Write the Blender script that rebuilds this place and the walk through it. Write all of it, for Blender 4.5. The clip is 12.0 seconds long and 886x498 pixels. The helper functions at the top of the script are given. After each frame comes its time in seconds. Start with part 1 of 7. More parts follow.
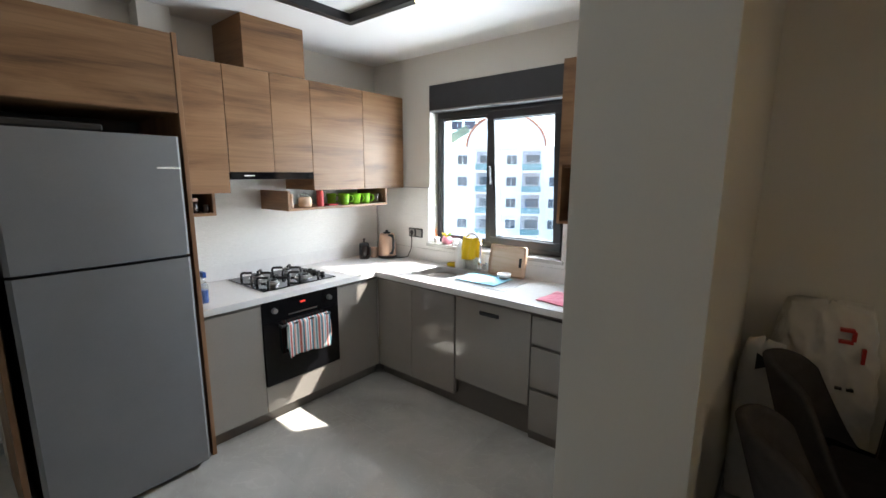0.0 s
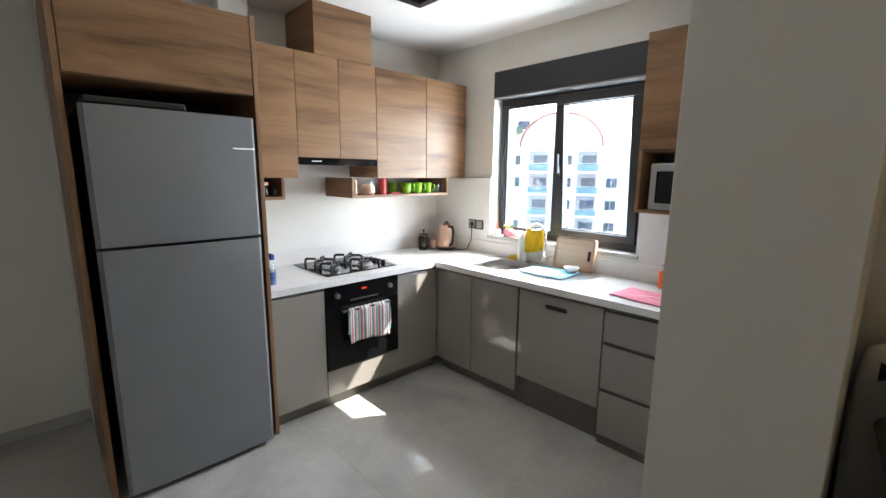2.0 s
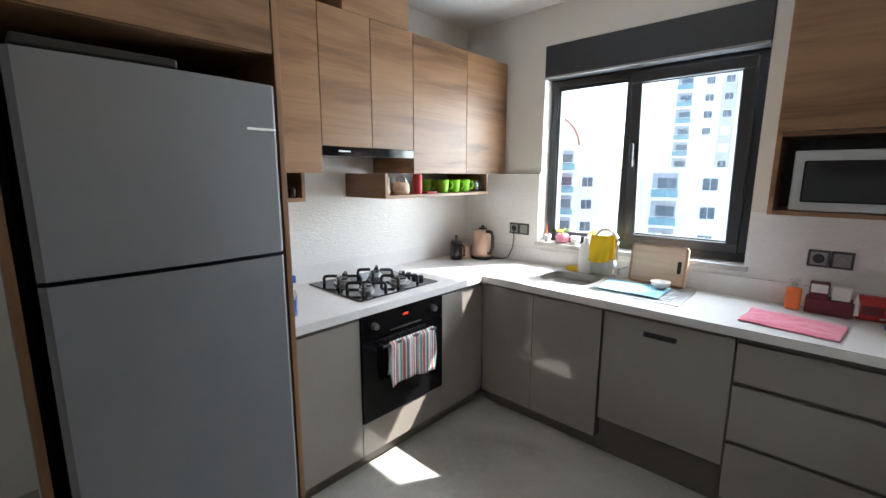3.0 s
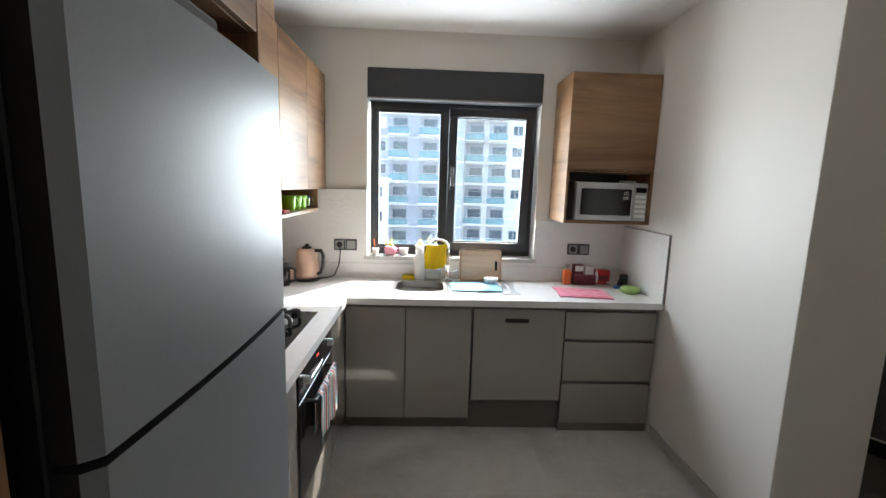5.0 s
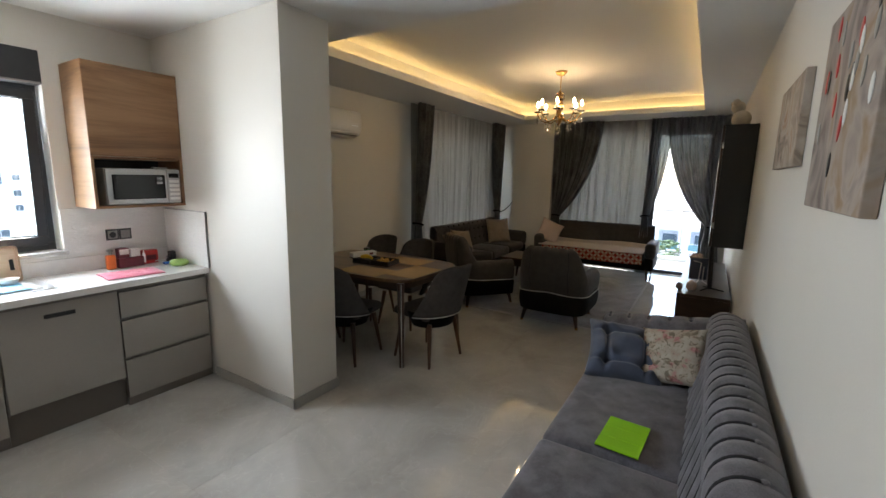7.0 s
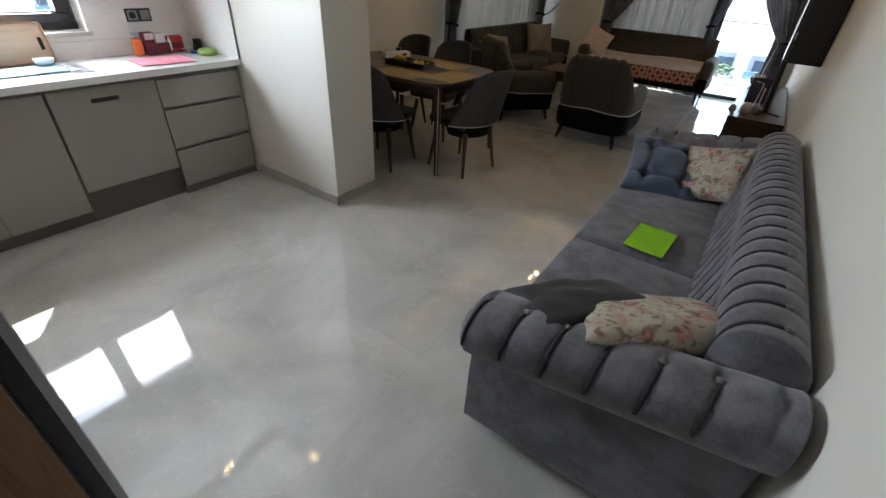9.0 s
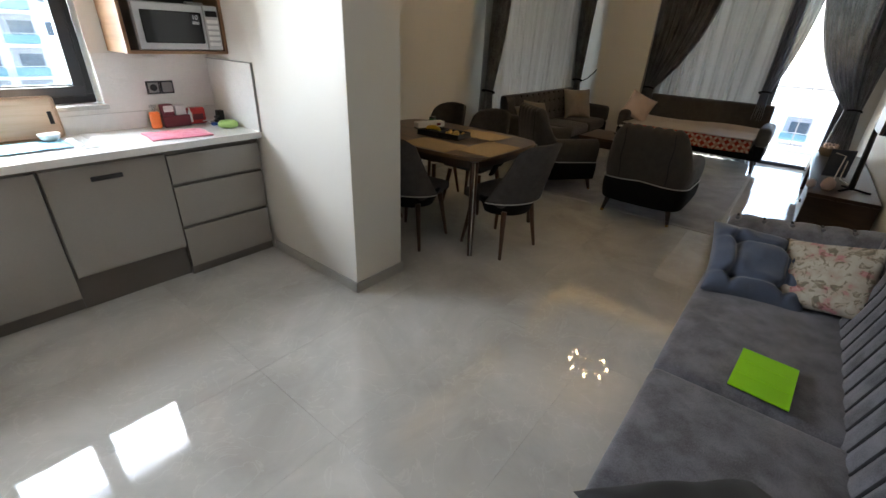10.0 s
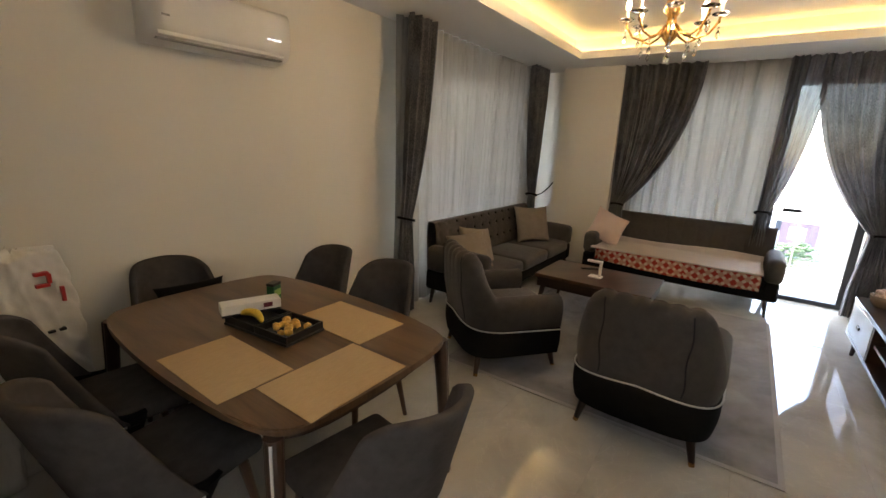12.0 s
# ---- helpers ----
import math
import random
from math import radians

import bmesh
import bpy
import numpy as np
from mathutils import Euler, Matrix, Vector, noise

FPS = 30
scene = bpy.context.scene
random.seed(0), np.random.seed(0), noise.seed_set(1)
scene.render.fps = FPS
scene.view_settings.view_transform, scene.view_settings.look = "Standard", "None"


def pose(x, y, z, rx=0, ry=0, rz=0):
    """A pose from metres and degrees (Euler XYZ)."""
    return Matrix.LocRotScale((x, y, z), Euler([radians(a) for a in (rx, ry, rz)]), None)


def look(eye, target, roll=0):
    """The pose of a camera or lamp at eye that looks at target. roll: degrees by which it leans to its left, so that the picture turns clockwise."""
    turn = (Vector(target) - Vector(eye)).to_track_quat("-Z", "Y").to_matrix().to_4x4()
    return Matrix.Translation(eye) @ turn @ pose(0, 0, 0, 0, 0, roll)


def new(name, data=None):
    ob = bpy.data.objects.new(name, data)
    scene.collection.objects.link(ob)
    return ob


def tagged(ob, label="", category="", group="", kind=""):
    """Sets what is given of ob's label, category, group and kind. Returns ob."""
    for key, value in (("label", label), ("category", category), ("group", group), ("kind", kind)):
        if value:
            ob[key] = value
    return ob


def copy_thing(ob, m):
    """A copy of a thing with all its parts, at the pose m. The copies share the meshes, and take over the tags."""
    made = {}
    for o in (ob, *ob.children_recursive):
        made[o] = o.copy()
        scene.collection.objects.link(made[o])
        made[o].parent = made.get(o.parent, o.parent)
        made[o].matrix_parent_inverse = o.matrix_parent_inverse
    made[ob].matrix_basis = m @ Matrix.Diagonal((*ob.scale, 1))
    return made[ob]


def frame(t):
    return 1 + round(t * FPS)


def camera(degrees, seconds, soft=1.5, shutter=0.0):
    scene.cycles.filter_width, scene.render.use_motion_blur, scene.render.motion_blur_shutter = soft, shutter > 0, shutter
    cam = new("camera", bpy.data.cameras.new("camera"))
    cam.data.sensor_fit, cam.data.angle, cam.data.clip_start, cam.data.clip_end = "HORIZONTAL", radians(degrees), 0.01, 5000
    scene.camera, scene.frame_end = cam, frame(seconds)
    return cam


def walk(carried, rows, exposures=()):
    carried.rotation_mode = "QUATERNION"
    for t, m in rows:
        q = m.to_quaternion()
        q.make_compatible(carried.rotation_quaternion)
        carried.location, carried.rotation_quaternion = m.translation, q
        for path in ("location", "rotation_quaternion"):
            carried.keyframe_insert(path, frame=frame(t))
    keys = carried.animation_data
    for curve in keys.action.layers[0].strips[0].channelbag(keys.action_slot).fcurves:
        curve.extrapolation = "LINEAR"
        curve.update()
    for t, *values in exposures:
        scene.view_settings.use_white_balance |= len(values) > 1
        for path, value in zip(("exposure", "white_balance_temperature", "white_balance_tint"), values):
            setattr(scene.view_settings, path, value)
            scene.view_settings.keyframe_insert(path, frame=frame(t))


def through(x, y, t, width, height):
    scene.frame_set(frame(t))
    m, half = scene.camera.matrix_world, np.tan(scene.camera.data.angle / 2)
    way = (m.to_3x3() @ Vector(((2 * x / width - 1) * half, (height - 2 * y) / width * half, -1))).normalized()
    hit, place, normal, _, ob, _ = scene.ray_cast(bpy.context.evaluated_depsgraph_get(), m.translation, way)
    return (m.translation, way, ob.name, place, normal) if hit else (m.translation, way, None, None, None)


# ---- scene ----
cam = camera(92.4, 12.0)
PATH = [
    (0, (0.542, -1.272, 1.653), (-0.71, 0.249, 1.304), 0.2),
    (0.5, (0.666, -1.382, 1.657), (-0.653, 0.081, 1.309), 0.3),
    (1, (0.677, -1.417, 1.648), (-0.69, 0.002, 1.303), 0.6),
    (1.5, (0.618, -1.409, 1.635), (-0.782, -0.023, 1.286), 0.7),
    (2, (0.42, -1.276, 1.558), (-1.002, 0.087, 1.212), 0.5),
    (2.5, (0.067, -1.155, 1.534), (-1.354, 0.21, 1.19), 0.4),
    (2.7, (-0.094, -1.166, 1.522), (-1.501, 0.213, 1.176), 0.2),
    (4.3, (-1.332, -1.246, 1.572), (-1.857, 0.658, 1.254), 1.5),
    (4.5, (-1.396, -1.334, 1.606), (-1.762, 0.606, 1.284), 1.3),
    (5, (-1.496, -1.589, 1.574), (-1.414, 0.389, 1.279), 1.7),
    (5.5, (-1.658, -1.91, 1.572), (-1.024, -0.034, 1.294), 1.9),
    (6, (-1.706, -2.16, 1.61), (-0.55, -0.55, 1.334), 2.1),
    (6.5, (-1.754, -2.289, 1.598), (-0.237, -1.009, 1.352), 2.1),
    (6.7, (-1.767, -2.298, 1.617), (-0.139, -1.162, 1.38), 2.5),
    (8.3, (-1.899, -2.262, 1.523), (-0.292, -1.429, 0.671), 2.0),
    (8.5, (-1.904, -2.263, 1.513), (-0.378, -1.404, 0.547), 2.3),
    (9, (-1.914, -2.221, 1.515), (-0.518, -1.302, 0.417), 3.6),
    (9.5, (-1.733, -2.163, 1.501), (-0.39, -1.17, 0.401), 3.1),
    (10, (-1.515, -1.877, 1.513), (-0.105, -0.772, 0.621), 2.7),
    (10.5, (-1.126, -1.63, 1.473), (0.316, -0.454, 0.74), 2.0),
    (11, (-0.675, -1.423, 1.542), (0.802, -0.249, 0.882), 2.3),
    (11.5, (-0.187, -1.279, 1.59), (1.355, -0.149, 1.002), 2.5),
    (12, (0.348, -1.212, 1.611), (1.937, -0.099, 1.127), 2.5),
]
EXPOSURES = [(0, 2.82, 6400, 10), (1, 2.84, 6400, 10), (2, 3.13, 6400, 10), (2.5, 2.98, 6300, 10), (4.5, 2.64, 6500, 10), (5, 2.8, 6550, 10), (5.5, 3.02, 6650, 10), (6, 3.22, 6560, 10), (6.5, 3.29, 6600, 10), (8.5, 3.24, 6380, 10), (9, 3.42, 6330, 10), (9.5, 3.55, 6380, 10), (10, 3.45, 6520, 10), (10.5, 3.42, 6740, 10), (11.3, 3.82, 6780, 12), (12, 4.38, 6780, 13)]
walk(cam, [(t, look(eye, target, roll)) for t, eye, target, roll in PATH], EXPOSURES)

# ---------------------------------------------------------------- light
CZ = 2.63          # soffit height
YW = 1.55          # outer wall, inner face
XH = -2.62         # hob wall
XF = 6.42          # balcony wall
YT = -2.60         # sofa and television wall
world = bpy.data.worlds.new("sky")
scene.world = world
world.use_nodes = True
wn = world.node_tree
sky = wn.nodes.new("ShaderNodeTexSky")
sky.sky_type, sky.sun_disc = "NISHITA", False
sky.dust_density, sky.air_density = 1.2, 1.0
SUN = Vector((0.62, 1.0, 1.28)).normalized()
sky.sun_elevation = math.asin(SUN.z)
sky.sun_rotation = math.atan2(SUN.x, SUN.y)
wn.links.new(sky.outputs[0], wn.nodes["Background"].inputs[0])
wn.nodes["Background"].inputs[1].default_value = 0.15
sun = new("sun", bpy.data.lights.new("sun", "SUN"))
sun.data.energy, sun.data.angle, sun.data.color = 2.6, radians(0.5), (1.0, 0.95, 0.86)
sun.matrix_world = look((0, 0, 20), Vector((0, 0, 20)) - SUN)


def sky_lamp(name, x, y, z, w, h, rz, power, col=(0.86, 0.93, 1.0)):
    """Daylight that comes in through an opening."""
    lamp = new(name, bpy.data.lights.new(name, "AREA"))
    lamp.data.shape, lamp.data.size, lamp.data.size_y = "RECTANGLE", w, h
    lamp.data.energy, lamp.data.color = power, col
    lamp.matrix_world = pose(x, y, z, 90, 0, rz)
    return lamp


sky_lamp("kitchen_window_daylight", -1.3, YW + 0.29, 1.6, 1.15, 1.05, 180, 12)
sky_lamp("living_window_daylight", 4.65, YW + 0.22, 1.45, 2.5, 2.0, 180, 3.4)
sky_lamp("balcony_door_daylight", XF + 0.32, -0.85, 1.25, 2.6, 2.2, 90, 2.7)


# ---------------------------------------------------------------- materials
def tree(name):
    m = bpy.data.materials.new(name)
    m.use_nodes = True
    t = m.node_tree
    return m, t, t.nodes["Principled BSDF"]


def node(t, kind, **values):
    n = t.nodes.new(kind)
    for key, v in values.items():
        n.inputs[key].default_value = v
    return n


def coords(t, stretch=(1, 1, 1), world_space=True):
    m = node(t, "ShaderNodeMapping")
    m.inputs["Scale"].default_value = stretch
    if world_space:
        t.links.new(t.nodes.new("ShaderNodeNewGeometry").outputs["Position"], m.inputs[0])
    else:
        t.links.new(t.nodes.new("ShaderNodeTexCoord").outputs["Object"], m.inputs[0])
    return m.outputs[0]


def ramp(t, fac, stops):
    r = t.nodes.new("ShaderNodeValToRGB")
    while len(r.color_ramp.elements) < len(stops):
        r.color_ramp.elements.new(0.5)
    for e, (p, c) in zip(r.color_ramp.elements, stops):
        e.position, e.color = p, (*c, 1)
    t.links.new(fac, r.inputs[0])
    return r.outputs[0]


def surface(name, a, b, scale=6.0, rough=0.5, metal=0.0, bump=0.15, fine=80.0, stretch=(1, 1, 1), sheen=0.0, coat=0.0, spread=0.25, object_space=False):
    """A plain surface that drifts between two colours at a coarse and a fine scale, with fine relief."""
    m, t, p = tree(name)
    c = coords(t, stretch, not object_space)
    n1 = node(t, "ShaderNodeTexNoise", Scale=scale, Detail=5.0, Roughness=0.6)
    n2 = node(t, "ShaderNodeTexNoise", Scale=fine, Detail=3.0)
    for n in (n1, n2):
        t.links.new(c, n.inputs["Vector"])
    mix = t.nodes.new("ShaderNodeMath")
    mix.operation = "MULTIPLY_ADD"
    mix.inputs[1].default_value = 0.3
    t.links.new(n2.outputs[0], mix.inputs[0])
    sub = t.nodes.new("ShaderNodeMath")
    sub.operation = "MULTIPLY"
    sub.inputs[1].default_value = 0.7
    t.links.new(n1.outputs[0], sub.inputs[0])
    t.links.new(sub.outputs[0], mix.inputs[2])
    t.links.new(ramp(t, mix.outputs[0], [(0.5 - spread, a), (0.5 + spread, b)]), p.inputs["Base Color"])
    p.inputs["Roughness"].default_value = rough
    p.inputs["Metallic"].default_value = metal
    p.inputs["Sheen Weight"].default_value = sheen
    p.inputs["Coat Weight"].default_value = coat
    p.inputs["Coat Roughness"].default_value = 0.05
    if bump:
        bn = node(t, "ShaderNodeBump", Strength=bump, Distance=0.004)
        t.links.new(n2.outputs[0], bn.inputs["Height"])
        t.links.new(bn.outputs[0], p.inputs["Normal"])
    return m


def wood(name, dark, mid, light, along="h", rough=0.42, scale=1.0):
    """Planked wood with long grain, growth bands and darker heart streaks."""
    m, t, p = tree(name)
    pos = t.nodes.new("ShaderNodeNewGeometry").outputs["Position"]
    sep = t.nodes.new("ShaderNodeSeparateXYZ")
    t.links.new(pos, sep.inputs[0])
    add = t.nodes.new("ShaderNodeMath")
    add.operation = "ADD"
    t.links.new(sep.outputs[0], add.inputs[0])
    t.links.new(sep.outputs[1], add.inputs[1])
    com = t.nodes.new("ShaderNodeCombineXYZ")
    if along == "h":
        t.links.new(add.outputs[0], com.inputs[0]), t.links.new(sep.outputs[2], com.inputs[1])
    elif along == "v":
        t.links.new(sep.outputs[2], com.inputs[0]), t.links.new(add.outputs[0], com.inputs[1])
    else:
        t.links.new(sep.outputs[1], com.inputs[0]), t.links.new(sep.outputs[0], com.inputs[1])
    rnd = t.nodes.new("ShaderNodeObjectInfo")
    t.links.new(rnd.outputs["Random"], com.inputs[2])
    def layer(sx, sy, s, d):
        mp = node(t, "ShaderNodeMapping")
        mp.inputs["Scale"].default_value = (sx * scale, sy * scale, 3.0)
        t.links.new(com.outputs[0], mp.inputs[0])
        n = node(t, "ShaderNodeTexNoise", Scale=s, Detail=d, Roughness=0.62, Distortion=0.9)
        t.links.new(mp.outputs[0], n.inputs["Vector"])
        return n.outputs[0]
    broad, grain = layer(0.8, 6.5, 1.0, 8.0), layer(2.2, 120.0, 1.0, 4.0)
    k = t.nodes.new("ShaderNodeMath")
    k.operation, k.inputs[1].default_value = "MULTIPLY_ADD", 0.2
    s2 = t.nodes.new("ShaderNodeMath")
    s2.operation, s2.inputs[1].default_value = "MULTIPLY", 0.8
    t.links.new(broad, s2.inputs[0])
    t.links.new(grain, k.inputs[0])
    t.links.new(s2.outputs[0], k.inputs[2])
    t.links.new(ramp(t, k.outputs[0], [(0.34, dark), (0.46, mid), (0.60, light)]), p.inputs["Base Color"])
    p.inputs["Roughness"].default_value = rough
    bn = node(t, "ShaderNodeBump", Strength=0.12, Distance=0.002)
    t.links.new(grain, bn.inputs["Height"])
    t.links.new(bn.outputs[0], p.inputs["Normal"])
    return m


def glow(name, col, strength):
    m, t, p = tree(name)
    p.inputs["Base Color"].default_value = (*col, 1)
    p.inputs["Emission Color"].default_value = (*col, 1)
    p.inputs["Emission Strength"].default_value = strength
    return m


def glassy(name, tint=(0.95, 0.98, 0.98), rough=0.0, mixed=0.12):
    """Window glass: mostly clear, with a mirror share."""
    m, t, p = tree(name)
    out = t.nodes["Material Output"]
    clear, gloss, mix = t.nodes.new("ShaderNodeBsdfTransparent"), t.nodes.new("ShaderNodeBsdfGlossy"), t.nodes.new("ShaderNodeMixShader")
    clear.inputs[0].default_value = (*tint, 1)
    gloss.inputs["Roughness"].default_value = rough
    mix.inputs[0].default_value = mixed
    t.links.new(clear.outputs[0], mix.inputs[1])
    t.links.new(gloss.outputs[0], mix.inputs[2])
    t.links.new(mix.outputs[0], out.inputs[0])
    return m


def cloth(name, a, b, through, scale=160.0, sheen=0.3, holes=0.0, stretch=(1, 1, 1), coarse=3.0, relief=0.25):
    """Woven cloth, let through by light as far as its weave is open."""
    m, t, p = tree(name)
    c = coords(t, stretch)
    n = node(t, "ShaderNodeTexNoise", Scale=scale, Detail=3.0)
    n2 = node(t, "ShaderNodeTexNoise", Scale=coarse, Detail=4.0)
    t.links.new(c, n.inputs["Vector"]), t.links.new(c, n2.inputs["Vector"])
    mx = t.nodes.new("ShaderNodeMath")
    mx.operation = "ADD"
    t.links.new(n.outputs[0], mx.inputs[0]), t.links.new(n2.outputs[0], mx.inputs[1])
    col = ramp(t, mx.outputs[0], [(0.35, a), (0.65, b)])
    mx.use_clamp = False
    half = t.nodes.new("ShaderNodeMath")
    half.operation, half.inputs[1].default_value = "MULTIPLY", 0.5
    t.links.new(mx.outputs[0], half.inputs[0])
    t.links.new(half.outputs[0], col.node.inputs[0])
    t.links.new(col, p.inputs["Base Color"])
    p.inputs["Roughness"].default_value, p.inputs["Sheen Weight"].default_value = 0.85, sheen
    bn = node(t, "ShaderNodeBump", Strength=relief, Distance=0.002)
    t.links.new(n.outputs[0], bn.inputs["Height"]), t.links.new(bn.outputs[0], p.inputs["Normal"])
    if through:
        out, tr, mix = t.nodes["Material Output"], t.nodes.new("ShaderNodeBsdfTranslucent"), t.nodes.new("ShaderNodeMixShader")
        t.links.new(col, tr.inputs[0])
        mix.inputs[0].default_value = through
        t.links.new(p.outputs[0], mix.inputs[1]), t.links.new(tr.outputs[0], mix.inputs[2]), t.links.new(mix.outputs[0], out.inputs[0])
        if holes:
            gap, two = t.nodes.new("ShaderNodeBsdfTransparent"), t.nodes.new("ShaderNodeMixShader")
            two.inputs[0].default_value = holes
            t.links.new(mix.outputs[0], two.inputs[1]), t.links.new(gap.outputs[0], two.inputs[2]), t.links.new(two.outputs[0], out.inputs[0])
    return m


def marble_tile():
    m, t, p = tree("polished_porcelain")
    c = coords(t, (1, 1, 1))
    off = t.nodes.new("ShaderNodeObjectInfo")
    va = t.nodes.new("ShaderNodeVectorMath")
    va.operation = "MULTIPLY_ADD"
    va.inputs[1].default_value = (1, 1, 1)
    t.links.new(c, va.inputs[0])
    sc = t.nodes.new("ShaderNodeVectorMath")
    sc.operation = "SCALE"
    sc.inputs[0].default_value = (0.12, 0.1, 0.05)
    t.links.new(off.outputs["Random"], sc.inputs["Scale"])
    t.links.new(sc.outputs[0], va.inputs[2])
    n1 = node(t, "ShaderNodeTexNoise", Scale=1.7, Detail=7.0, Roughness=0.6, Distortion=0.6)
    n2 = node(t, "ShaderNodeTexNoise", Scale=3.2, Detail=5.0, Distortion=1.6)
    t.links.new(va.outputs[0], n1.inputs["Vector"]), t.links.new(va.outputs[0], n2.inputs["Vector"])
    base = ramp(t, n1.outputs[0], [(0.3, (0.33, 0.318, 0.287)), (0.5, (0.43, 0.418, 0.384)), (0.72, (0.53, 0.516, 0.48))])
    d = t.nodes.new("ShaderNodeMath")
    d.operation, d.inputs[1].default_value = "SUBTRACT", 0.5
    t.links.new(n2.outputs[0], d.inputs[0])
    e = t.nodes.new("ShaderNodeMath")
    e.operation = "ABSOLUTE"
    t.links.new(d.outputs[0], e.inputs[0])
    vein = ramp(t, e.outputs[0], [(0.0, (0.62, 0.61, 0.58)), (0.012, (0.3, 0.3, 0.3))])
    mix = t.nodes.new("ShaderNodeMix")
    mix.data_type, mix.blend_type = "RGBA", "SCREEN"
    mix.inputs[0].default_value = 0.24
    t.links.new(base, mix.inputs[6]), t.links.new(vein, mix.inputs[7])
    t.links.new(mix.outputs[2], p.inputs["Base Color"])
    p.inputs["Roughness"].default_value = 0.045
    p.inputs["Specular IOR Level"].default_value = 0.85
    return m


def relief_tile():
    """White wall tile with a fine hammered wave."""
    m, t, p = tree("relief_wall_tile")
    c = coords(t, (22, 22, 60))
    n = node(t, "ShaderNodeTexNoise", Scale=1.0, Detail=3.0, Distortion=1.2)
    t.links.new(c, n.inputs["Vector"])
    p.inputs["Base Color"].default_value = (0.78, 0.77, 0.74, 1)
    t.links.new(ramp(t, n.outputs[0], [(0.2, (0.74, 0.735, 0.71)), (0.8, (0.80, 0.795, 0.77))]), p.inputs["Base Color"])
    p.inputs["Roughness"].default_value = 0.22
    bn = node(t, "ShaderNodeBump", Strength=0.5, Distance=0.006)
    t.links.new(n.outputs[0], bn.inputs["Height"]), t.links.new(bn.outputs[0], p.inputs["Normal"])
    return m


M = {}
M["paint"] = surface("warm_white_paint", (0.665, 0.64, 0.585), (0.70, 0.675, 0.62), 1.5, 0.55, bump=0.12, fine=120)
M["ceiling"] = surface("ceiling_white", (0.76, 0.755, 0.74), (0.79, 0.785, 0.77), 1.2, 0.7, bump=0.05)
M["tile"] = marble_tile()
M["grout"] = surface("grey_grout", (0.34, 0.325, 0.295), (0.40, 0.385, 0.355), 40, 0.8)
M["skirt"] = surface("grey_skirting", (0.34, 0.325, 0.295), (0.42, 0.405, 0.375), 3, 0.3)
M["relief"] = relief_tile()
M["oak"] = wood("oak_laminate", (0.085, 0.040, 0.018), (0.21, 0.108, 0.048), (0.30, 0.165, 0.08))
M["oak_v"] = wood("oak_laminate_upright", (0.10, 0.048, 0.02), (0.20, 0.10, 0.044), (0.28, 0.155, 0.075), "v")
M["taupe"] = surface("taupe_lacquer", (0.275, 0.25, 0.225), (0.305, 0.28, 0.252), 2.0, 0.14, bump=0.015, coat=1.0)
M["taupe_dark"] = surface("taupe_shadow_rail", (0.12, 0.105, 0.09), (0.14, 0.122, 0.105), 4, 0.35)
M["quartz"] = surface("white_worktop", (0.70, 0.69, 0.67), (0.78, 0.77, 0.75), 30, 0.14, bump=0.02, fine=240)
M["anthracite"] = surface("anthracite_frame", (0.022, 0.024, 0.028), (0.03, 0.032, 0.036), 20, 0.42, bump=0.08, fine=300)
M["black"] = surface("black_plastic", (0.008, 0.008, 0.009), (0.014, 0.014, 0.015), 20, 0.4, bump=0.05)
M["black_glass"] = surface("black_glass", (0.004, 0.004, 0.005), (0.006, 0.006, 0.007), 2, 0.09, bump=0)
M["steel"] = surface("brushed_steel", (0.50, 0.50, 0.50), (0.6, 0.6, 0.6), 8, 0.28, 1.0, bump=0.06, fine=60, stretch=(1, 12, 60))
M["fridge"] = surface("grey_fridge_steel", (0.185, 0.189, 0.198), (0.225, 0.229, 0.239), 3, 0.40, 0.25, bump=0.02, fine=200)
M["fridge"].node_tree.nodes["Principled BSDF"].inputs["Specular IOR Level"].default_value = 0.2
M["chrome"] = surface("chrome", (0.75, 0.75, 0.76), (0.82, 0.82, 0.83), 5, 0.07, 1.0, bump=0)
M["mw_steel"] = surface("dull_silver", (0.42, 0.42, 0.42), (0.50, 0.50, 0.50), 8, 0.38, 0.7, bump=0.04, fine=80)
M["glass"] = glassy("window_glass")
M["white"] = surface("white_plastic", (0.72, 0.715, 0.70), (0.77, 0.765, 0.75), 8, 0.35, bump=0.02)
M["grey"] = surface("grey_plastic", (0.24, 0.235, 0.225), (0.28, 0.275, 0.265), 8, 0.4, bump=0.03)


# ---------------------------------------------------------------- mesh helpers
def mesh(name, bm, material, smooth=False):
    bmesh.ops.recalc_face_normals(bm, faces=bm.faces)
    me = bpy.data.meshes.new(name)
    bm.to_mesh(me)
    bm.free()
    for m in material if isinstance(material, (list, tuple)) else [material]:
        me.materials.append(M[m] if isinstance(m, str) else m)
    if smooth:
        for f in me.polygons:
            f.use_smooth = True
    return me


def part(name, bm, material, parent, label="", smooth=False):
    ob = new(name, mesh(name, bm, material, smooth))
    ob.parent = parent
    if label:
        ob["label"] = label
    return ob


def thing(name, label, category, m=None, group="", kind=""):
    """An empty at a thing's base, for its parts."""
    ob = new(name)
    ob.empty_display_size = 0.1
    if m is not None:
        ob.matrix_world = m
    return tagged(ob, label, category, group, kind)


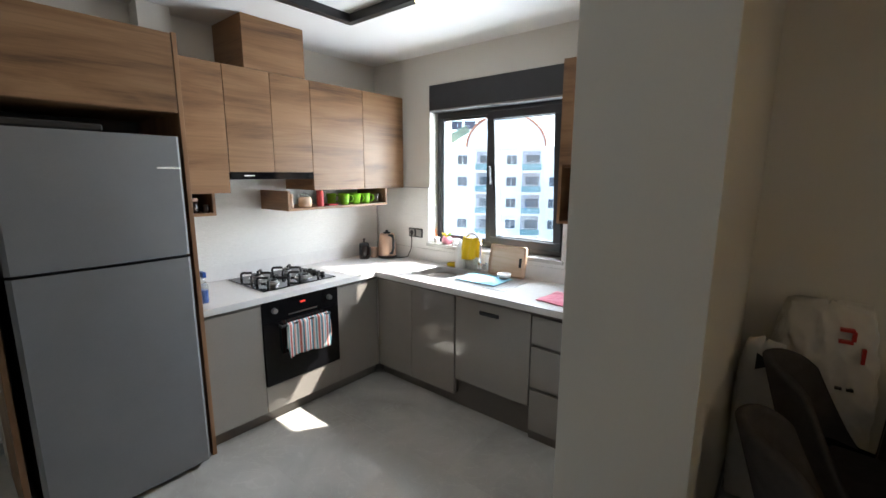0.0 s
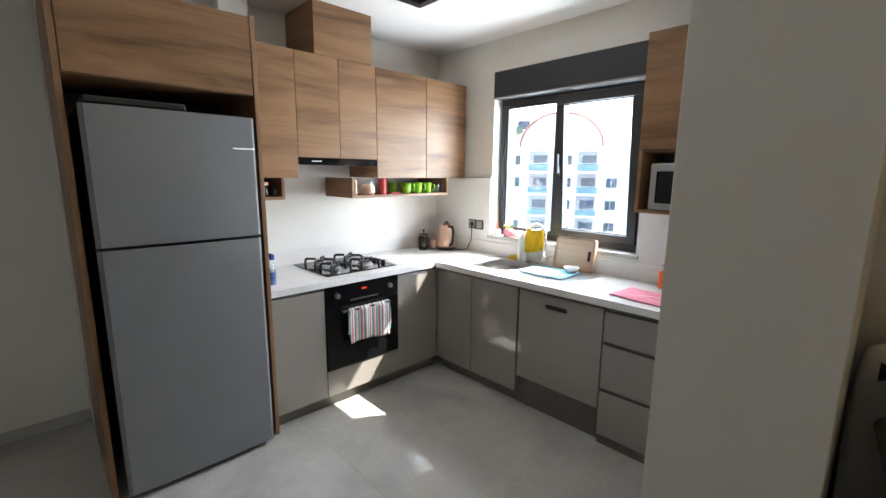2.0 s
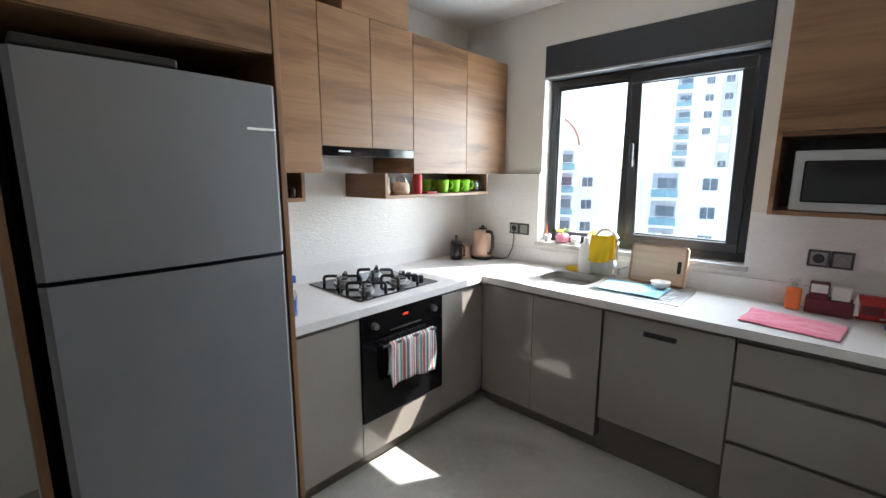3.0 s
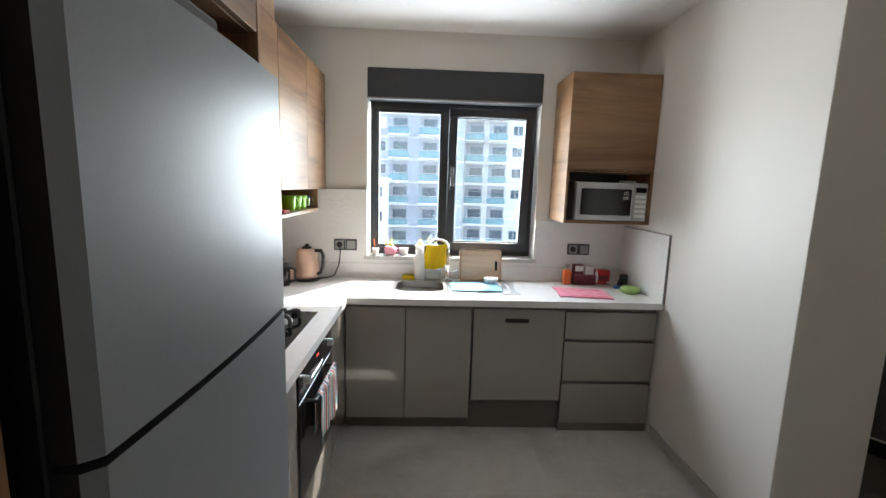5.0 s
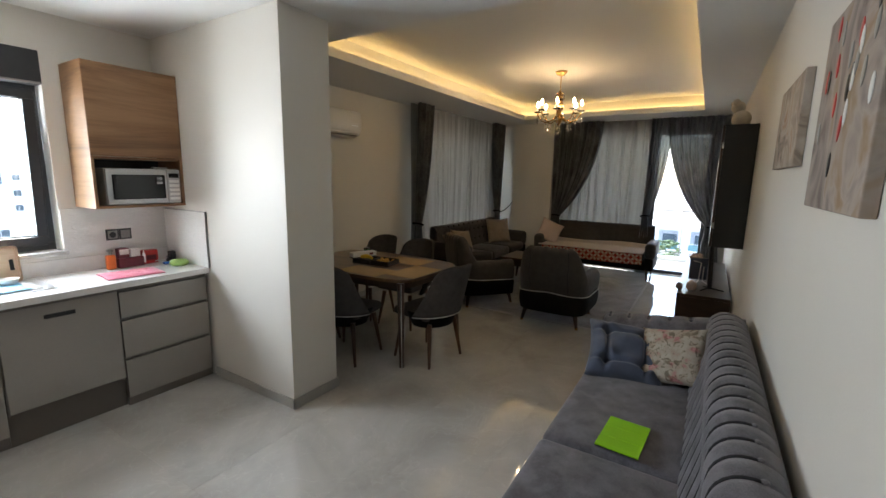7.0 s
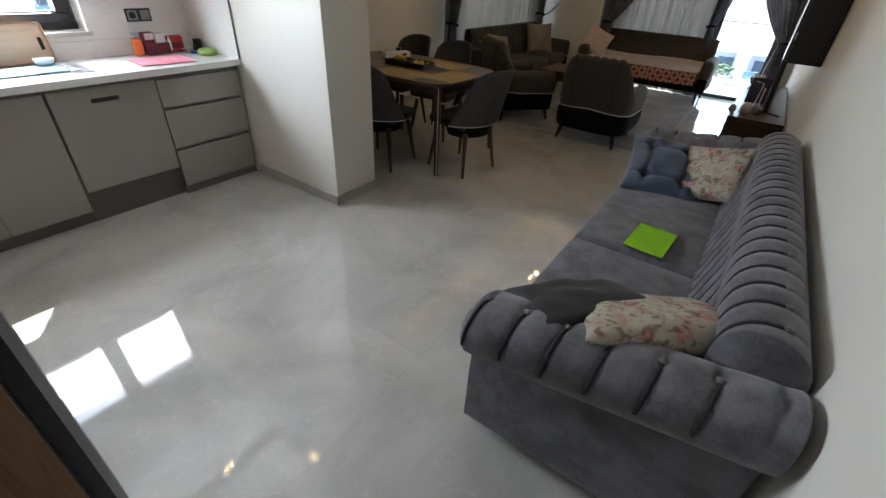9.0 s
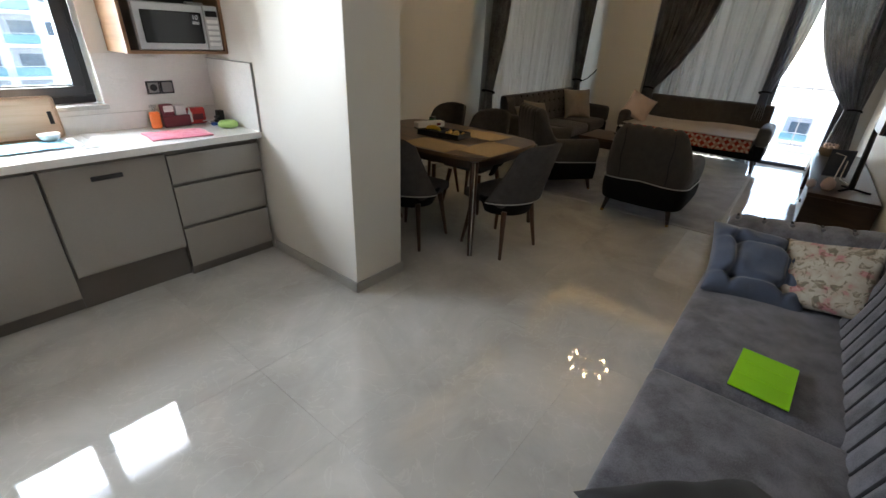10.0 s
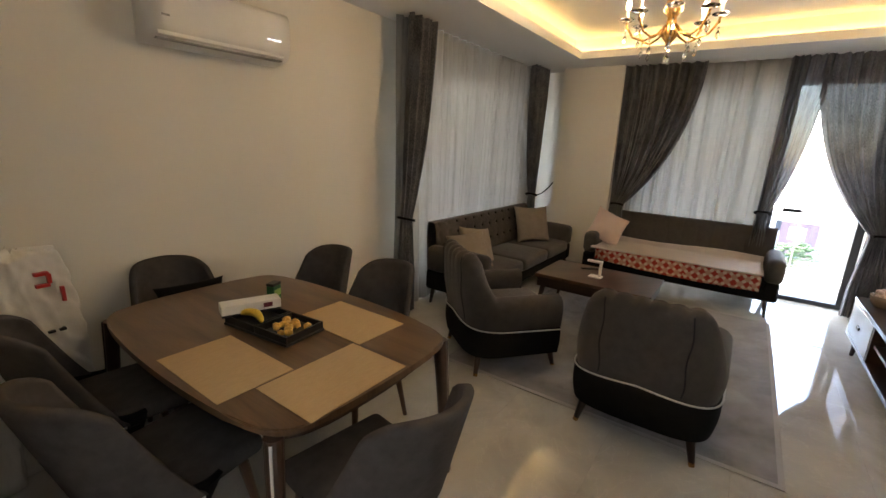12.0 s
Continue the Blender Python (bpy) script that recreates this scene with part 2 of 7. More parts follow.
def solid(name, bm, material, label, category="", group="", kind="", smooth=False, m=None):
    ob = new(name, mesh(name, bm, material, smooth))
    if m is not None:
        ob.matrix_world = m
    return tagged(ob, label, category, group, kind)


def box(x0, x1, y0, y1, z0, z1, bevel=0.0, segs=2, bm=None):
    """A block between two corners, its edges rounded by bevel."""
    bm = bm or bmesh.new()
    made = bmesh.ops.create_cube(bm, size=1.0)["verts"]
    for v in made:
        v.co = Vector(((x0 + x1) / 2 + v.co.x * (x1 - x0), (y0 + y1) / 2 + v.co.y * (y1 - y0), (z0 + z1) / 2 + v.co.z * (z1 - z0)))
    if bevel:
        edges = {e for v in made for e in v.link_edges}
        bmesh.ops.bevel(bm, geom=list(edges), offset=bevel, segments=segs, profile=0.5, affect="EDGES")
    return bm


def rod(p, q, r0, r1=None, sides=14, bm=None, caps=True):
    """A round bar from p to q, tapering from r0 to r1."""
    bm = bm or bmesh.new()
    p, q = Vector(p), Vector(q)
    d = q - p
    mat = Matrix.Translation((p + q) / 2) @ d.to_track_quat("Z", "Y").to_matrix().to_4x4()
    bmesh.ops.create_cone(bm, cap_ends=caps, segments=sides, radius1=r0, radius2=r0 if r1 is None else r1, depth=d.length, matrix=mat)
    return bm


def lathe(profile, sides=28, bm=None, at=(0, 0, 0)):
    """A turned body from (radius, height) pairs."""
    bm = bm or bmesh.new()
    rings = []
    for r, z in profile:
        rings.append([bm.verts.new((at[0] + max(r, 1e-4) * math.cos(a), at[1] + max(r, 1e-4) * math.sin(a), at[2] + z)) for a in (2 * math.pi * i / sides for i in range(sides))])
    for lo, hi in zip(rings, rings[1:]):
        for i in range(sides):
            bm.faces.new((lo[i], lo[(i + 1) % sides], hi[(i + 1) % sides], hi[i]))
    bm.faces.new(list(reversed(rings[0])))
    bm.faces.new(rings[-1])
    return bm


def tube(points, r, sides=10, bm=None, closed=False):
    """A round cord along a line of points."""
    bm = bm or bmesh.new()
    pts = [Vector(p) for p in points]
    rings = []
    for i, p in enumerate(pts):
        d = (pts[min(i + 1, len(pts) - 1)] - pts[max(i - 1, 0)]).normalized()
        u = d.orthogonal().normalized() if not rings else (last - d * last.dot(d)).normalized()
        last = u
        w = d.cross(u)
        rr = r(i / (len(pts) - 1)) if callable(r) else r
        rings.append([bm.verts.new(p + (u * math.cos(a) + w * math.sin(a)) * rr) for a in (2 * math.pi * k / sides for k in range(sides))])
    for lo, hi in zip(rings, rings[1:]):
        for i in range(sides):
            bm.faces.new((lo[i], lo[(i + 1) % sides], hi[(i + 1) % sides], hi[i]))
    bm.faces.new(list(reversed(rings[0])))
    bm.faces.new(rings[-1])
    return bm


def sheet(f, nu, nv, bm=None):
    """A grid of faces through f(u, v), u and v from 0 to 1."""
    bm = bm or bmesh.new()
    g = [[bm.verts.new(f(i / nu, j / nv)) for j in range(nv + 1)] for i in range(nu + 1)]
    for i in range(nu):
        for j in range(nv):
            bm.faces.new((g[i][j], g[i + 1][j], g[i + 1][j + 1], g[i][j + 1]))
    return bm


def thick(ob, amount, offset=-1.0):
    mod = ob.modifiers.new("thickness", "SOLIDIFY")
    mod.thickness, mod.offset = amount, offset
    return ob


def plate(xs, ys, keep, z0, z1):
    """A slab over the cells of a grid that keep(i, j) takes, closed at its edges and welded into one piece."""
    bm, at = bmesh.new(), {}

    def v(i, j, z):
        if (i, j, z) not in at:
            at[(i, j, z)] = bm.verts.new((xs[i], ys[j], z))
        return at[(i, j, z)]

    nx_, ny_ = len(xs) - 1, len(ys) - 1
    on = lambda i, j: 0 <= i < nx_ and 0 <= j < ny_ and keep(i, j)
    for i in range(nx_):
        for j in range(ny_):
            if not on(i, j):
                continue
            for z in (z0, z1):
                bm.faces.new((v(i, j, z), v(i + 1, j, z), v(i + 1, j + 1, z), v(i, j + 1, z)))
            for di, dj, p, q in ((-1, 0, (i, j), (i, j + 1)), (1, 0, (i + 1, j), (i + 1, j + 1)), (0, -1, (i, j), (i + 1, j)), (0, 1, (i, j + 1), (i + 1, j + 1))):
                if not on(i + di, j + dj):
                    bm.faces.new((v(*p, z0), v(*q, z0), v(*q, z1), v(*p, z1)))
    return bm


def block(name, x0, x1, y0, y1, z0, z1, material, label, bevel=0.0):
    return solid(name, box(x0, x1, y0, y1, z0, z1, bevel), material, label, kind="structure")


# ---------------------------------------------------------------- structure
T = 0.30    # outer wall thickness
WX0, WX1, WZ0, WZ1 = -1.93, -0.685, 1.03, 2.38        # kitchen window opening
LX0, LX1, LZ1 = 3.62, 5.95, 2.45                      # living room window opening
DY0, DY1, DZ1 = -2.3, 0.1, 2.45                       # balcony opening

block("wall_north_kitchen_a", -4.2, WX0, YW, YW + T, 0, 3.1, "paint", "warm white painted wall beside the kitchen window")
block("wall_north_kitchen_b", WX0, WX1, YW, YW + T, 0, WZ0, "paint", "warm white painted wall under the kitchen window")
block("wall_north_kitchen_c", WX0, WX1, YW, YW + T, WZ1, 3.1, "paint", "warm white painted wall over the kitchen window")
block("wall_north_living_a", WX1, LX0, YW, YW + T, 0, 3.1, "paint", "warm white painted wall behind the dining table")
block("wall_north_living_b", LX0, LX1, YW, YW + T, 0, 0.35, "paint", "warm white painted wall under the living room window")
block("wall_north_living_c", LX0, LX1, YW, YW + T, LZ1, 3.1, "paint", "warm white painted wall over the living room window")
block("wall_north_living_d", LX1, XF + T, YW, YW + T, 0, 3.1, "paint", "warm white painted wall in the living room corner")
block("wall_west", XH - 0.25, XH, -1.17, YW, 0, 3.1, "paint", "warm white painted wall behind the hob")
block("wall_west_hall", -3.2, -2.93, -4.2, -1.0, 0, 3.1, "paint", "warm white painted hallway wall beside the fridge housing")
block("wall_hall_return", -2.95, XH - 0.25, -1.17, -0.9, 0, 3.1, "paint", "warm white painted wall return behind the fridge")
block("wall_east_a", XF, XF + T, DY1, YW, 0, 3.1, "paint", "warm white painted wall beside the balcony opening")
block("wall_east_b", XF, XF + T, DY0, DY1, DZ1, 3.1, "paint", "warm white painted wall over the balcony opening")
block("wall_east_c", XF, XF + T, YT, DY0, 0, 3.1, "paint", "warm white painted wall between balcony door and corner")
block("wall_south", -1.35, XF + T, YT - 0.25, YT, 0, 3.1, "paint", "warm white painted wall behind the sofa")
block("wall_south_hall", -3.2, -1.35, -4.45, -4.2, 0, 3.1, "paint", "warm white painted hallway end wall")
block("wall_hall_side", -1.60, -1.35, -4.2, YT - 0.25, 0, 3.1, "paint", "warm white painted hallway side wall")
block("pillar", XF - 0.26, XF, 0.25, 1.02, 0, CZ, "paint", "warm white painted pillar in the living room corner", 0.004)
block("wall_stub", 0.0, 0.40, 0.0, YW, 0, CZ, "paint", "warm white painted wall end between kitchen and dining table", 0.003)

block("pilaster_kitchen", XH, XH + 0.14, -0.36, -0.19, 2.307, CZ, "paint", "warm white painted beam end over the wall cabinets")

# ceiling: a soffit with a tray over the living room
CX0, CX1, CY0, CY1 = 0.74, 5.62, -2.12, 0.63
bm = plate((-4.2, CX0, CX1, XF), (-4.4, CY0, CY1, YW), lambda i, j: (i, j) != (1, 1), CZ, CZ + 0.08)
solid("ceiling_soffit", bm, "ceiling", "white dropped ceiling around a lit recess", kind="structure")
block("ceiling", -4.2, XF + T, -4.4, YW, CZ + 0.24, CZ + 0.3, "ceiling", "white flat ceiling over the recess")
bm = bmesh.new()
box(CX0 - 0.16, CX0 - 0.14, CY0 - 0.16, CY1 + 0.16, CZ + 0.08, CZ + 0.24, bm=bm)
box(CX1 + 0.14, CX1 + 0.16, CY0 - 0.16, CY1 + 0.16, CZ + 0.08, CZ + 0.24, bm=bm)
box(CX0 - 0.14, CX1 + 0.14, CY0 - 0.16, CY0 - 0.14, CZ + 0.08, CZ + 0.24, bm=bm)
box(CX0 - 0.14, CX1 + 0.14, CY1 + 0.14, CY1 + 0.16, CZ + 0.08, CZ + 0.24, bm=bm)
solid("ceiling_recess_edge", bm, "ceiling", "white side of the ceiling recess", kind="structure")

# LED strips lying on the ledge of the recess
M["led"] = glow("warm_led", (1.0, 0.66, 0.24), 0.9)
strip = thing("led_strip", "warm yellow LED strip along the ceiling recess ledge", "light strip", pose(0, 0, CZ + 0.082))
for a in ((CX0 - 0.12, CX0 - 0.105, CY0 - 0.1, CY1 + 0.1), (CX1 + 0.105, CX1 + 0.12, CY0 - 0.1, CY1 + 0.1), (CX0 - 0.1, CX1 + 0.1, CY0 - 0.12, CY0 - 0.105), (CX0 - 0.1, CX1 + 0.1, CY1 + 0.105, CY1 + 0.12)):
    part("led_run", box(*a, 0, 0.012), "led", strip)

# skirting
def skirting(name, x0, x1, y0, y1):
    return block(name, x0, x1, y0, y1, 0.0, 0.07, "skirt", "grey porcelain skirting along the wall", 0.002)


skirting("baseboard_stub_side", -0.012, 0.0, -0.012, 0.93)
skirting("baseboard_stub_front", -0.012, 0.412, -0.012, 0.0)
skirting("baseboard_stub_dining", 0.40, 0.412, 0.0, YW - 0.012)
skirting("baseboard_north", 0.40, XF, YW - 0.012, YW)
skirting("baseboard_south", -1.35, XF, YT, YT + 0.012)
skirting("baseboard_pillar", XF - 0.272, XF - 0.26, 0.25, 1.03)
skirting("baseboard_hall", -2.93, -2.918, -4.2, -1.17)


# ---------------------------------------------------------------- kitchen window
def window(name, x0, x1, z0, z1, y, label, mull=None, fixed=(), tilt=0.0):
    """A dark framed window in the north wall; lights listed in fixed have no sash of their own."""
    w = thing(name, label, "window", kind="structure")
    f, d = 0.05, 0.07
    for n, a in (("frame_rail", (x0, x1, y, y + d, z0, z0 + f)), ("frame_rail", (x0, x1, y, y + d, z1 - f, z1)), ("frame_stile", (x0, x0 + f, y, y + d, z0 + f, z1 - f)), ("frame_stile", (x1 - f, x1, y, y + d, z0 + f, z1 - f))):
        part(n, box(*a, 0.004), "anthracite", w)
    mid = mull or [(x0 + x1) / 2]
    for c in mid:
        part("mullion", box(c - 0.03, c + 0.03, y, y + d, z0 + f, z1 - f, 0.004), "anthracite", w)
    edges = [x0 + f] + mid + [x1 - f]
    for i in range(len(edges) - 1):
        a, b = edges[i] + (0.03 if i else 0), edges[i + 1] - (0.03 if i < len(mid) else 0)
        s = 0.014 if i in fixed else 0.062
        lo, hi = z0 + f, z1 - f
        near, far = (y + 0.008, y + 0.05) if i in fixed else (y - 0.016, y + 0.05)
        if i not in fixed:
            a, b, lo, hi = a - 0.012, b + 0.012, lo - 0.012, hi + 0.012
        bm = bmesh.new()
        for r in ((a, b, lo, lo + s), (a, b, hi - s, hi), (a, a + s, lo + s, hi - s), (b - s, b, lo + s, hi - s)):
            box(r[0], r[1], near, far, r[2], r[3], min(0.006, s / 3), bm=bm)
        sash = part("sash", bm, "anthracite", w)
        pane = part("pane", box(a + s - 0.008, b - s + 0.008, y + 0.018, y + 0.026, lo + s - 0.008, hi - s + 0.008), "glass", sash)
        pane.visible_shadow = False
        bead = bmesh.new()
        for r in ((a + s - 0.006, b - s + 0.006, lo + s, lo + s + 0.008), (a + s - 0.006, b - s + 0.006, hi - s - 0.008, hi - s)):
            box(r[0], r[1], y + 0.006, y + 0.016, r[2], r[3], bm=bead)
        part("glazing_bead", bead, "black", sash)
        if tilt and i not in fixed:
            zm = (lo + hi) / 2 - 0.02
            h = part("window_handle", box(a + 0.018, a + 0.044, near - 0.014, near, zm - 0.035, zm + 0.035, 0.004), "anthracite", sash)
            part("lever", box(a + 0.021, a + 0.041, near - 0.045, near - 0.014, zm - 0.012, zm + 0.13, 0.006), "anthracite", h)
            hinge = Matrix.Translation((0, near, lo))
            sash.matrix_world = hinge @ Matrix.Rotation(radians(tilt), 4, "X") @ hinge.inverted()
    return w


kw = window("window_1", WX0 + 0.01, WX1 - 0.01, 1.05, 2.165, YW + 0.09, "anthracite framed two-sash kitchen window, one sash tilted open", mull=[-1.365], fixed=(0,), tilt=4.5)
solid("roller_shutter_box", box(WX0 + 0.0, WX1, YW - 0.012, YW + 0.16, 2.165, 2.378, 0.006), "anthracite", "anthracite roller shutter box over the kitchen window", "shutter box", kind="structure")
solid("shutter_rail", box(WX0 + 0.004, WX1 - 0.004, YW - 0.016, YW + 0.0, 2.165, 2.178, 0.003), "grey", "light grey rail under the shutter box", "rail", kind="structure")
M["sill"] = surface("grey_marble_sill", (0.42, 0.41, 0.39), (0.6, 0.59, 0.56), 9, 0.15, bump=0.02)
solid("window_sill_1", box(WX0 - 0.02, WX1 + 0.02, YW - 0.035, YW + 0.28, 1.02, 1.048, 0.004), "sill", "grey marble window sill under the kitchen window", "window sill", kind="structure")

lw = window("window_2", LX0, LX1, 0.35, LZ1, YW + 0.12, "anthracite framed living room window behind curtains", mull=[4.2, 5.1])

# balcony doors
bd = thing("door_1", "anthracite framed glazed balcony doors, one slid open", "balcony door", kind="structure")
for n, a in (("frame_rail", (XF + 0.1, XF + 0.2, DY0, DY1, DZ1 - 0.07, DZ1)), ("frame_rail", (XF + 0.1, XF + 0.2, DY0, DY1, 0.0, 0.05)), ("frame_stile", (XF + 0.1, XF + 0.2, DY0, DY0 + 0.07, 0.05, DZ1 - 0.07)), ("frame_stile", (XF + 0.1, XF + 0.2, DY1 - 0.07, DY1, 0.05, DZ1 - 0.07)), ("frame_stile", (XF + 0.1, XF + 0.2, -1.5, -1.4, 0.05, DZ1 - 0.07))):
    part(n, box(*a, 0.004), "anthracite", bd)
pn = part("pane", box(XF + 0.145, XF + 0.153, -1.4, DY1 - 0.07, 0.05, DZ1 - 0.07), "glass", bd)
pn.visible_shadow = False

# ---------------------------------------------------------------- kitchen units
FX, FY = -1.985, 0.965      # unit fronts of the hob run and of the window run
WT0, WT1 = 0.845, 0.885     # worktop


def front(name, x0, x1, y0, y1, z0, z1, parent, material="taupe", bevel=0.002):
    return part(name, box(x0, x1, y0, y1, z0, z1, bevel), material, parent)


def base_unit(label, run, a0, a1, fronts, plinth=0.09, top=0.822, toe=0.05):
    """A base unit: carcass, dark grip rail, plinth and its fronts; run 'x' stands on the hob wall, 'y' under the window."""
    u = thing("base_cabinet", label, "cabinet", group="kitchen base units")
    g = 0.0015
    def put(name, s0, s1, d0, d1, z0, z1, material, bevel=0.0):
        if run == "x":
            return part(name, box(FX - d1, FX - d0, s0, s1, z0, z1, bevel), material, u)
        return part(name, box(s0, s1, FY + d0, FY + d1, z0, z1, bevel), material, u)
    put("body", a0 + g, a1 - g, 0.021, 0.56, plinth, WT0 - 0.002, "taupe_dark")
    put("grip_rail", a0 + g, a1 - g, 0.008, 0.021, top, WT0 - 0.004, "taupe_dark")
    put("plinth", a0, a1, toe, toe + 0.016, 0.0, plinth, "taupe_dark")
    for name, s0, s1, z0, z1 in fronts:
        put(name, s0 + g, s1 - g, 0.0, 0.02, z0, z1, "taupe", 0.0025)
    return u


base_unit("glossy taupe base cabinet beside the fridge housing", "x", -0.355, -0.012, [("door", -0.355, -0.012, 0.09, 0.822)])
oven_unit = base_unit("glossy taupe oven housing with a low drawer", "x", -0.012, 0.572, [("drawer_front", -0.012, 0.572, 0.09, 0.265)])
base_unit("glossy taupe corner cabinet beside the oven", "x", 0.572, 0.966, [("door", 0.572, 0.9645, 0.09, 0.822)])
base_unit("glossy taupe double-door sink cabinet", "y", -1.983, -1.192, [("door", -1.983, -1.61, 0.09, 0.822), ("door", -1.61, -1.196, 0.09, 0.822)])
dish = base_unit("glossy taupe integrated dishwasher front with a grip slot", "y", -1.192, -0.602, [("door", -1.186, -0.606, 0.215, 0.822)], plinth=0.2, toe=0.045)
part("grip_slot", box(-0.985, -0.835, FY - 0.003, FY + 0.004, 0.735, 0.762, 0.006), "black", dish, "black recessed grip slot")
base_unit("glossy taupe three-drawer base cabinet", "y", -0.602, -0.014, [("drawer_front", -0.602, -0.014, 0.632, 0.81), ("drawer_front", -0.602, -0.014, 0.352, 0.612), ("drawer_front", -0.602, -0.014, 0.06, 0.332)], plinth=0.055, toe=0.012)

# worktop in one L with a cut-out for the sink
SX0, SX1, SY0, SY1 = -1.70, -1.36, 1.09, 1.43
bm = plate((XH, -1.965, SX0, SX1, -0.002), (-0.357, 0.93, SY0, SY1, YW), lambda i, j: (j > 0 or i == 0) and (i, j) != (2, 2), WT0, WT1)
solid("worktop", bm, "quartz", "white quartz worktop in an L over the base cabinets", "worktop")
bm = box(XH, XH + 0.014, -0.357, YW, WT1, 0.99)
box(XH + 0.014, -0.002, YW - 0.03, YW - 0.016, WT1, 0.99, bm=bm)
solid("worktop_upstand", bm, "quartz", "white quartz upstand along the worktop", "upstand")

# relief tiles above the upstand
block("backsplash_hob", XH, XH + 0.012, -0.357, YW, 0.99, 1.62, "relief", "white relief wall tiles behind the hob")
block("backsplash_window_a", XH + 0.012, WX0 - 0.002, YW - 0.018, YW - 0.001, 0.99, 1.53, "relief", "white relief wall tiles beside the kitchen window")
block("backsplash_window_b", WX1 + 0.002, -0.002, YW - 0.018, YW - 0.001, 0.99, 1.34, "relief", "white relief wall tiles beside the microwave")
block("backsplash_window_c", WX0 - 0.002, WX1 + 0.002, YW - 0.018, YW - 0.001, 0.99, 1.018, "relief", "white tiles under the window sill")
block("backsplash_stub", -0.012, -0.0005, 0.93, YW - 0.018, WT1, 1.31, "relief", "white wall tiles on the wall end")
block("trim_tile_top", XH + 0.012, WX0 - 0.002, YW - 0.02, YW - 0.001, 1.53, 1.536, "grey", "grey metal tile edge")
block("trim_tile_stub", -0.014, -0.0005, 0.924, 0.93, WT1, 1.316, "grey", "grey metal tile edge")
block("trim_tile_stub_top", -0.014, -0.0005, 0.93, YW - 0.018, 1.31, 1.316, "grey", "grey metal tile edge")

# wall units
UX = -2.22


def wall_unit(label, y0, y1, z0, z1, doors, x=UX, back=XH):
    u = thing("wall_cabinet", label, "cabinet", group="kitchen wall units")
    part("body", box(back, x - 0.02, y0 + 0.001, y1 - 0.001, z0, z1), "oak", u)
    for a, b in doors:
        part("door", box(x - 0.019, x, a + 0.0018, b - 0.0018, z0 - 0.002, z1, 0.0015), "oak", u)
    return u


wall_unit("oak laminate wall cabinet beside the fridge housing", -0.358, -0.03, 1.53, 2.305, [(-0.358, -0.03)])
wall_unit("oak laminate wall cabinet over the cooker hood", -0.03, 0.577, 1.662, 2.305, [(-0.03, 0.275), (0.275, 0.577)])
wall_unit("oak laminate double-door wall cabinet near the window", 0.577, 1.517, 1.53, 2.305, [(0.577, 1.06), (1.06, 1.517)])
duct = thing("duct_casing", "oak laminate casing of the hood duct up to the ceiling", "casing")
part("front_panel", box(UX - 0.018, UX, 0.11, 0.545, 2.307, CZ - 0.001, 0.0015), "oak", duct)
part("side_panel", box(XH, UX - 0.018, 0.11, 0.128, 2.307, CZ - 0.001), "oak", duct)
part("side_panel", box(XH, UX - 0.018, 0.527, 0.545, 2.307, CZ - 0.001), "oak", duct)

hood = thing("cooker_hood", "black slim pull-out cooker hood under the wall cabinet", "cooker hood")
part("front_bar", box(UX - 0.02, UX + 0.004, -0.028, 0.575, 1.612, 1.66, 0.003), "black_glass", hood)
part("body", box(XH + 0.02, UX - 0.02, -0.026, 0.573, 1.62, 1.66), "steel", hood)
part("logo_mark", box(UX + 0.004, UX + 0.0055, 0.06, 0.13, 1.633, 1.64), "white", hood, "small white maker's mark")
M["hoodlamp"] = glow("hood_lamp", (1.0, 0.95, 0.86), 0.4)
part("lamp", box(UX - 0.1, UX - 0.035, 0.34, 0.5, 1.6165, 1.62), "hoodlamp", hood, "lit white lamp strip")


def open_shelf(label, y0, y1, z0, z1):
    s = thing("open_shelf", label, "shelf")
    t = 0.018
    for n, a in (("bottom", (y0, y1, z0, z0 + t)), ("side", (y0, y0 + t, z0 + t, z1)), ("side", (y1 - t, y1, z0 + t, z1))):
        part(n, box(XH + 0.014, UX - 0.002, a[0], a[1], a[2], a[3], 0.001), "oak", s)
    return s


open_shelf("oak laminate open shelf with cups and jars under the wall cabinet", 0.36, 1.31, 1.385, 1.528)
open_shelf("small oak laminate open shelf beside the fridge housing", -0.357, -0.13, 1.392, 1.528)

# fridge and its housing
HX = -1.95
hs = thing("fridge_housing", "tall oak laminate fridge housing with a top cabinet", "cabinet")
part("side_panel", box(-2.925, HX, -1.168, -1.145, 0, 2.345, 0.0015), "oak_v", hs)
part("side_panel", box(XH, HX, -0.383, -0.36, 0, 2.345, 0.0015), "oak_v", hs)
part("top_box", box(XH, HX - 0.021, -1.145, -0.383, 1.955, 2.34), "oak", hs)
part("top_door", box(HX - 0.02, HX - 0.001, -1.14, -0.388, 1.957, 2.338, 0.0015), "oak", hs)
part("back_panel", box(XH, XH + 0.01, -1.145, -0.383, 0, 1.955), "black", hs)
fr = thing("refrigerator", "grey steel two-door refrigerator with a top freezer", "refrigerator")
FB = -1.945
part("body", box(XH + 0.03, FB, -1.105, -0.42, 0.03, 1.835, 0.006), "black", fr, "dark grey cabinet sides")


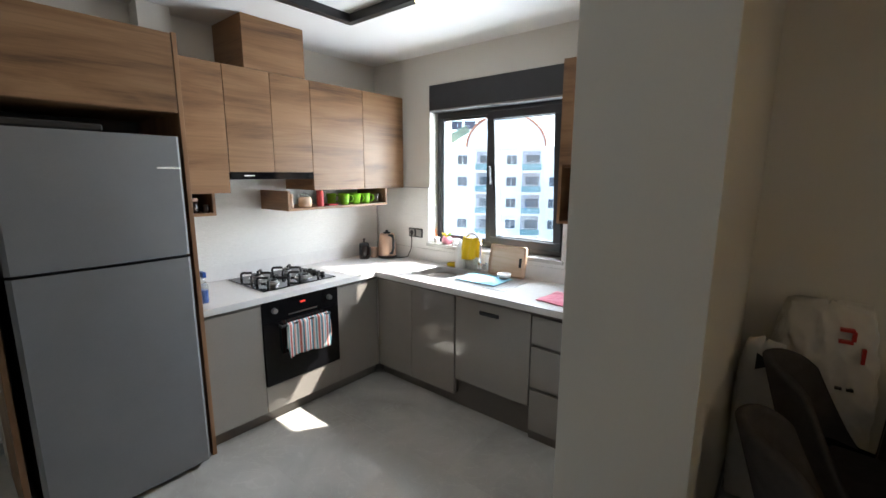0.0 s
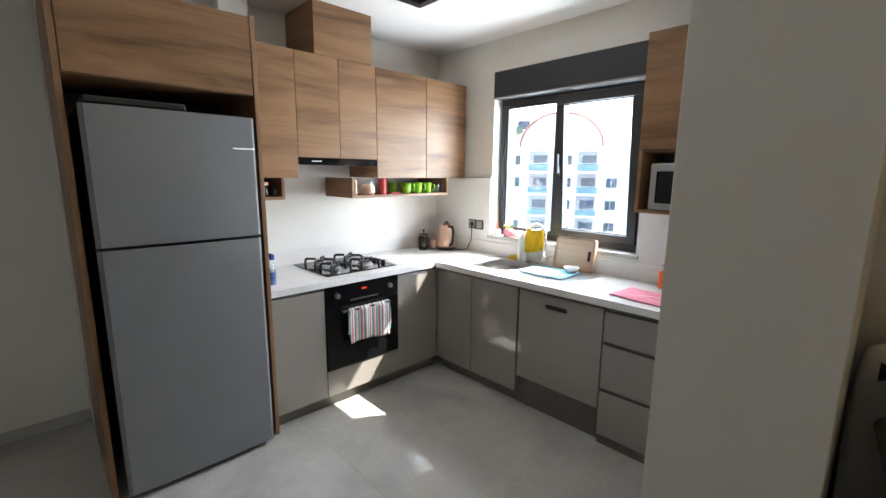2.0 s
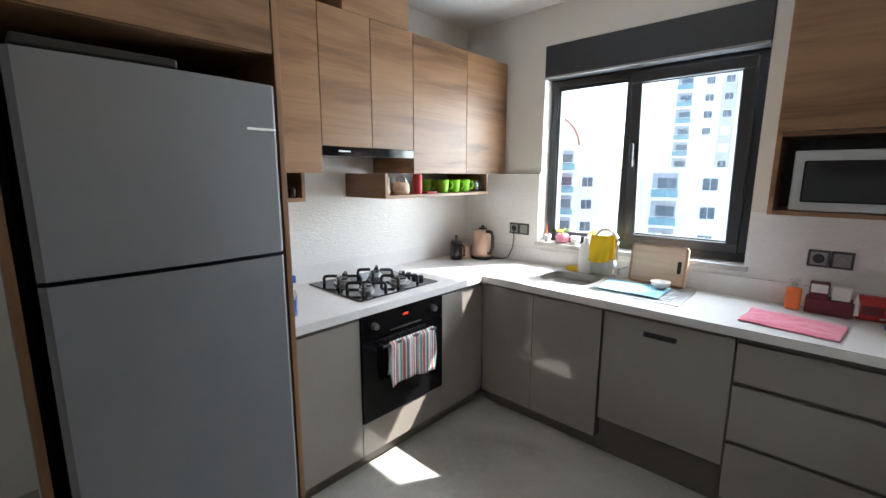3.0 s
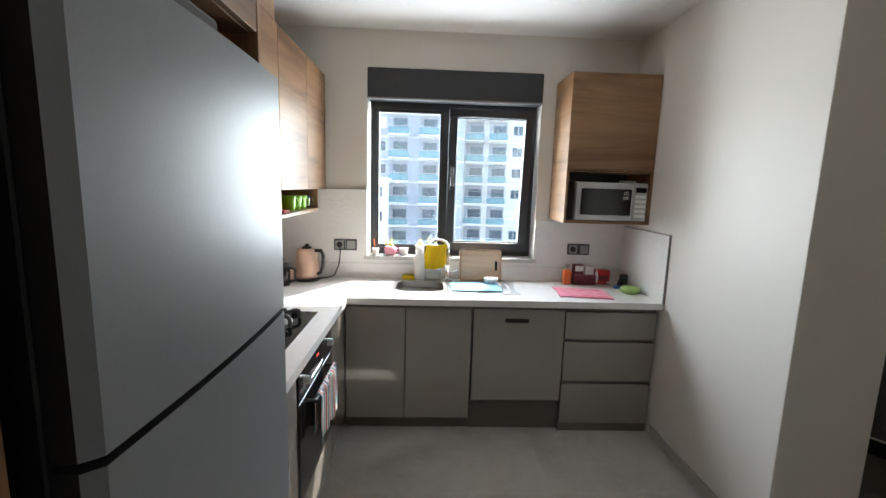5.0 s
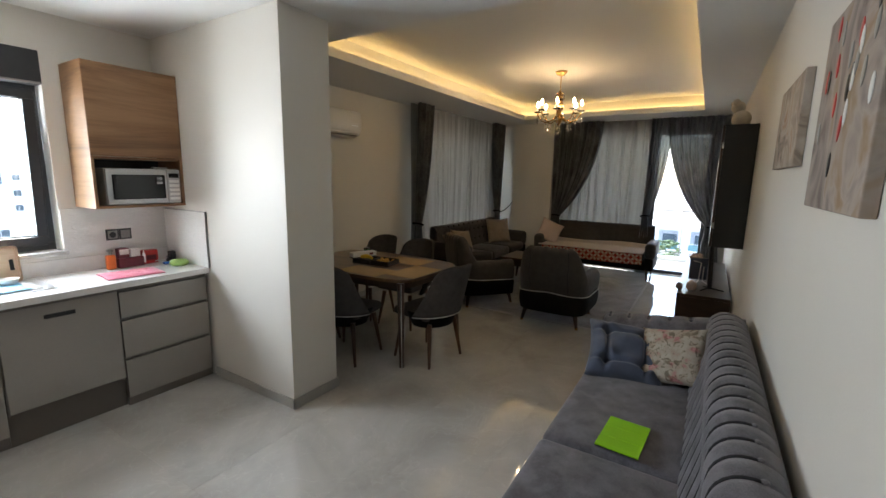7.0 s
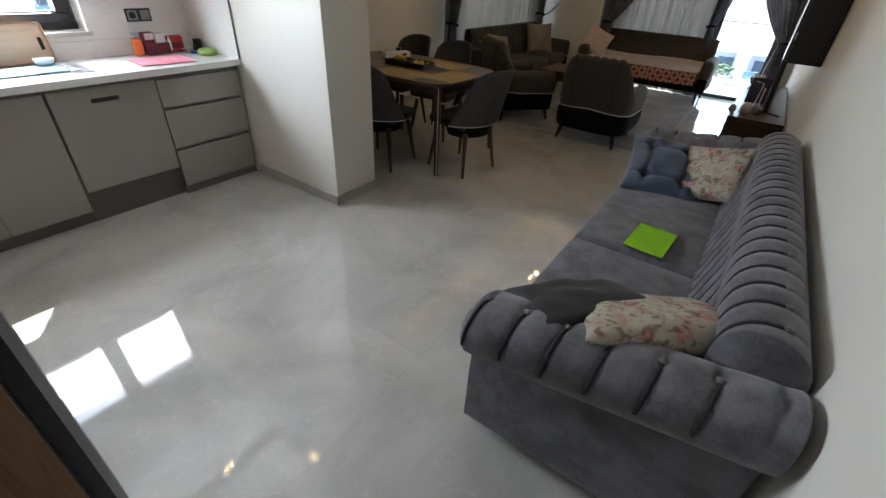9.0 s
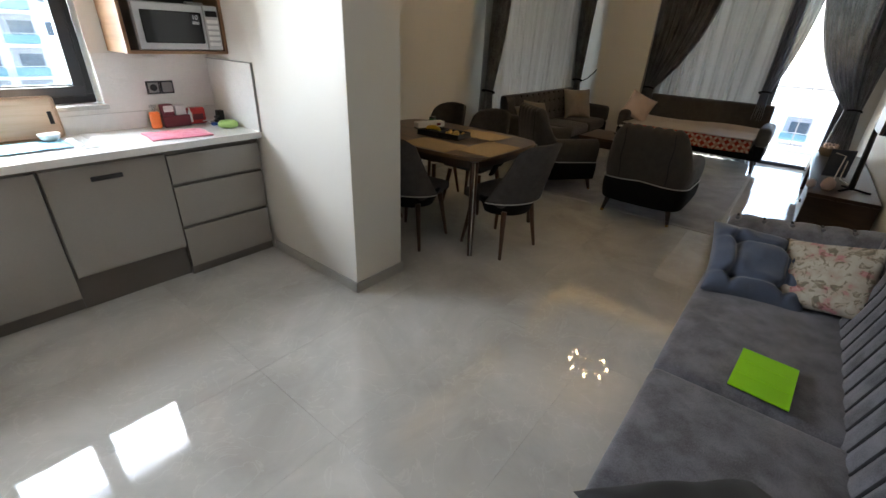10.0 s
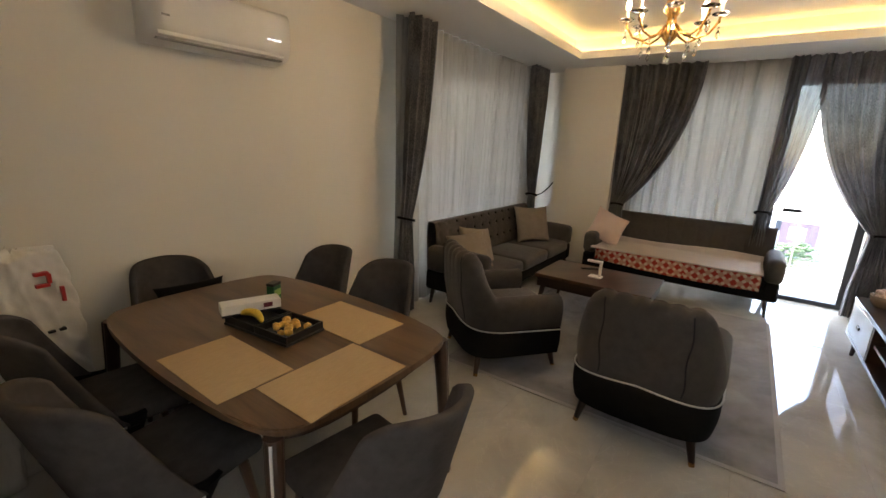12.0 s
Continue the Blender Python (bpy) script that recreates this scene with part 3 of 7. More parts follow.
def fridge_door(z0, z1):
    def f(u, v):
        y = -1.11 + u * 0.695
        e = min(u, 1 - u)
        x = -1.885 + 0.012 * math.sin(math.pi * u) - 0.02 * max(0, 1 - e / 0.02) ** 2
        return Vector((x, y, z0 + v * (z1 - z0)))
    bm = sheet(f, 40, 2)
    edge = [e for e in bm.edges if e.is_boundary]
    made = bmesh.ops.extrude_edge_only(bm, edges=edge)
    for v in [g for g in made["geom"] if isinstance(g, bmesh.types.BMVert)]:
        v.co.x = FB + 0.008
    return bm


for z0, z1 in ((0.035, 1.218), (1.232, 1.832)):
    d = part("door", fridge_door(z0, z1), "fridge", fr, "brushed grey steel door")
    d.data.materials.append(M["black"])
    for f in d.data.polygons:
        f.material_index = 1 if abs(f.normal.x) < 0.3 else 0
    part("door_gasket", box(FB + 0.001, FB + 0.008, -1.105, -0.42, z0 + 0.01, z1 - 0.01), "black", d)
# coloured black to put the shade of the gap above the fridge into it
part("hinge_cover", box(FB - 0.25, FB + 0.05, -1.09, -0.72, 1.836, 1.868, 0.008), "black", fr)
part("logo_mark", box(-1.8845, -1.879, -0.56, -0.43, 1.672, 1.682, 0.001), "chrome", fr, "thin bright maker's mark")

# hob
hob = thing("gas_hob", "black glass four-burner gas hob with cast supports", "hob", pose(-2.31, 0.335, WT1))
part("glass_plate", box(-0.25, 0.25, -0.285, 0.285, 0.0005, 0.008, 0.003), "black_glass", hob)
M["iron"] = surface("cast_iron", (0.012, 0.012, 0.013), (0.03, 0.03, 0.032), 60, 0.55, bump=0.3, fine=200)
for bx, by, r in ((-0.12, -0.14, 0.042), (-0.12, 0.10, 0.034), (0.11, -0.14, 0.034), (0.11, 0.10, 0.05)):
    b = part("burner", lathe([(r * 1.25, 0.008), (r * 1.25, 0.016), (r, 0.02), (r, 0.03), (r * 0.9, 0.034), (0.004, 0.035)], 24, at=(bx, by, 0)), "steel", hob, smooth=False)
    part("burner_cap", lathe([(r * 0.82, 0.035), (r * 0.82, 0.041), (r * 0.7, 0.043), (0.003, 0.043)], 24, at=(bx, by, 0)), "black", b)
    for a in range(4):
        c, s = math.cos(a * math.pi / 2 + math.pi / 4), math.sin(a * math.pi / 2 + math.pi / 4)
        arm_line = [(bx + c * r_, by + s * r_, z_) for r_, z_ in ((0.106, 0.008), (0.107, 0.035), (0.102, 0.047), (0.09, 0.051), (0.03, 0.051))]
        part("pan_support", tube(arm_line, 0.009, 8), "iron", hob, "black cast iron pan support")
for i in range(4):
    part("knob", lathe([(0.017, 0.008), (0.016, 0.03), (0.013, 0.033), (0.003, 0.033)], 18, at=(0.20 - 0.055 * i - 0.06, 0.245, 0)), "black", hob)

# oven
ov = thing("oven", "black glass built-in oven with a steel handle", "oven")
part("body", box(FX - 0.5, FX - 0.012, 0.0, 0.56, 0.272, 0.818), "black", ov)
part("control_panel", box(FX - 0.012, FX + 0.006, -0.008, 0.568, 0.705, 0.838, 0.002), "black_glass", ov)
dr = part("oven_door", box(FX - 0.012, FX + 0.008, -0.008, 0.568, 0.27, 0.70, 0.003), "black_glass", ov)
part("handle", tube([(FX + 0.045, 0.09 + i * 0.038, 0.668) for i in range(11)], 0.009, 12), "black", dr)
for y in (0.1, 0.46):
    part("handle_post", rod((FX + 0.006, y, 0.668), (FX + 0.045, y, 0.668), 0.007), "black", dr)
for y in (0.07, 0.49):
    part("knob", rod((FX + 0.006, y, 0.775), (FX + 0.03, y, 0.775), 0.019, 0.016, 20), "steel", ov)
part("display_trim", box(FX + 0.006, FX + 0.009, 0.17, 0.39, 0.722, 0.732, 0.001), "chrome", ov)
M["digits"] = glow("red_digits", (1.0, 0.05, 0.02), 0.02)
part("display", box(FX + 0.006, FX + 0.0075, 0.262, 0.300, 0.786, 0.798), "digits", ov, "red lit digits")


def towel_mat():
    m, t, p = tree("striped_terry")
    pos = t.nodes.new("ShaderNodeNewGeometry").outputs["Position"]
    sep = t.nodes.new("ShaderNodeSeparateXYZ")
    t.links.new(pos, sep.inputs[0])
    k = t.nodes.new("ShaderNodeMath")
    k.operation, k.inputs[1].default_value = "MULTIPLY", 14.0
    t.links.new(sep.outputs[1], k.inputs[0])
    f = t.nodes.new("ShaderNodeMath")
    f.operation = "FRACT"
    t.links.new(k.outputs[0], f.inputs[0])
    c = ramp(t, f.outputs[0], [(0.0, (0.55, 0.16, 0.13)), (0.2, (0.75, 0.73, 0.7)), (0.32, (0.09, 0.22, 0.27)), (0.5, (0.62, 0.30, 0.22)), (0.62, (0.75, 0.73, 0.7)), (0.76, (0.2, 0.38, 0.42)), (0.92, (0.7, 0.68, 0.66))])
    c.node.color_ramp.interpolation = "CONSTANT"
    t.links.new(c, p.inputs["Base Color"])
    p.inputs["Roughness"].default_value = 0.95
    n = node(t, "ShaderNodeTexNoise", Scale=350.0)
    t.links.new(pos, n.inputs["Vector"])
    b = node(t, "ShaderNodeBump", Strength=0.4, Distance=0.002)
    t.links.new(n.outputs[0], b.inputs["Height"]), t.links.new(b.outputs[0], p.inputs["Normal"])
    return m


M["towel"] = towel_mat()


def hung(u, v):
    y = 0.13 + 0.33 * u + 0.01 * math.sin(7 * v + 3 * u)
    s = v * 0.42
    x, z = (FX + 0.03 - 0.0, 0.50 + s) if s < 0.17 else ((FX + 0.056, 0.68 - (s - 0.18)) if s > 0.19 else (FX + 0.043, 0.682))
    x += 0.006 * math.sin(u * 17 + v * 2) * (1 if s > 0.19 else 0.2)
    return Vector((x, y, z + (0.012 * math.sin(u * 5) if s > 0.3 else 0)))


thick(solid("kitchen_towel", sheet(hung, 30, 24), "towel", "striped red, teal and white towel over the oven handle", "towel", smooth=True), 0.004, 0)

# microwave cabinet
MY = 1.2
mc = thing("microwave_cabinet", "oak laminate wall cabinet with an open microwave niche", "cabinet")
for n, a in (("side_panel", (-0.585, -0.567, MY + 0.003, YW, 1.352, 2.315)), ("side_panel", (-0.022, -0.004, MY + 0.003, YW, 1.352, 2.315)), ("bottom_panel", (-0.567, -0.022, MY + 0.003, YW, 1.352, 1.37)), ("shelf", (-0.567, -0.022, MY + 0.024, YW, 1.69, 1.706)), ("top_panel", (-0.567, -0.022, MY + 0.024, YW, 2.297, 2.315)), ("back_panel", (-0.567, -0.022, YW - 0.01, YW - 0.002, 1.37, 1.69))):
    part(n, box(*a), "oak" if n != "back_panel" else "black", mc)
part("door", box(-0.583, -0.006, MY, MY + 0.019, 1.708, 2.314, 0.0015), "oak", mc)

mw = thing("microwave_oven", "silver and black microwave oven in the cabinet niche", "microwave")
part("casing", box(-0.515, -0.03, MY + 0.022, MY + 0.30, 1.372, 1.628, 0.006), "mw_steel", mw)
d = part("door", box(-0.513, -0.125, MY + 0.002, MY + 0.021, 1.376, 1.624, 0.006), "mw_steel", mw)
part("door_window", box(-0.478, -0.142, MY - 0.001, MY + 0.002, 1.412, 1.585, 0.006), "black_glass", d)
pn = part("control_panel", box(-0.122, -0.032, MY + 0.002, MY + 0.021, 1.376, 1.624, 0.005), "mw_steel", mw)
part("display", box(-0.112, -0.042, MY - 0.001, MY + 0.002, 1.565, 1.598), "black_glass", pn)
for i in range(5):
    part("button_row", box(-0.112, -0.042, MY - 0.002, MY + 0.002, 1.528 - 0.032 * i, 1.548 - 0.032 * i, 0.003), "white", pn)
part("sticker", box(-0.205, -0.152, MY - 0.0022, MY - 0.001, 1.515, 1.575), "black", d, "small black warranty sticker")
ten = new("sticker_text", bpy.data.curves.new("sticker_text", "FONT"))
ten.data.body, ten.data.size, ten.data.extrude = "10", 0.036, 0.0004
ten.data.materials.append(M["white"])
ten.matrix_world = pose(-0.198, MY - 0.003, 1.545, 90, 0, 0)
ten.parent = d
for i in range(2):
    part("sticker_line", box(-0.198, -0.160, MY - 0.003, MY - 0.0022, 1.520 + 0.009 * i, 1.525 + 0.009 * i), "white", d)
for x0, x1 in ((-0.47, -0.40), (-0.27, -0.21)):
    part("marking", box(x0, x1, MY + 0.0005, MY + 0.002, 1.430, 1.435), "white", d)
solid("remote_control", box(-0.20, -0.10, MY + 0.03, MY + 0.07, 1.628, 1.642, 0.005), "grey", "grey remote control lying on the microwave", "remote control")

# square frame lamp on the kitchen ceiling
LX, LY, LW = -1.165, 0.0, 0.605
lamp = thing("ceiling_lamp", "black square frame ceiling lamp with small warm spots", "ceiling lamp", pose(LX, LY, CZ))
for n, a in (("frame_bar", (-LW, LW, -LW, -LW + 0.05)), ("frame_bar", (-LW, LW, LW - 0.05, LW)), ("frame_bar", (-LW, -LW + 0.05, -LW + 0.05, LW - 0.05)), ("frame_bar", (LW - 0.05, LW, -LW + 0.05, LW - 0.05))):
    part(n, box(*a, -0.05, -0.0005, 0.002), "black", lamp)
M["spot"] = glow("warm_spot", (1.0, 0.72, 0.35), 4.5)
for x, y in ((0, LW - 0.025), (0, -LW + 0.025), (LW - 0.025, 0), (-LW + 0.025, 0), (LW - 0.025, 0.05), (0.05, LW - 0.025)):
    part("spot", lathe([(0.014, -0.056), (0.016, -0.05)], 16, at=(x, y, 0)), "spot", lamp)


# ---------------------------------------------------------------- sockets
def socket(label, x, z, y=YW - 0.018):
    s = thing("wall_socket", label, "socket", pose(x, y, z))
    for c in (-0.042, 0.042):
        f = part("plate", box(c - 0.041, c + 0.041, -0.009, 0, -0.041, 0.041, 0.003), "anthracite", s, "dark grey frame")
        part("insert", box(c - 0.031, c + 0.031, -0.0115, -0.009, -0.031, 0.031, 0.002), "grey", f)
        part("outlet", rod((c, -0.0115, 0), (c, -0.0135, 0), 0.022, 0.02, 24), "black" if c < 0 else "grey", f)
    return s


socket("grey double wall socket with the kettle plugged in", -2.085, 1.125)
socket("grey double wall socket beside the window", -0.35, 1.13)

# ---------------------------------------------------------------- on the worktop
sink = thing("sink", "stainless steel inset sink with a round-cornered bowl and a drainer", "sink")


def bowl_edge(a, r):
    """A point on the round-cornered outline of the bowl, r out from its middle."""
    k = r / (abs(math.cos(a)) ** 3.6 + abs(math.sin(a)) ** 3.6) ** (1 / 3.6)
    return (SX0 + SX1) / 2 + k * math.cos(a), (SY0 + SY1) / 2 + k * math.sin(a)


def sink_rim(u, v):
    a = 2 * math.pi * u
    c, s_ = math.cos(a), math.sin(a)
    k = 0.186 / max(abs(c), abs(s_))
    x0, y0 = bowl_edge(a, 0.160)
    x1, y1 = (SX0 + SX1) / 2 + k * c, (SY0 + SY1) / 2 + k * s_
    return Vector((x0 + (x1 - x0) * v, y0 + (y1 - y0) * v, WT1 + 0.0015 + 0.004 * math.sin(math.pi * min(1, v * 1.3 + 0.2))))


part("rim", sheet(sink_rim, 96, 6), "steel", sink, smooth=True)
part("drainer", box(SX1 + 0.017, -0.87, SY0 - 0.012, SY1 + 0.012, WT1 + 0.0005, WT1 + 0.004, 0.0015), "steel", sink)


def bowl(u, v):
    a = 2 * math.pi * u
    k = 1 - 0.16 * v ** 3 if v < 0.75 else (1 - 0.16 * v ** 3) * (1 - (v - 0.75) / 0.25 * 0.95)
    x, y = bowl_edge(a, 0.1605 * k)
    return Vector((x, y, WT1 + 0.004 - 0.16 * min(1, v / 0.75)))


part("bowl", sheet(bowl, 96, 20), "steel", sink, smooth=True)
part("waste", lathe([(0.032, -0.154), (0.034, -0.151), (0.02, -0.150), (0.003, -0.152)], 20, at=((SX0 + SX1) / 2, (SY0 + SY1) / 2, WT1)), "chrome", sink)
bm = bmesh.new()
for i in range(8):
    box(-1.30, -0.92, 1.13 + i * 0.036, 1.142 + i * 0.036, WT1 + 0.004, WT1 + 0.007, 0.0012, bm=bm)
part("drainer_ribs", bm, "steel", sink)
tap = thing("tap", "chrome swan-neck kitchen tap behind the sink", "tap", pose(-1.33, 1.47, WT1))
part("base", lathe([(0.026, 0.001), (0.026, 0.03), (0.02, 0.05), (0.018, 0.07), (0.004, 0.072)], 20), "chrome", tap, smooth=True)
neck = [(0, 0, 0.05 + i * 0.03) for i in range(7)] + [(-0.07 + 0.07 * math.cos(a), -0.02 * math.sin(a), 0.23 + 0.075 * math.sin(a)) for a in (math.pi * i / 10 for i in range(11))] + [(-0.14, 0, 0.2)]
part("spout", tube(neck, 0.011, 12), "chrome", tap, smooth=True)
part("lever", tube([(0.015, 0, 0.055), (0.05, -0.01, 0.07), (0.075, -0.015, 0.085)], 0.006, 8), "chrome", tap, smooth=True)


def plain(name, col, rough=0.5, var=0.12, **k):
    return surface(name, tuple(c * (1 - var) for c in col), tuple(min(1, c * (1 + var)) for c in col), rough=rough, **k)


M["yellow"] = cloth("yellow_cloth", (0.72, 0.50, 0.004), (0.85, 0.62, 0.01), 0.35)
M["pink"] = cloth("pink_cloth", (0.66, 0.13, 0.21), (0.80, 0.24, 0.33), 0.0, 300)
M["bluemat"] = plain("light_blue_mat", (0.26, 0.52, 0.70), 0.8)
M["board"] = wood("light_board", (0.46, 0.30, 0.19), (0.58, 0.41, 0.28), (0.66, 0.49, 0.36), "h", 0.55, 2.0)
M["copper"] = plain("rose_gold", (0.66, 0.44, 0.33), 0.34, metal=0.45, bump=0.02)
M["red"] = plain("red_print", (0.45, 0.02, 0.02), 0.4)
M["lime"] = plain("lime_green", (0.22, 0.5, 0.02), 0.3)
M["lime_dull"] = plain("pale_green", (0.32, 0.48, 0.14), 0.5)
M["orange"] = plain("orange_plastic", (0.8, 0.18, 0.04), 0.35)
M["maroon"] = plain("maroon_print", (0.13, 0.012, 0.025), 0.45)
M["paper"] = plain("white_paper", (0.72, 0.71, 0.69), 0.7, 0.05)
M["darkglass"] = plain("dark_coffee", (0.02, 0.012, 0.01), 0.1)
M["blue"] = plain("blue_plastic", (0.02, 0.10, 0.42), 0.35)
M["clear"] = glassy("clear_plastic", (0.9, 0.93, 0.93), 0.05, 0.18)
M["pinkpot"] = plain("pink_ceramic", (0.75, 0.3, 0.38), 0.25)
M["leaf"] = plain("leaf_green", (0.05, 0.14, 0.02), 0.5, 0.4, scale=40)
M["petal"] = plain("yellow_petal", (0.75, 0.55, 0.05), 0.5)

kt = thing("electric_kettle", "rose gold electric kettle with a black handle", "kettle", pose(-2.33, 1.40, WT1) @ Matrix.Diagonal((1.12, 1.12, 1.14, 1)))
part("base", lathe([(0.075, 0.001), (0.078, 0.012), (0.07, 0.02), (0.004, 0.02)]), "black", kt, smooth=False)
part("body", lathe([(0.073, 0.02), (0.075, 0.04), (0.07, 0.12), (0.062, 0.185), (0.056, 0.197), (0.004, 0.2)]), "copper", kt, smooth=True)
part("lid_knob", lathe([(0.03, 0.198), (0.028, 0.207), (0.012, 0.212), (0.012, 0.224), (0.003, 0.226)], 16), "black", kt)
part("handle", tube([(0.058, -0.03, 0.19), (0.095, -0.03, 0.19), (0.108, -0.03, 0.16), (0.105, -0.03, 0.09), (0.09, -0.03, 0.05), (0.072, -0.03, 0.045)], 0.011, 10), "black", kt, smooth=True)
solid("power_cord", tube([(-2.26, 1.42, 0.892), (-2.2, 1.46, 0.89), (-2.16, 1.50, 0.90), (-2.13, 1.515, 0.98), (-2.12, 1.512, 1.06), (-2.122, 1.508, 1.12), (-2.122, 1.518, 1.125)], 0.004, 8), "black", "black kettle cord up to the socket", "cord")
fp = thing("coffee_maker", "black and glass coffee press beside the kettle", "coffee press", pose(-2.44, 1.22, WT1))
part("jug", lathe([(0.045, 0.001), (0.047, 0.02), (0.047, 0.11), (0.043, 0.125), (0.004, 0.126)]), "darkglass", fp, smooth=True)
part("lid", lathe([(0.046, 0.126), (0.04, 0.145), (0.008, 0.15), (0.007, 0.17), (0.013, 0.176), (0.01, 0.186), (0.003, 0.187)], 18), "black", fp)
part("handle", tube([(0.045, 0, 0.12), (0.08, 0, 0.11), (0.08, 0, 0.04), (0.047, 0, 0.03)], 0.008, 8), "black", fp)
solid("copper_canister", lathe([(0.042, 0.0005), (0.043, 0.01), (0.043, 0.085), (0.04, 0.09), (0.003, 0.092)], at=(-2.44, 1.335, WT1)), "copper", "rose gold canister beside the kettle", "canister", smooth=True)
bt = thing("spray_bottle", "blue plastic spray bottle on the worktop by the fridge housing", "bottle", pose(-2.12, -0.29, WT1))
part("body", lathe([(0.03, 0.001), (0.032, 0.02), (0.032, 0.10), (0.015, 0.14), (0.012, 0.16), (0.003, 0.161)], 18), "clear", bt, smooth=True)
part("liquid", lathe([(0.027, 0.004), (0.028, 0.08), (0.003, 0.081)], 18), "blue", bt)
part("trigger_head", box(-0.012, 0.045, -0.012, 0.012, 0.16, 0.195, 0.006), "blue", bt)

# washing-up things by the sink
cd = thing("dish_rack", "small white rack behind the sink holding a yellow cloth", "rack", pose(-1.43, 1.485, WT1))
part("caddy", box(-0.07, 0.05, -0.025, 0.025, 0.001, 0.17, 0.012), "clear", cd)
part("rail", tube([(-0.08, -0.01, 0.255), (0.09, -0.01, 0.262)], 0.004, 8), "chrome", cd)
for x in (-0.075, 0.085):
    part("post", rod((x, -0.01, 0), (x, -0.01, 0.258), 0.004), "chrome", cd)


def yell(u, v):
    x = -1.50 + 0.15 * u + 0.012 * math.sin(5 * v)
    s = 0.40 * v
    y, z = (1.452 + 0.006 * math.sin(14 * u), 1.15 - s) if s > 0.0 else (1.46, 1.15)
    if v < 0.4:
        y, z = 1.496 - 0.004 * math.sin(11 * u), 1.15 - (0.4 - v) * 0.4
    else:
        y, z = 1.448 + 0.008 * math.sin(15 * u + 2 * v) * v, 1.152 - (v - 0.4) * 0.29 - 0.01 * math.sin(4 * u)
    return Vector((x, y, z))


thick(solid("yellow_dishcloth", sheet(yell, 24, 20), "yellow", "bright yellow dishcloth hung over the rack by the window", "cloth", smooth=True), 0.003, 0)
solid("sponge", box(-1.66, -1.55, 1.455, 1.515, WT1 + 0.001, WT1 + 0.032, 0.006), "yellow", "yellow sponge beside the sink", "sponge")
solid("soap_bottle", lathe([(0.04, 0.001), (0.044, 0.02), (0.043, 0.15), (0.03, 0.19), (0.016, 0.205), (0.016, 0.235), (0.003, 0.237)], 20, at=(-1.535, 1.475, WT1)), "white", "white bottle of washing-up liquid", "bottle", smooth=True)
cb = thing("chopping_board", "light wooden chopping board leaning on the wall under the window", "chopping board", pose(-1.09, 1.462, WT1 + 0.001, -10, 0, 0))
bm = box(-0.155, 0.155, -0.008, 0.008, 0, 0.235, 0.022, 4)
part("board", bm, "board", cb)
part("rim_line", tube([(-0.14, -0.009, 0.015), (0.14, -0.009, 0.015), (0.14, -0.009, 0.222), (-0.14, -0.009, 0.222), (-0.14, -0.009, 0.015)], 0.003, 6), "copper", cb)
part("grip", box(0.105, 0.125, -0.0095, -0.0075, 0.08, 0.15, 0.004), "black", cb)


def crumple(x0, x1, y0, y1, z, amp, seed, n=40, turn=0.0):
    """A cloth lying in soft folds."""
    cx, cy = (x0 + x1) / 2, (y0 + y1) / 2
    def f(u, v):
        x, y = x0 + (x1 - x0) * u, y0 + (y1 - y0) * v
        dx, dy = x - cx, y - cy
        x, y = cx + dx * math.cos(turn) - dy * math.sin(turn), cy + dx * math.sin(turn) + dy * math.cos(turn)
        h = amp * (0.5 + 0.5 * noise.noise(Vector((x * 11 + seed, y * 16, seed)))) + 0.5 * amp * abs(noise.noise(Vector((x * 30, y * 24, seed + 4))))
        edge = min(u, 1 - u, v, 1 - v)
        return Vector((x + 0.01 * noise.noise(Vector((seed, y * 9, 1))), y + 0.012 * noise.noise(Vector((x * 8, seed, 2))), z + 0.003 + h * min(1, edge * 7 + 0.15)))
    return sheet(f, n, n)


thick(solid("blue_drying_mat", crumple(-1.32, -0.98, 1.12, 1.37, WT1 + 0.0085, 0.006, 3.0, 30), "bluemat", "light blue drying mat lying on the drainer", "mat", smooth=True), 0.003, 0)
solid("white_bowl", lathe([(0.03, 0.0), (0.045, 0.012), (0.052, 0.035), (0.048, 0.035), (0.04, 0.014), (0.004, 0.012)], at=(-1.03, 1.34, WT1 + 0.018)), "white", "white bowl upside on the drying mat", "bowl", smooth=True)
thick(solid("pink_cloth", crumple(-0.61, -0.27, 1.02, 1.28, WT1 + 0.001, 0.014, 8.0, 44, -0.12), "pink", "pink terry cloth spread on the worktop", "cloth", smooth=True), 0.004, 0)
ob_ = thing("orange_bottle", "orange plastic bottle with a pump cap", "bottle", pose(-0.46, 1.42, WT1))
part("body", box(-0.03, 0.03, -0.02, 0.02, 0.001, 0.11, 0.012, 3), "orange", ob_)
part("cap", lathe([(0.012, 0.11), (0.012, 0.13), (0.02, 0.135), (0.02, 0.15), (0.003, 0.151)], 16), "clear", ob_)
cdy = thing("tea_caddy", "dark red caddy with tea boxes", "caddy", pose(-0.33, 1.45, WT1))
part("tray", box(-0.085, 0.085, -0.045, 0.045, 0.001, 0.075, 0.006), "maroon", cdy)
part("tea_box", box(-0.075, -0.005, -0.03, 0.03, 0.02, 0.145, 0.003), "maroon", cdy)
part("tea_box", box(0.005, 0.07, -0.028, 0.03, 0.02, 0.135, 0.003), "paper", cdy)
part("label", box(-0.07, -0.01, -0.033, -0.03, 0.10, 0.14), "paper", cdy)
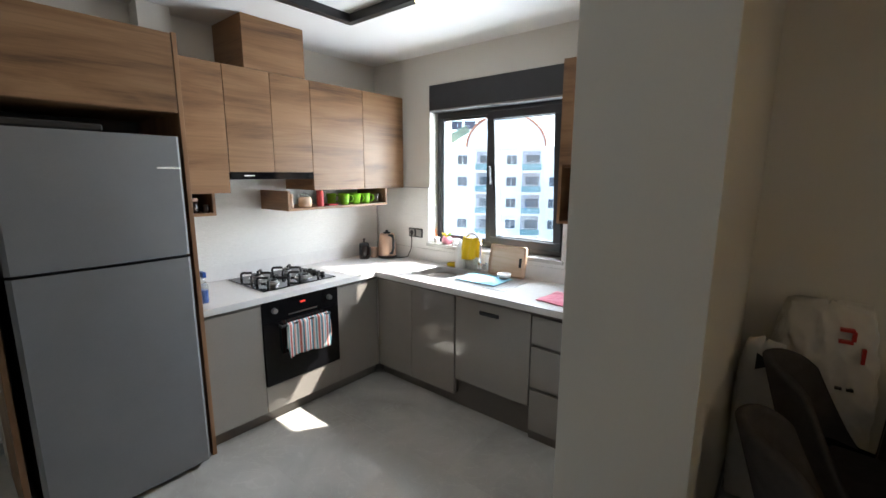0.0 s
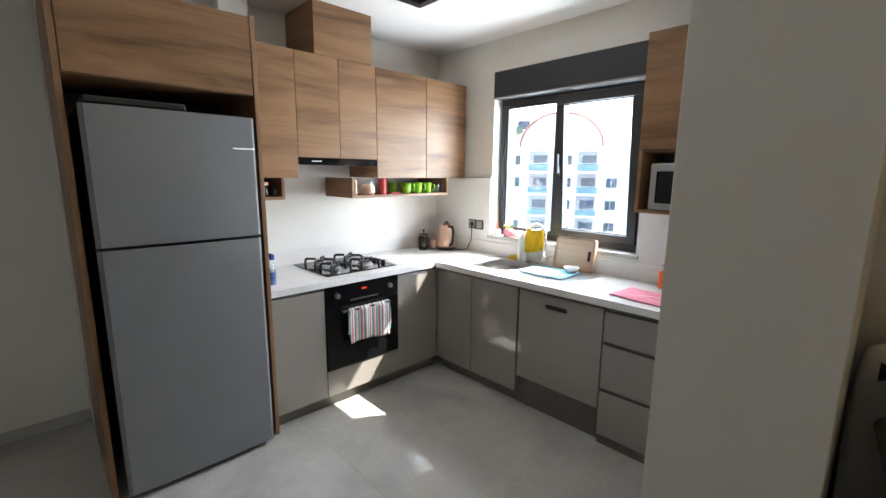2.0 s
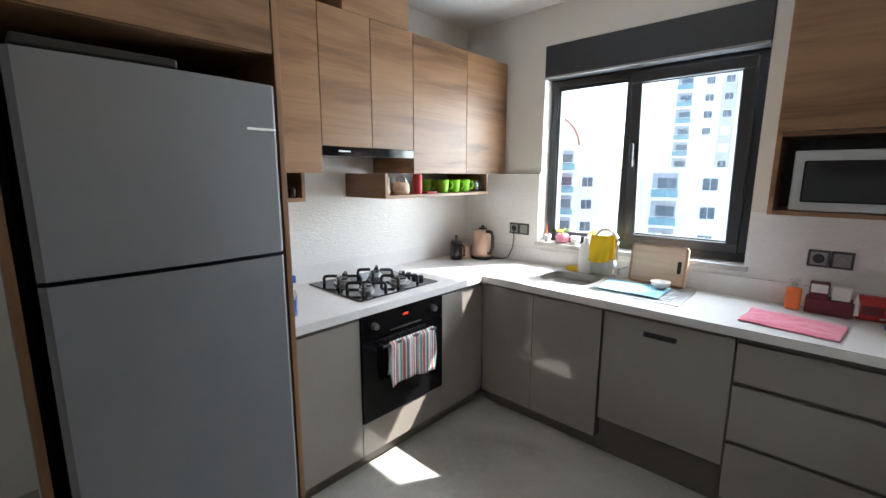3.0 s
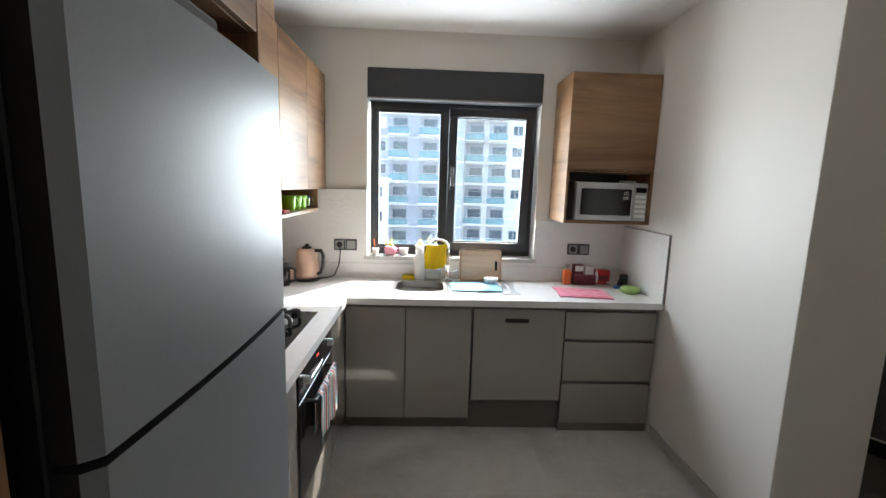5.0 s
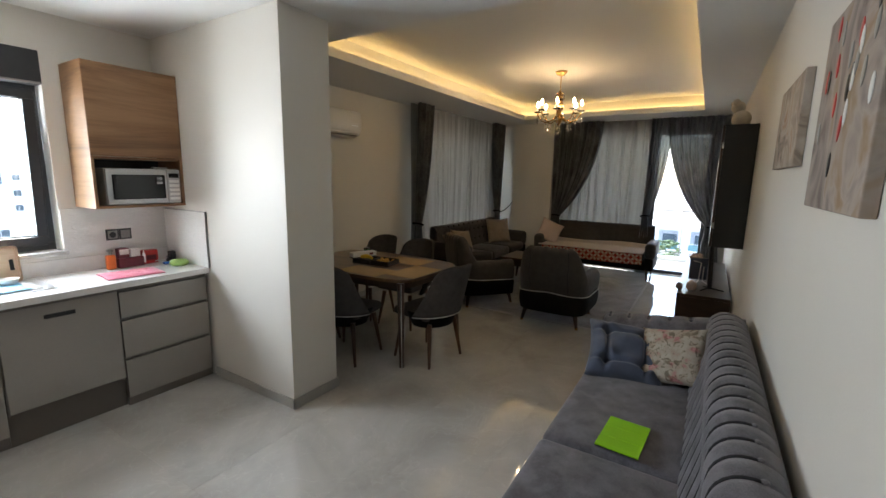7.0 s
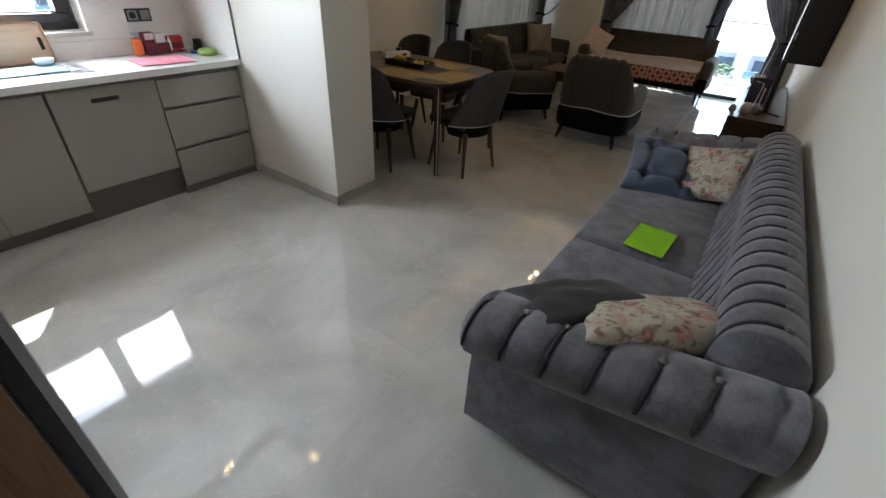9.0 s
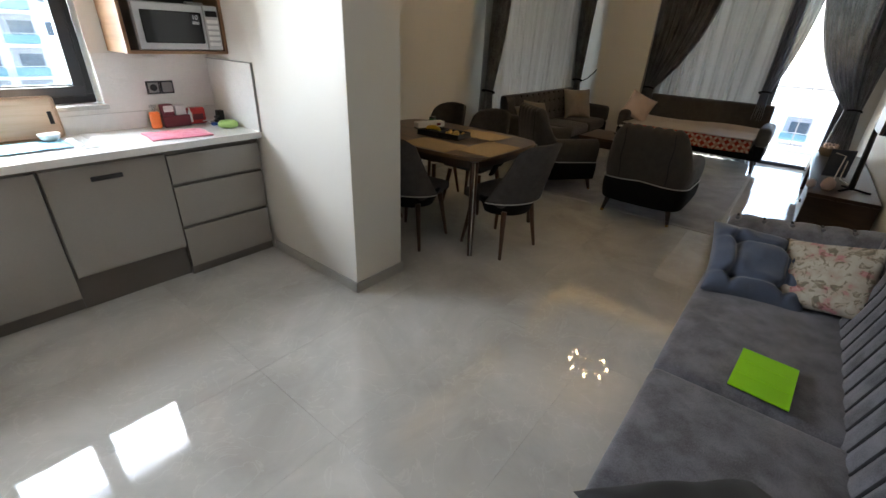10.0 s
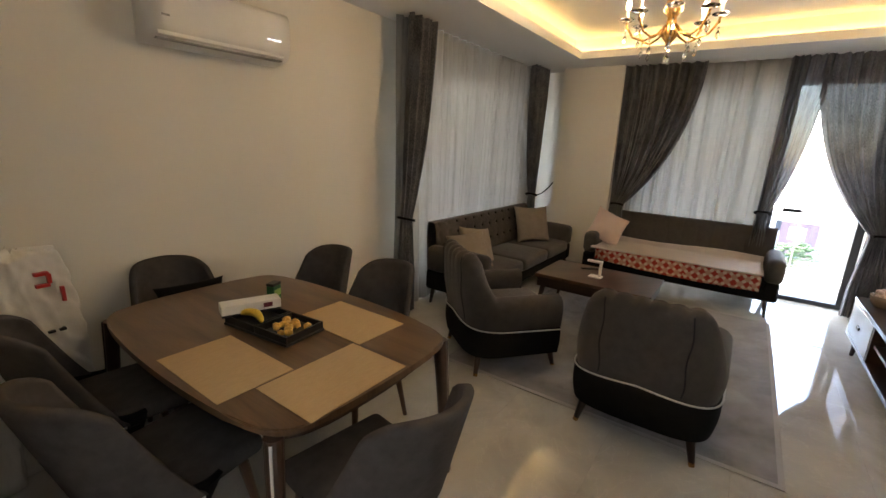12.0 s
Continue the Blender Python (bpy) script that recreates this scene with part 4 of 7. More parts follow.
part("bottle", lathe([(0.012, 0.02), (0.012, 0.08), (0.005, 0.1), (0.003, 0.115)], 12, at=(0.09, -0.03, 0)), "white", cdy)
rb = thing("coffee_pack", "red coffee packet on the worktop", "packet", pose(-0.185, 1.46, WT1))
part("pack", box(-0.055, 0.055, -0.03, 0.03, 0.001, 0.11, 0.012, 3), "red", rb)
part("label", box(-0.035, 0.035, -0.0325, -0.0305, 0.03, 0.07, 0.001), "maroon", rb)
cab = [(-0.16 + 0.11 * t + 0.03 * math.sin(9 * t), 1.40 - 0.05 * t + 0.025 * math.cos(13 * t), WT1 + 0.006 + 0.012 * (1 + math.sin(7 * t))) for t in (i / 30 for i in range(31))]
solid("charger_cable", tube(cab, 0.004, 8), "white", "white charger cable coiled on the worktop", "cable", smooth=True)
cab = [(-0.07 + 0.05 * math.sin(11 * t), 1.36 + 0.05 * math.cos(9 * t), WT1 + 0.008 + 0.05 * t) for t in (i / 40 for i in range(41))]
solid("black_cable", tube(cab, 0.006, 8), "black", "black cable bundle on the worktop", "cable", smooth=True)
solid("charger_plug", box(-0.075, -0.03, 1.36, 1.41, WT1 + 0.001, WT1 + 0.09, 0.008), "black", "black charger plug on the worktop", "charger")
solid("blue_pegs", box(-0.15, -0.08, 1.30, 1.335, WT1 + 0.001, WT1 + 0.02, 0.006), "blue", "blue clip lying on the worktop", "clip")
solid("green_pouch", lathe([(0.05, 0.001), (0.066, 0.012), (0.066, 0.03), (0.05, 0.045), (0.004, 0.05)], 24, at=(-0.09, 1.20, WT1)), "lime_dull", "pale green plastic box on the worktop end", "box", smooth=True)

# on the window sill
SZ = 1.048
tp = thing("flower_pot", "pink teapot-shaped flower pot on the window sill", "flower pot", pose(-1.76, YW + 0.03, SZ))
part("pot", lathe([(0.03, 0.001), (0.045, 0.02), (0.047, 0.045), (0.035, 0.065), (0.032, 0.065), (0.004, 0.055)], 20), "pinkpot", tp, smooth=True)
part("handle", tube([(0.042, 0, 0.05), (0.065, 0, 0.045), (0.065, 0, 0.025), (0.042, 0, 0.02)], 0.005, 8), "pinkpot", tp)
bm = bmesh.new()
for i in range(14):
    a, r = random.random() * 6.28, 0.01 + 0.03 * random.random()
    bmesh.ops.create_icosphere(bm, subdivisions=1, radius=0.009, matrix=pose(r * math.cos(a), r * math.sin(a), 0.07 + 0.025 * random.random()))
part("flowers", bm, "petal", tp)
bm = bmesh.new()
for i in range(26):
    a, r = random.random() * 6.28, 0.045 * random.random()
    bmesh.ops.create_icosphere(bm, subdivisions=1, radius=0.010, matrix=Matrix.Translation((r * math.cos(a), r * math.sin(a), 0.066 + 0.03 * random.random())) @ Matrix.Rotation(a, 4, "Z") @ Matrix.Diagonal((1.3, 0.6, 0.5, 1)))
part("leaves", bm, "leaf", tp)
solid("white_cup", lathe([(0.025, 0.001), (0.032, 0.02), (0.033, 0.055), (0.03, 0.055), (0.004, 0.01)], 20, at=(-1.66, YW + 0.03, SZ)), "white", "small white ceramic cup on the window sill", "cup", smooth=True)
cp = thing("brush_holder", "white cup with a brush on the window sill", "holder", pose(-1.87, YW + 0.02, SZ))
part("cup", lathe([(0.022, 0.001), (0.026, 0.05), (0.022, 0.05), (0.004, 0.01)], 16), "white", cp, smooth=True)
part("brush", rod((0, 0, 0.01), (-0.012, 0.0, 0.12), 0.004), "orange", cp)
fp2 = thing("flower_jug", "white jug with small flowers on the window sill", "jug", pose(-1.54, YW + 0.03, SZ))
part("jug", lathe([(0.024, 0.001), (0.034, 0.025), (0.03, 0.06), (0.034, 0.075), (0.03, 0.075), (0.004, 0.02)], 18), "white", fp2, smooth=True)
bm = bmesh.new()
for i in range(16):
    a, r = random.random() * 6.28, 0.03 * random.random()
    bmesh.ops.create_icosphere(bm, subdivisions=1, radius=0.008, matrix=pose(r * math.cos(a), r * math.sin(a), 0.085 + 0.02 * random.random()))
part("flowers", bm, "petal", fp2)

# on the open shelves
ZS = 1.403


def mug(label, material, x, y, rz, group=""):
    m = thing("mug", label, "mug", pose(x, y, ZS + 0.0005, 0, 0, rz), group=group)
    part("cup", lathe([(0.028, 0.0), (0.034, 0.01), (0.041, 0.085), (0.037, 0.085), (0.03, 0.012), (0.004, 0.01)], 20), material, m, smooth=True)
    part("handle", tube([(0.037, 0, 0.07), (0.062, 0, 0.068), (0.068, 0, 0.045), (0.055, 0, 0.022), (0.033, 0, 0.02)], 0.006, 8), material, m, smooth=True)
    return m


for i, y in enumerate((0.905, 1.02, 1.125)):
    mug("lime green mug on the open shelf", "lime", -2.29, y, 60, "lime green mugs")
for i, y in enumerate((0.87, 0.985, 1.09)):
    mug("lime green mug on the open shelf", "lime", -2.42, y, 40, "lime green mugs")
mug("clear glass cup on the open shelf", "clear", -2.29, 1.23, 60)
jr = thing("storage_jar", "glass storage jar with brown contents on the open shelf", "jar", pose(-2.30, 0.545, ZS))
part("glass_jar", lathe([(0.045, 0.001), (0.052, 0.02), (0.05, 0.06), (0.036, 0.075), (0.004, 0.076)], 20), "board", jr, smooth=True)
part("lid", lathe([(0.038, 0.076), (0.038, 0.095), (0.016, 0.1), (0.012, 0.112), (0.003, 0.113)], 18), "clear", jr)
solid("red_can", lathe([(0.026, 0.0005), (0.028, 0.004), (0.028, 0.116), (0.025, 0.121), (0.003, 0.121)], 20, at=(-2.28, 0.665, ZS)), "red", "red and white drinks can on the open shelf", "can")
solid("pepper_mill", lathe([(0.014, 0.0005), (0.016, 0.02), (0.009, 0.05), (0.014, 0.08), (0.012, 0.1), (0.003, 0.104)], 14, at=(-2.27, 0.415, ZS)), "board", "turned wooden pepper mill on the open shelf", "pepper mill", smooth=True)
solid("red_sachets", box(-2.33, -2.26, 0.73, 0.82, ZS + 0.0005, ZS + 0.013, 0.004), "red", "small red sachets on the open shelf", "sachet")
jr2 = thing("coffee_jar", "jar of coffee on the small open shelf", "jar", pose(-2.29, -0.24, 1.4105))
part("jar", lathe([(0.035, 0.0), (0.037, 0.01), (0.037, 0.06), (0.03, 0.07), (0.004, 0.071)], 18), "darkglass", jr2, smooth=True)
part("lid", lathe([(0.034, 0.071), (0.034, 0.09), (0.003, 0.091)], 18), "copper", jr2)
solid("spice_jar", lathe([(0.02, 0.0), (0.02, 0.04), (0.015, 0.05), (0.003, 0.051)], 14, at=(-2.26, -0.175, 1.4105)), "darkglass", "small dark spice jar on the small open shelf", "jar")

# ---------------------------------------------------------------- living room materials
M["velvet"] = surface("grey_velvet", (0.057, 0.055, 0.063), (0.160, 0.153, 0.174), 9, 0.8, bump=0.3, fine=240, sheen=0.25, spread=0.12)
M["velvet_dark"] = plain("dark_grey_velvet", (0.007, 0.007, 0.009), 0.75, 0.3, sheen=0.05, fine=200)
M["velvet_blue"] = plain("blue_grey_velvet", (0.06, 0.075, 0.115), 0.8, 0.3, sheen=0.3, fine=200)
# near black, so that cords in grooves and seams also paint the crease shade
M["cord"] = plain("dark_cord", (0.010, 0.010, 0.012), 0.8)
M["fabric"] = surface("charcoal_fabric", (0.036, 0.031, 0.028), (0.064, 0.056, 0.052), 18, 0.9, bump=0.35, fine=420, sheen=0.12)
M["fabric_chair"] = surface("slate_fabric", (0.050, 0.045, 0.043), (0.088, 0.080, 0.078), 18, 0.9, bump=0.35, fine=420)
M["fabric_base"] = surface("black_fabric", (0.003, 0.003, 0.003), (0.007, 0.006, 0.006), 20, 0.75, bump=0.25, fine=400)
for k in ("fabric_base", "fabric_chair"):
    M[k].node_tree.nodes["Principled BSDF"].inputs["Specular IOR Level"].default_value = 0.12
M["piping"] = plain("white_piping", (0.5, 0.49, 0.47), 0.6)
M["leg"] = wood("dark_beech_leg", (0.016, 0.008, 0.005), (0.03, 0.014, 0.008), (0.05, 0.024, 0.014), "v", 0.3)
M["walnut"] = wood("walnut_top", (0.045, 0.024, 0.012), (0.095, 0.054, 0.027), (0.145, 0.086, 0.045), "x", 0.3)
M["walnut_v"] = wood("walnut_leg", (0.03, 0.013, 0.007), (0.06, 0.028, 0.014), (0.085, 0.042, 0.022), "v", 0.32)
M["straw"] = surface("woven_straw_mat", (0.45, 0.32, 0.165), (0.54, 0.395, 0.22), 30, 0.85, bump=0.6, fine=500, stretch=(1, 4, 1))
M["taupe_cushion"] = surface("taupe_cushion", (0.19, 0.155, 0.12), (0.25, 0.205, 0.16), 20, 0.9, bump=0.3, fine=350)
M["blush"] = plain("blush_cushion", (0.58, 0.45, 0.40), 0.85, 0.08, fine=200)
M["throw"] = plain("cream_throw", (0.52, 0.46, 0.42), 0.95, 0.08, fine=150, bump=0.4)
M["curtain"] = cloth("grey_crushed_curtain", (0.075, 0.075, 0.082), (0.24, 0.24, 0.255), 0.42, 90, holes=0.08, stretch=(1, 1, 0.7), coarse=7.0, relief=0.5)
# the grey curtain again, paler: light from behind put into its colour
M["voile"] = cloth("pale_grey_voile", (0.20, 0.205, 0.215), (0.30, 0.305, 0.32), 0.5, 200, 0.0, holes=0.16, stretch=(1, 1, 0.03), coarse=9.0)
M["sheer"] = cloth("white_sheer", (0.33, 0.32, 0.30), (0.42, 0.41, 0.39), 0.40, 300, 0.0, holes=0.06, stretch=(1, 1, 0.02), coarse=9.0)
M["rug"] = surface("grey_mottled_rug", (0.10, 0.092, 0.085), (0.30, 0.28, 0.265), 3.2, 0.95, bump=0.6, fine=260, sheen=0.3, spread=0.16)
M["rug_edge"] = plain("pale_rug_binding", (0.36, 0.34, 0.32), 0.9)
M["unit_white"] = plain("matt_white_front", (0.40, 0.42, 0.45), 0.35, 0.05)
M["unit_dark"] = wood("dark_walnut_board", (0.018, 0.009, 0.006), (0.035, 0.018, 0.011), (0.055, 0.03, 0.019), "h", 0.3)
M["brass"] = plain("antique_brass", (0.55, 0.33, 0.12), 0.25, metal=1.0, bump=0.03)
M["bulb"] = glow("candle_bulb", (1.0, 0.7, 0.38), 16.0)
m_, t_, p_ = tree("crystal")
p_.inputs["Transmission Weight"].default_value, p_.inputs["Roughness"].default_value, p_.inputs["IOR"].default_value = 1.0, 0.02, 1.6
M["crystal"] = m_


def floral():
    m, t, p = tree("floral_print")
    c = coords(t, (1, 1, 1), False)
    v = node(t, "ShaderNodeTexVoronoi", Scale=11.0, Randomness=1.0)
    n = node(t, "ShaderNodeTexNoise", Scale=24.0, Detail=4.0, Distortion=1.5)
    n2 = node(t, "ShaderNodeTexNoise", Scale=17.0, Detail=4.0)
    for q in (v, n, n2):
        t.links.new(c, q.inputs["Vector"])
    a = ramp(t, n2.outputs[0], [(0.40, (0.42, 0.375, 0.31)), (0.56, (0.36, 0.30, 0.235)), (0.66, (0.40, 0.17, 0.17)), (0.76, (0.46, 0.29, 0.26))])
    b = ramp(t, n.outputs[0], [(0.52, (1, 1, 1)), (0.58, (0.46, 0.42, 0.33)), (0.66, (0.20, 0.19, 0.14))])
    mix = t.nodes.new("ShaderNodeMix")
    mix.data_type, mix.blend_type = "RGBA", "MULTIPLY"
    mix.inputs[0].default_value = 0.75
    t.links.new(a, mix.inputs[6]), t.links.new(b, mix.inputs[7]), t.links.new(mix.outputs[2], p.inputs["Base Color"])
    p.inputs["Roughness"].default_value = 0.9
    return m


M["floral"] = floral()


def checked():
    """Red and cream check with spots of white."""
    m, t, p = tree("red_check")
    pos = t.nodes.new("ShaderNodeNewGeometry").outputs["Position"]
    mp = node(t, "ShaderNodeMapping")
    mp.inputs["Location"].default_value = (0, 0, 0)
    t.links.new(pos, mp.inputs[0])
    ch = node(t, "ShaderNodeTexChecker", Scale=17.0)
    ch.inputs["Color1"].default_value, ch.inputs["Color2"].default_value = (0.36, 0.035, 0.02, 1), (0.50, 0.27, 0.2, 1)
    t.links.new(mp.outputs[0], ch.inputs["Vector"])
    v = node(t, "ShaderNodeTexVoronoi", Scale=17.0, Randomness=0.0)
    t.links.new(mp.outputs[0], v.inputs["Vector"])
    dot = ramp(t, v.outputs["Distance"], [(0.28, (1, 1, 1)), (0.32, (0, 0, 0))])
    mix = t.nodes.new("ShaderNodeMix")
    mix.data_type = "RGBA"
    mix.inputs[7].default_value = (0.62, 0.5, 0.4, 1)
    t.links.new(dot, mix.inputs[0]), t.links.new(ch.outputs[0], mix.inputs[6]), t.links.new(mix.outputs[2], p.inputs["Base Color"])
    p.inputs["Roughness"].default_value = 0.9
    return m


M["check"] = checked()


# ---------------------------------------------------------------- soft shapes
def pillow(w, h, t, seed=0.0, n=26, pinch=0.10, tufts=0):
    """A stuffed cushion lying in the xy plane: corners drawn out, faces domed and creased."""
    def face(sign):
        def f(u, v):
            a, b = 2 * u - 1, 2 * v - 1
            k = (max(0, 1 - abs(a) ** 2.6) * max(0, 1 - abs(b) ** 2.6)) ** 0.42
            x = w / 2 * a * (1 - pinch * (1 - abs(b) ** 2) * abs(a) ** 3)
            y = h / 2 * b * (1 - pinch * (1 - abs(a) ** 2) * abs(b) ** 3)
            d = 0.12 * t * noise.noise(Vector((a * 2.2 + seed, b * 2.2, sign + seed)))
            for i in range(tufts):
                for j in range(tufts):
                    p, q = (i + 0.5) / tufts * 2 - 1, (j + 0.5) / tufts * 2 - 1
                    r = math.hypot(a - p, b - q)
                    d -= 0.34 * t * math.exp(-((r / 0.13) ** 2)) + 0.12 * t * math.exp(-(((a - p) / 0.06) ** 2)) * max(0, 1 - r) + 0.12 * t * math.exp(-(((b - q) / 0.06) ** 2)) * max(0, 1 - r)
            return Vector((x, y, sign * (t / 2 * k + d * k)))
        return f
    bm = sheet(face(1), n, n)
    sheet(face(-1), n, n, bm)
    bmesh.ops.remove_doubles(bm, verts=bm.verts, dist=1e-4)
    return bm


def cushion(label, material, m, w, h, t, seed, group="", buttons=0):
    c = solid("cushion", pillow(w, h, t, seed, 60 if buttons else 26, 0.10, buttons), material, label, "cushion", group, smooth=True, m=m)
    return c


def padded(x0, x1, y0, y1, z0, z1, r, crown=0.02, n=10):
    """A stuffed block with wide rounded edges and a crowned top."""
    bm = box(x0, x1, y0, y1, z0, z1, r, 4)
    bmesh.ops.subdivide_edges(bm, edges=[e for e in bm.edges if e.calc_length() > 2.5 * r], cuts=n, use_grid_fill=True)
    cx, cy, hx, hy = (x0 + x1) / 2, (y0 + y1) / 2, (x1 - x0) / 2, (y1 - y0) / 2
    for v in bm.verts:
        if v.co.z > (z0 + z1) / 2:
            a, b = (v.co.x - cx) / hx, (v.co.y - cy) / hy
            v.co.z += crown * max(0, 1 - a * a) * max(0, 1 - b * b)
    return bm


def legs(parent, spots, h, r0, r1, splay=0.05, material="leg", tip=None):
    for x, y in spots:
        s = Vector((x, y)).normalized() * splay
        part("leg", rod((x + s.x, y + s.y, 0.0), (x, y, h), r1, r0, 14), material, parent)


# ---------------------------------------------------------------- chesterfield sofa on the south wall
SFX0, SFX1 = -0.97, 1.36          # outer sides below the rolls
sofa = thing("tufted_sofa", "grey velvet rolled-arm sofa with a pleated back", "sofa", pose(0, 0, 0))
part("base", box(SFX0, SFX1, -2.56, -1.77, 0.06, 0.26, 0.02), "velvet", sofa)
for x0, x1 in ((SFX0 + 0.17, 0.03), (0.034, SFX1 - 0.17)):
    part("seat_cushion", padded(x0, x1, -2.36, -1.735, 0.25, 0.415, 0.035, 0.018, 8), "velvet", sofa, smooth=True)
BACK = [(-2.30, 0.36), (-2.325, 0.47), (-2.352, 0.58), (-2.37, 0.66), (-2.372, 0.73), (-2.386, 0.78), (-2.42, 0.815), (-2.465, 0.828), (-2.515, 0.82), (-2.558, 0.79), (-2.582, 0.74), (-2.585, 0.62), (-2.58, 0.3), (-2.58, 0.06)]
PLEAT = 0.105


def on_profile(pts, v):
    s = v * (len(pts) - 1)
    i = min(int(s), len(pts) - 2)
    f = s - i
    p0, p1, p2, p3 = (Vector(pts[max(0, min(len(pts) - 1, k))]) for k in (i - 1, i, i + 1, i + 2))
    return 0.5 * ((2 * p1) + (p2 - p0) * f + (2 * p0 - 5 * p1 + 4 * p2 - p3) * f * f + (3 * p1 - p0 - 3 * p2 + p3) * f ** 3)


def back_face(u, v):
    x = SFX0 + 0.12 + (SFX1 - SFX0 - 0.24) * u
    p = on_profile(BACK, v)
    w = (x - 0.10 * v) / PLEAT
    d = abs(w - round(w))
    amp = 0.013 * max(0.0, min(1.0, (0.72 - v) * 6)) * min(1.0, v * 8 + 0.3)
    dip = -amp * math.exp(-((d / 0.06) ** 2)) + 0.35 * amp * math.cos(2 * math.pi * w + math.pi)
    q = on_profile(BACK, min(1, v + 0.01)) - on_profile(BACK, max(0, v - 0.01))
    nrm = Vector((q.y, -q.x)).normalized()
    if nrm.x < 0 and v < 0.3:
        nrm = -nrm
    return Vector((x, p.x + nrm.x * dip, p.y + nrm.y * dip))


back = sheet(back_face, 480, 36)
for end in (SFX0 + 0.12, SFX1 - 0.12):
    back.faces.new(sorted([q for q in back.verts if abs(q.co.x - end) < 1e-5], key=lambda q: q.index))
part("backrest", back, "velvet", sofa, smooth=True)
# cords sunk in the pleats; their dark colour stands in for groove shade
for i in range(int((SFX1 - SFX0) / PLEAT) + 1):
    k = math.ceil((SFX0 + 0.12) / PLEAT) + i
    pts = []
    for j in range(15):
        v = 0.04 + 0.56 * j / 14
        x = k * PLEAT + 0.10 * v
        if x > SFX1 - 0.14:
            break
        p = on_profile(BACK, v)
        q = on_profile(BACK, v + 0.01) - on_profile(BACK, v - 0.01)
        nr = Vector((q.y, -q.x)).normalized()
        nr = nr if (nr.x > 0 or nr.y > 0) else -nr
        pts.append((x, p.x - 0.0075 * nr.x, p.y - 0.0075 * nr.y))
    if len(pts) > 10:
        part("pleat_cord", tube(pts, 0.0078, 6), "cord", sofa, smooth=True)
        e = pts[-1]
        bm = bmesh.new()
        bmesh.ops.create_uvsphere(bm, u_segments=10, v_segments=6, radius=0.011, matrix=Matrix.Translation((e[0], e[1] + 0.0, e[2] + 0.006)) @ Matrix.Diagonal((1, 1, 0.6, 1)))
        part("button", bm, "velvet", sofa, smooth=True)


def arm(side):
    """A rolled arm with cords and buttons; side -1 is the near end."""
    x_out = SFX0 if side < 0 else SFX1
    prof = [(0.0, 0.06), (0.0, 0.30), (0.002, 0.44), (-0.03, 0.475), (-0.095, 0.50), (-0.125, 0.555), (-0.115, 0.615), (-0.07, 0.655), (-0.01, 0.668), (0.06, 0.655), (0.12, 0.615), (0.15, 0.55), (0.165, 0.46), (0.17, 0.30)]
    y0, y1 = -1.745, -2.572

    def rise(p, u):
        """The roll climbs and draws in towards the back."""
        k = max(0.0, min(1.0, (p.y - 0.25) / 0.25))
        return Vector((p.x * (1 - 0.35 * u * k) if p.x < 0 else p.x, p.y + 0.10 * k * u ** 1.3))

    def f(u, v):
        y = y0 + (y1 - y0) * u
        p = on_profile(prof, v)
        w = (y + 0.05 * v) / 0.125
        d = abs(w - round(w))
        a = 0.006 * max(0, min(1, (v - 0.34) * 8)) * max(0, min(1, (0.80 - v) * 6))
        c = Vector((0.02, 0.55))
        nrm = (p - c).normalized() if v > 0.2 else Vector((-1, 0))
        dip = -a * math.exp(-((d / 0.10) ** 2)) + 0.3 * a * math.cos(2 * math.pi * w + math.pi) - 0.013 * math.exp(-((d / 0.13) ** 2 + ((v - 0.64) / 0.045) ** 2))
        end = 0.03 * max(0, 1 - u / 0.04) ** 2
        p = p + nrm * (dip - (end if v > 0.2 else 0))
        p = rise(p, u)
        return Vector((x_out - side * p.x if side < 0 else x_out - p.x, y, p.y))
    body = sheet(f, 220, 48)
    for end in (y0, y1):
        body.faces.new(sorted([v for v in body.verts if abs(v.co.y - end) < 1e-5], key=lambda q: q.index))
    a = part("armrest", body, "velvet", sofa, smooth=True)
    for k in range(6):
        yk = y0 - 0.07 - k * 0.125
        pts = []
        for j in range(14):
            v = 0.38 + 0.26 * j / 13
            p = on_profile(prof, v)
            n2 = (p - Vector((0.02, 0.55))).normalized()
            yj = round((yk + 0.05 * v) / 0.125) * 0.125 - 0.05 * v
            p = rise(p - n2 * (0.0055 + 0.012 * math.exp(-(((v - 0.64) / 0.045) ** 2))), max(0, (yj - y0) / (y1 - y0)))
            pts.append((x_out + p.x if side < 0 else x_out - p.x, yj, p.y))
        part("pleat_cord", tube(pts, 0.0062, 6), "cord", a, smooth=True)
        bm = bmesh.new()
        bmesh.ops.create_uvsphere(bm, u_segments=10, v_segments=6, radius=0.015, matrix=Matrix.Translation(pts[-1]))
        part("button", bm, "velvet", a, smooth=True)
    return a


arm(-1), arm(1)
for x, y in ((SFX0 + 0.06, -1.82), (SFX1 - 0.06, -1.82), (SFX0 + 0.06, -2.5), (SFX1 - 0.06, -2.5)):
    part("foot", rod((x, y, 0), (x, y, 0.062), 0.02, 0.028), "leg", sofa)

cushion("blue-grey tufted velvet cushion on the grey sofa", "velvet_blue", pose(0.99, -1.94, 0.53, 34, 6, -76), 0.45, 0.44, 0.20, 1.0, buttons=2)
cushion("cream floral cushion leaning on the sofa back", "floral", pose(0.99, -2.21, 0.575, 52, 8, -122) @ Matrix.Rotation(radians(28), 4, "Z"), 0.39, 0.37, 0.13, 2.0)
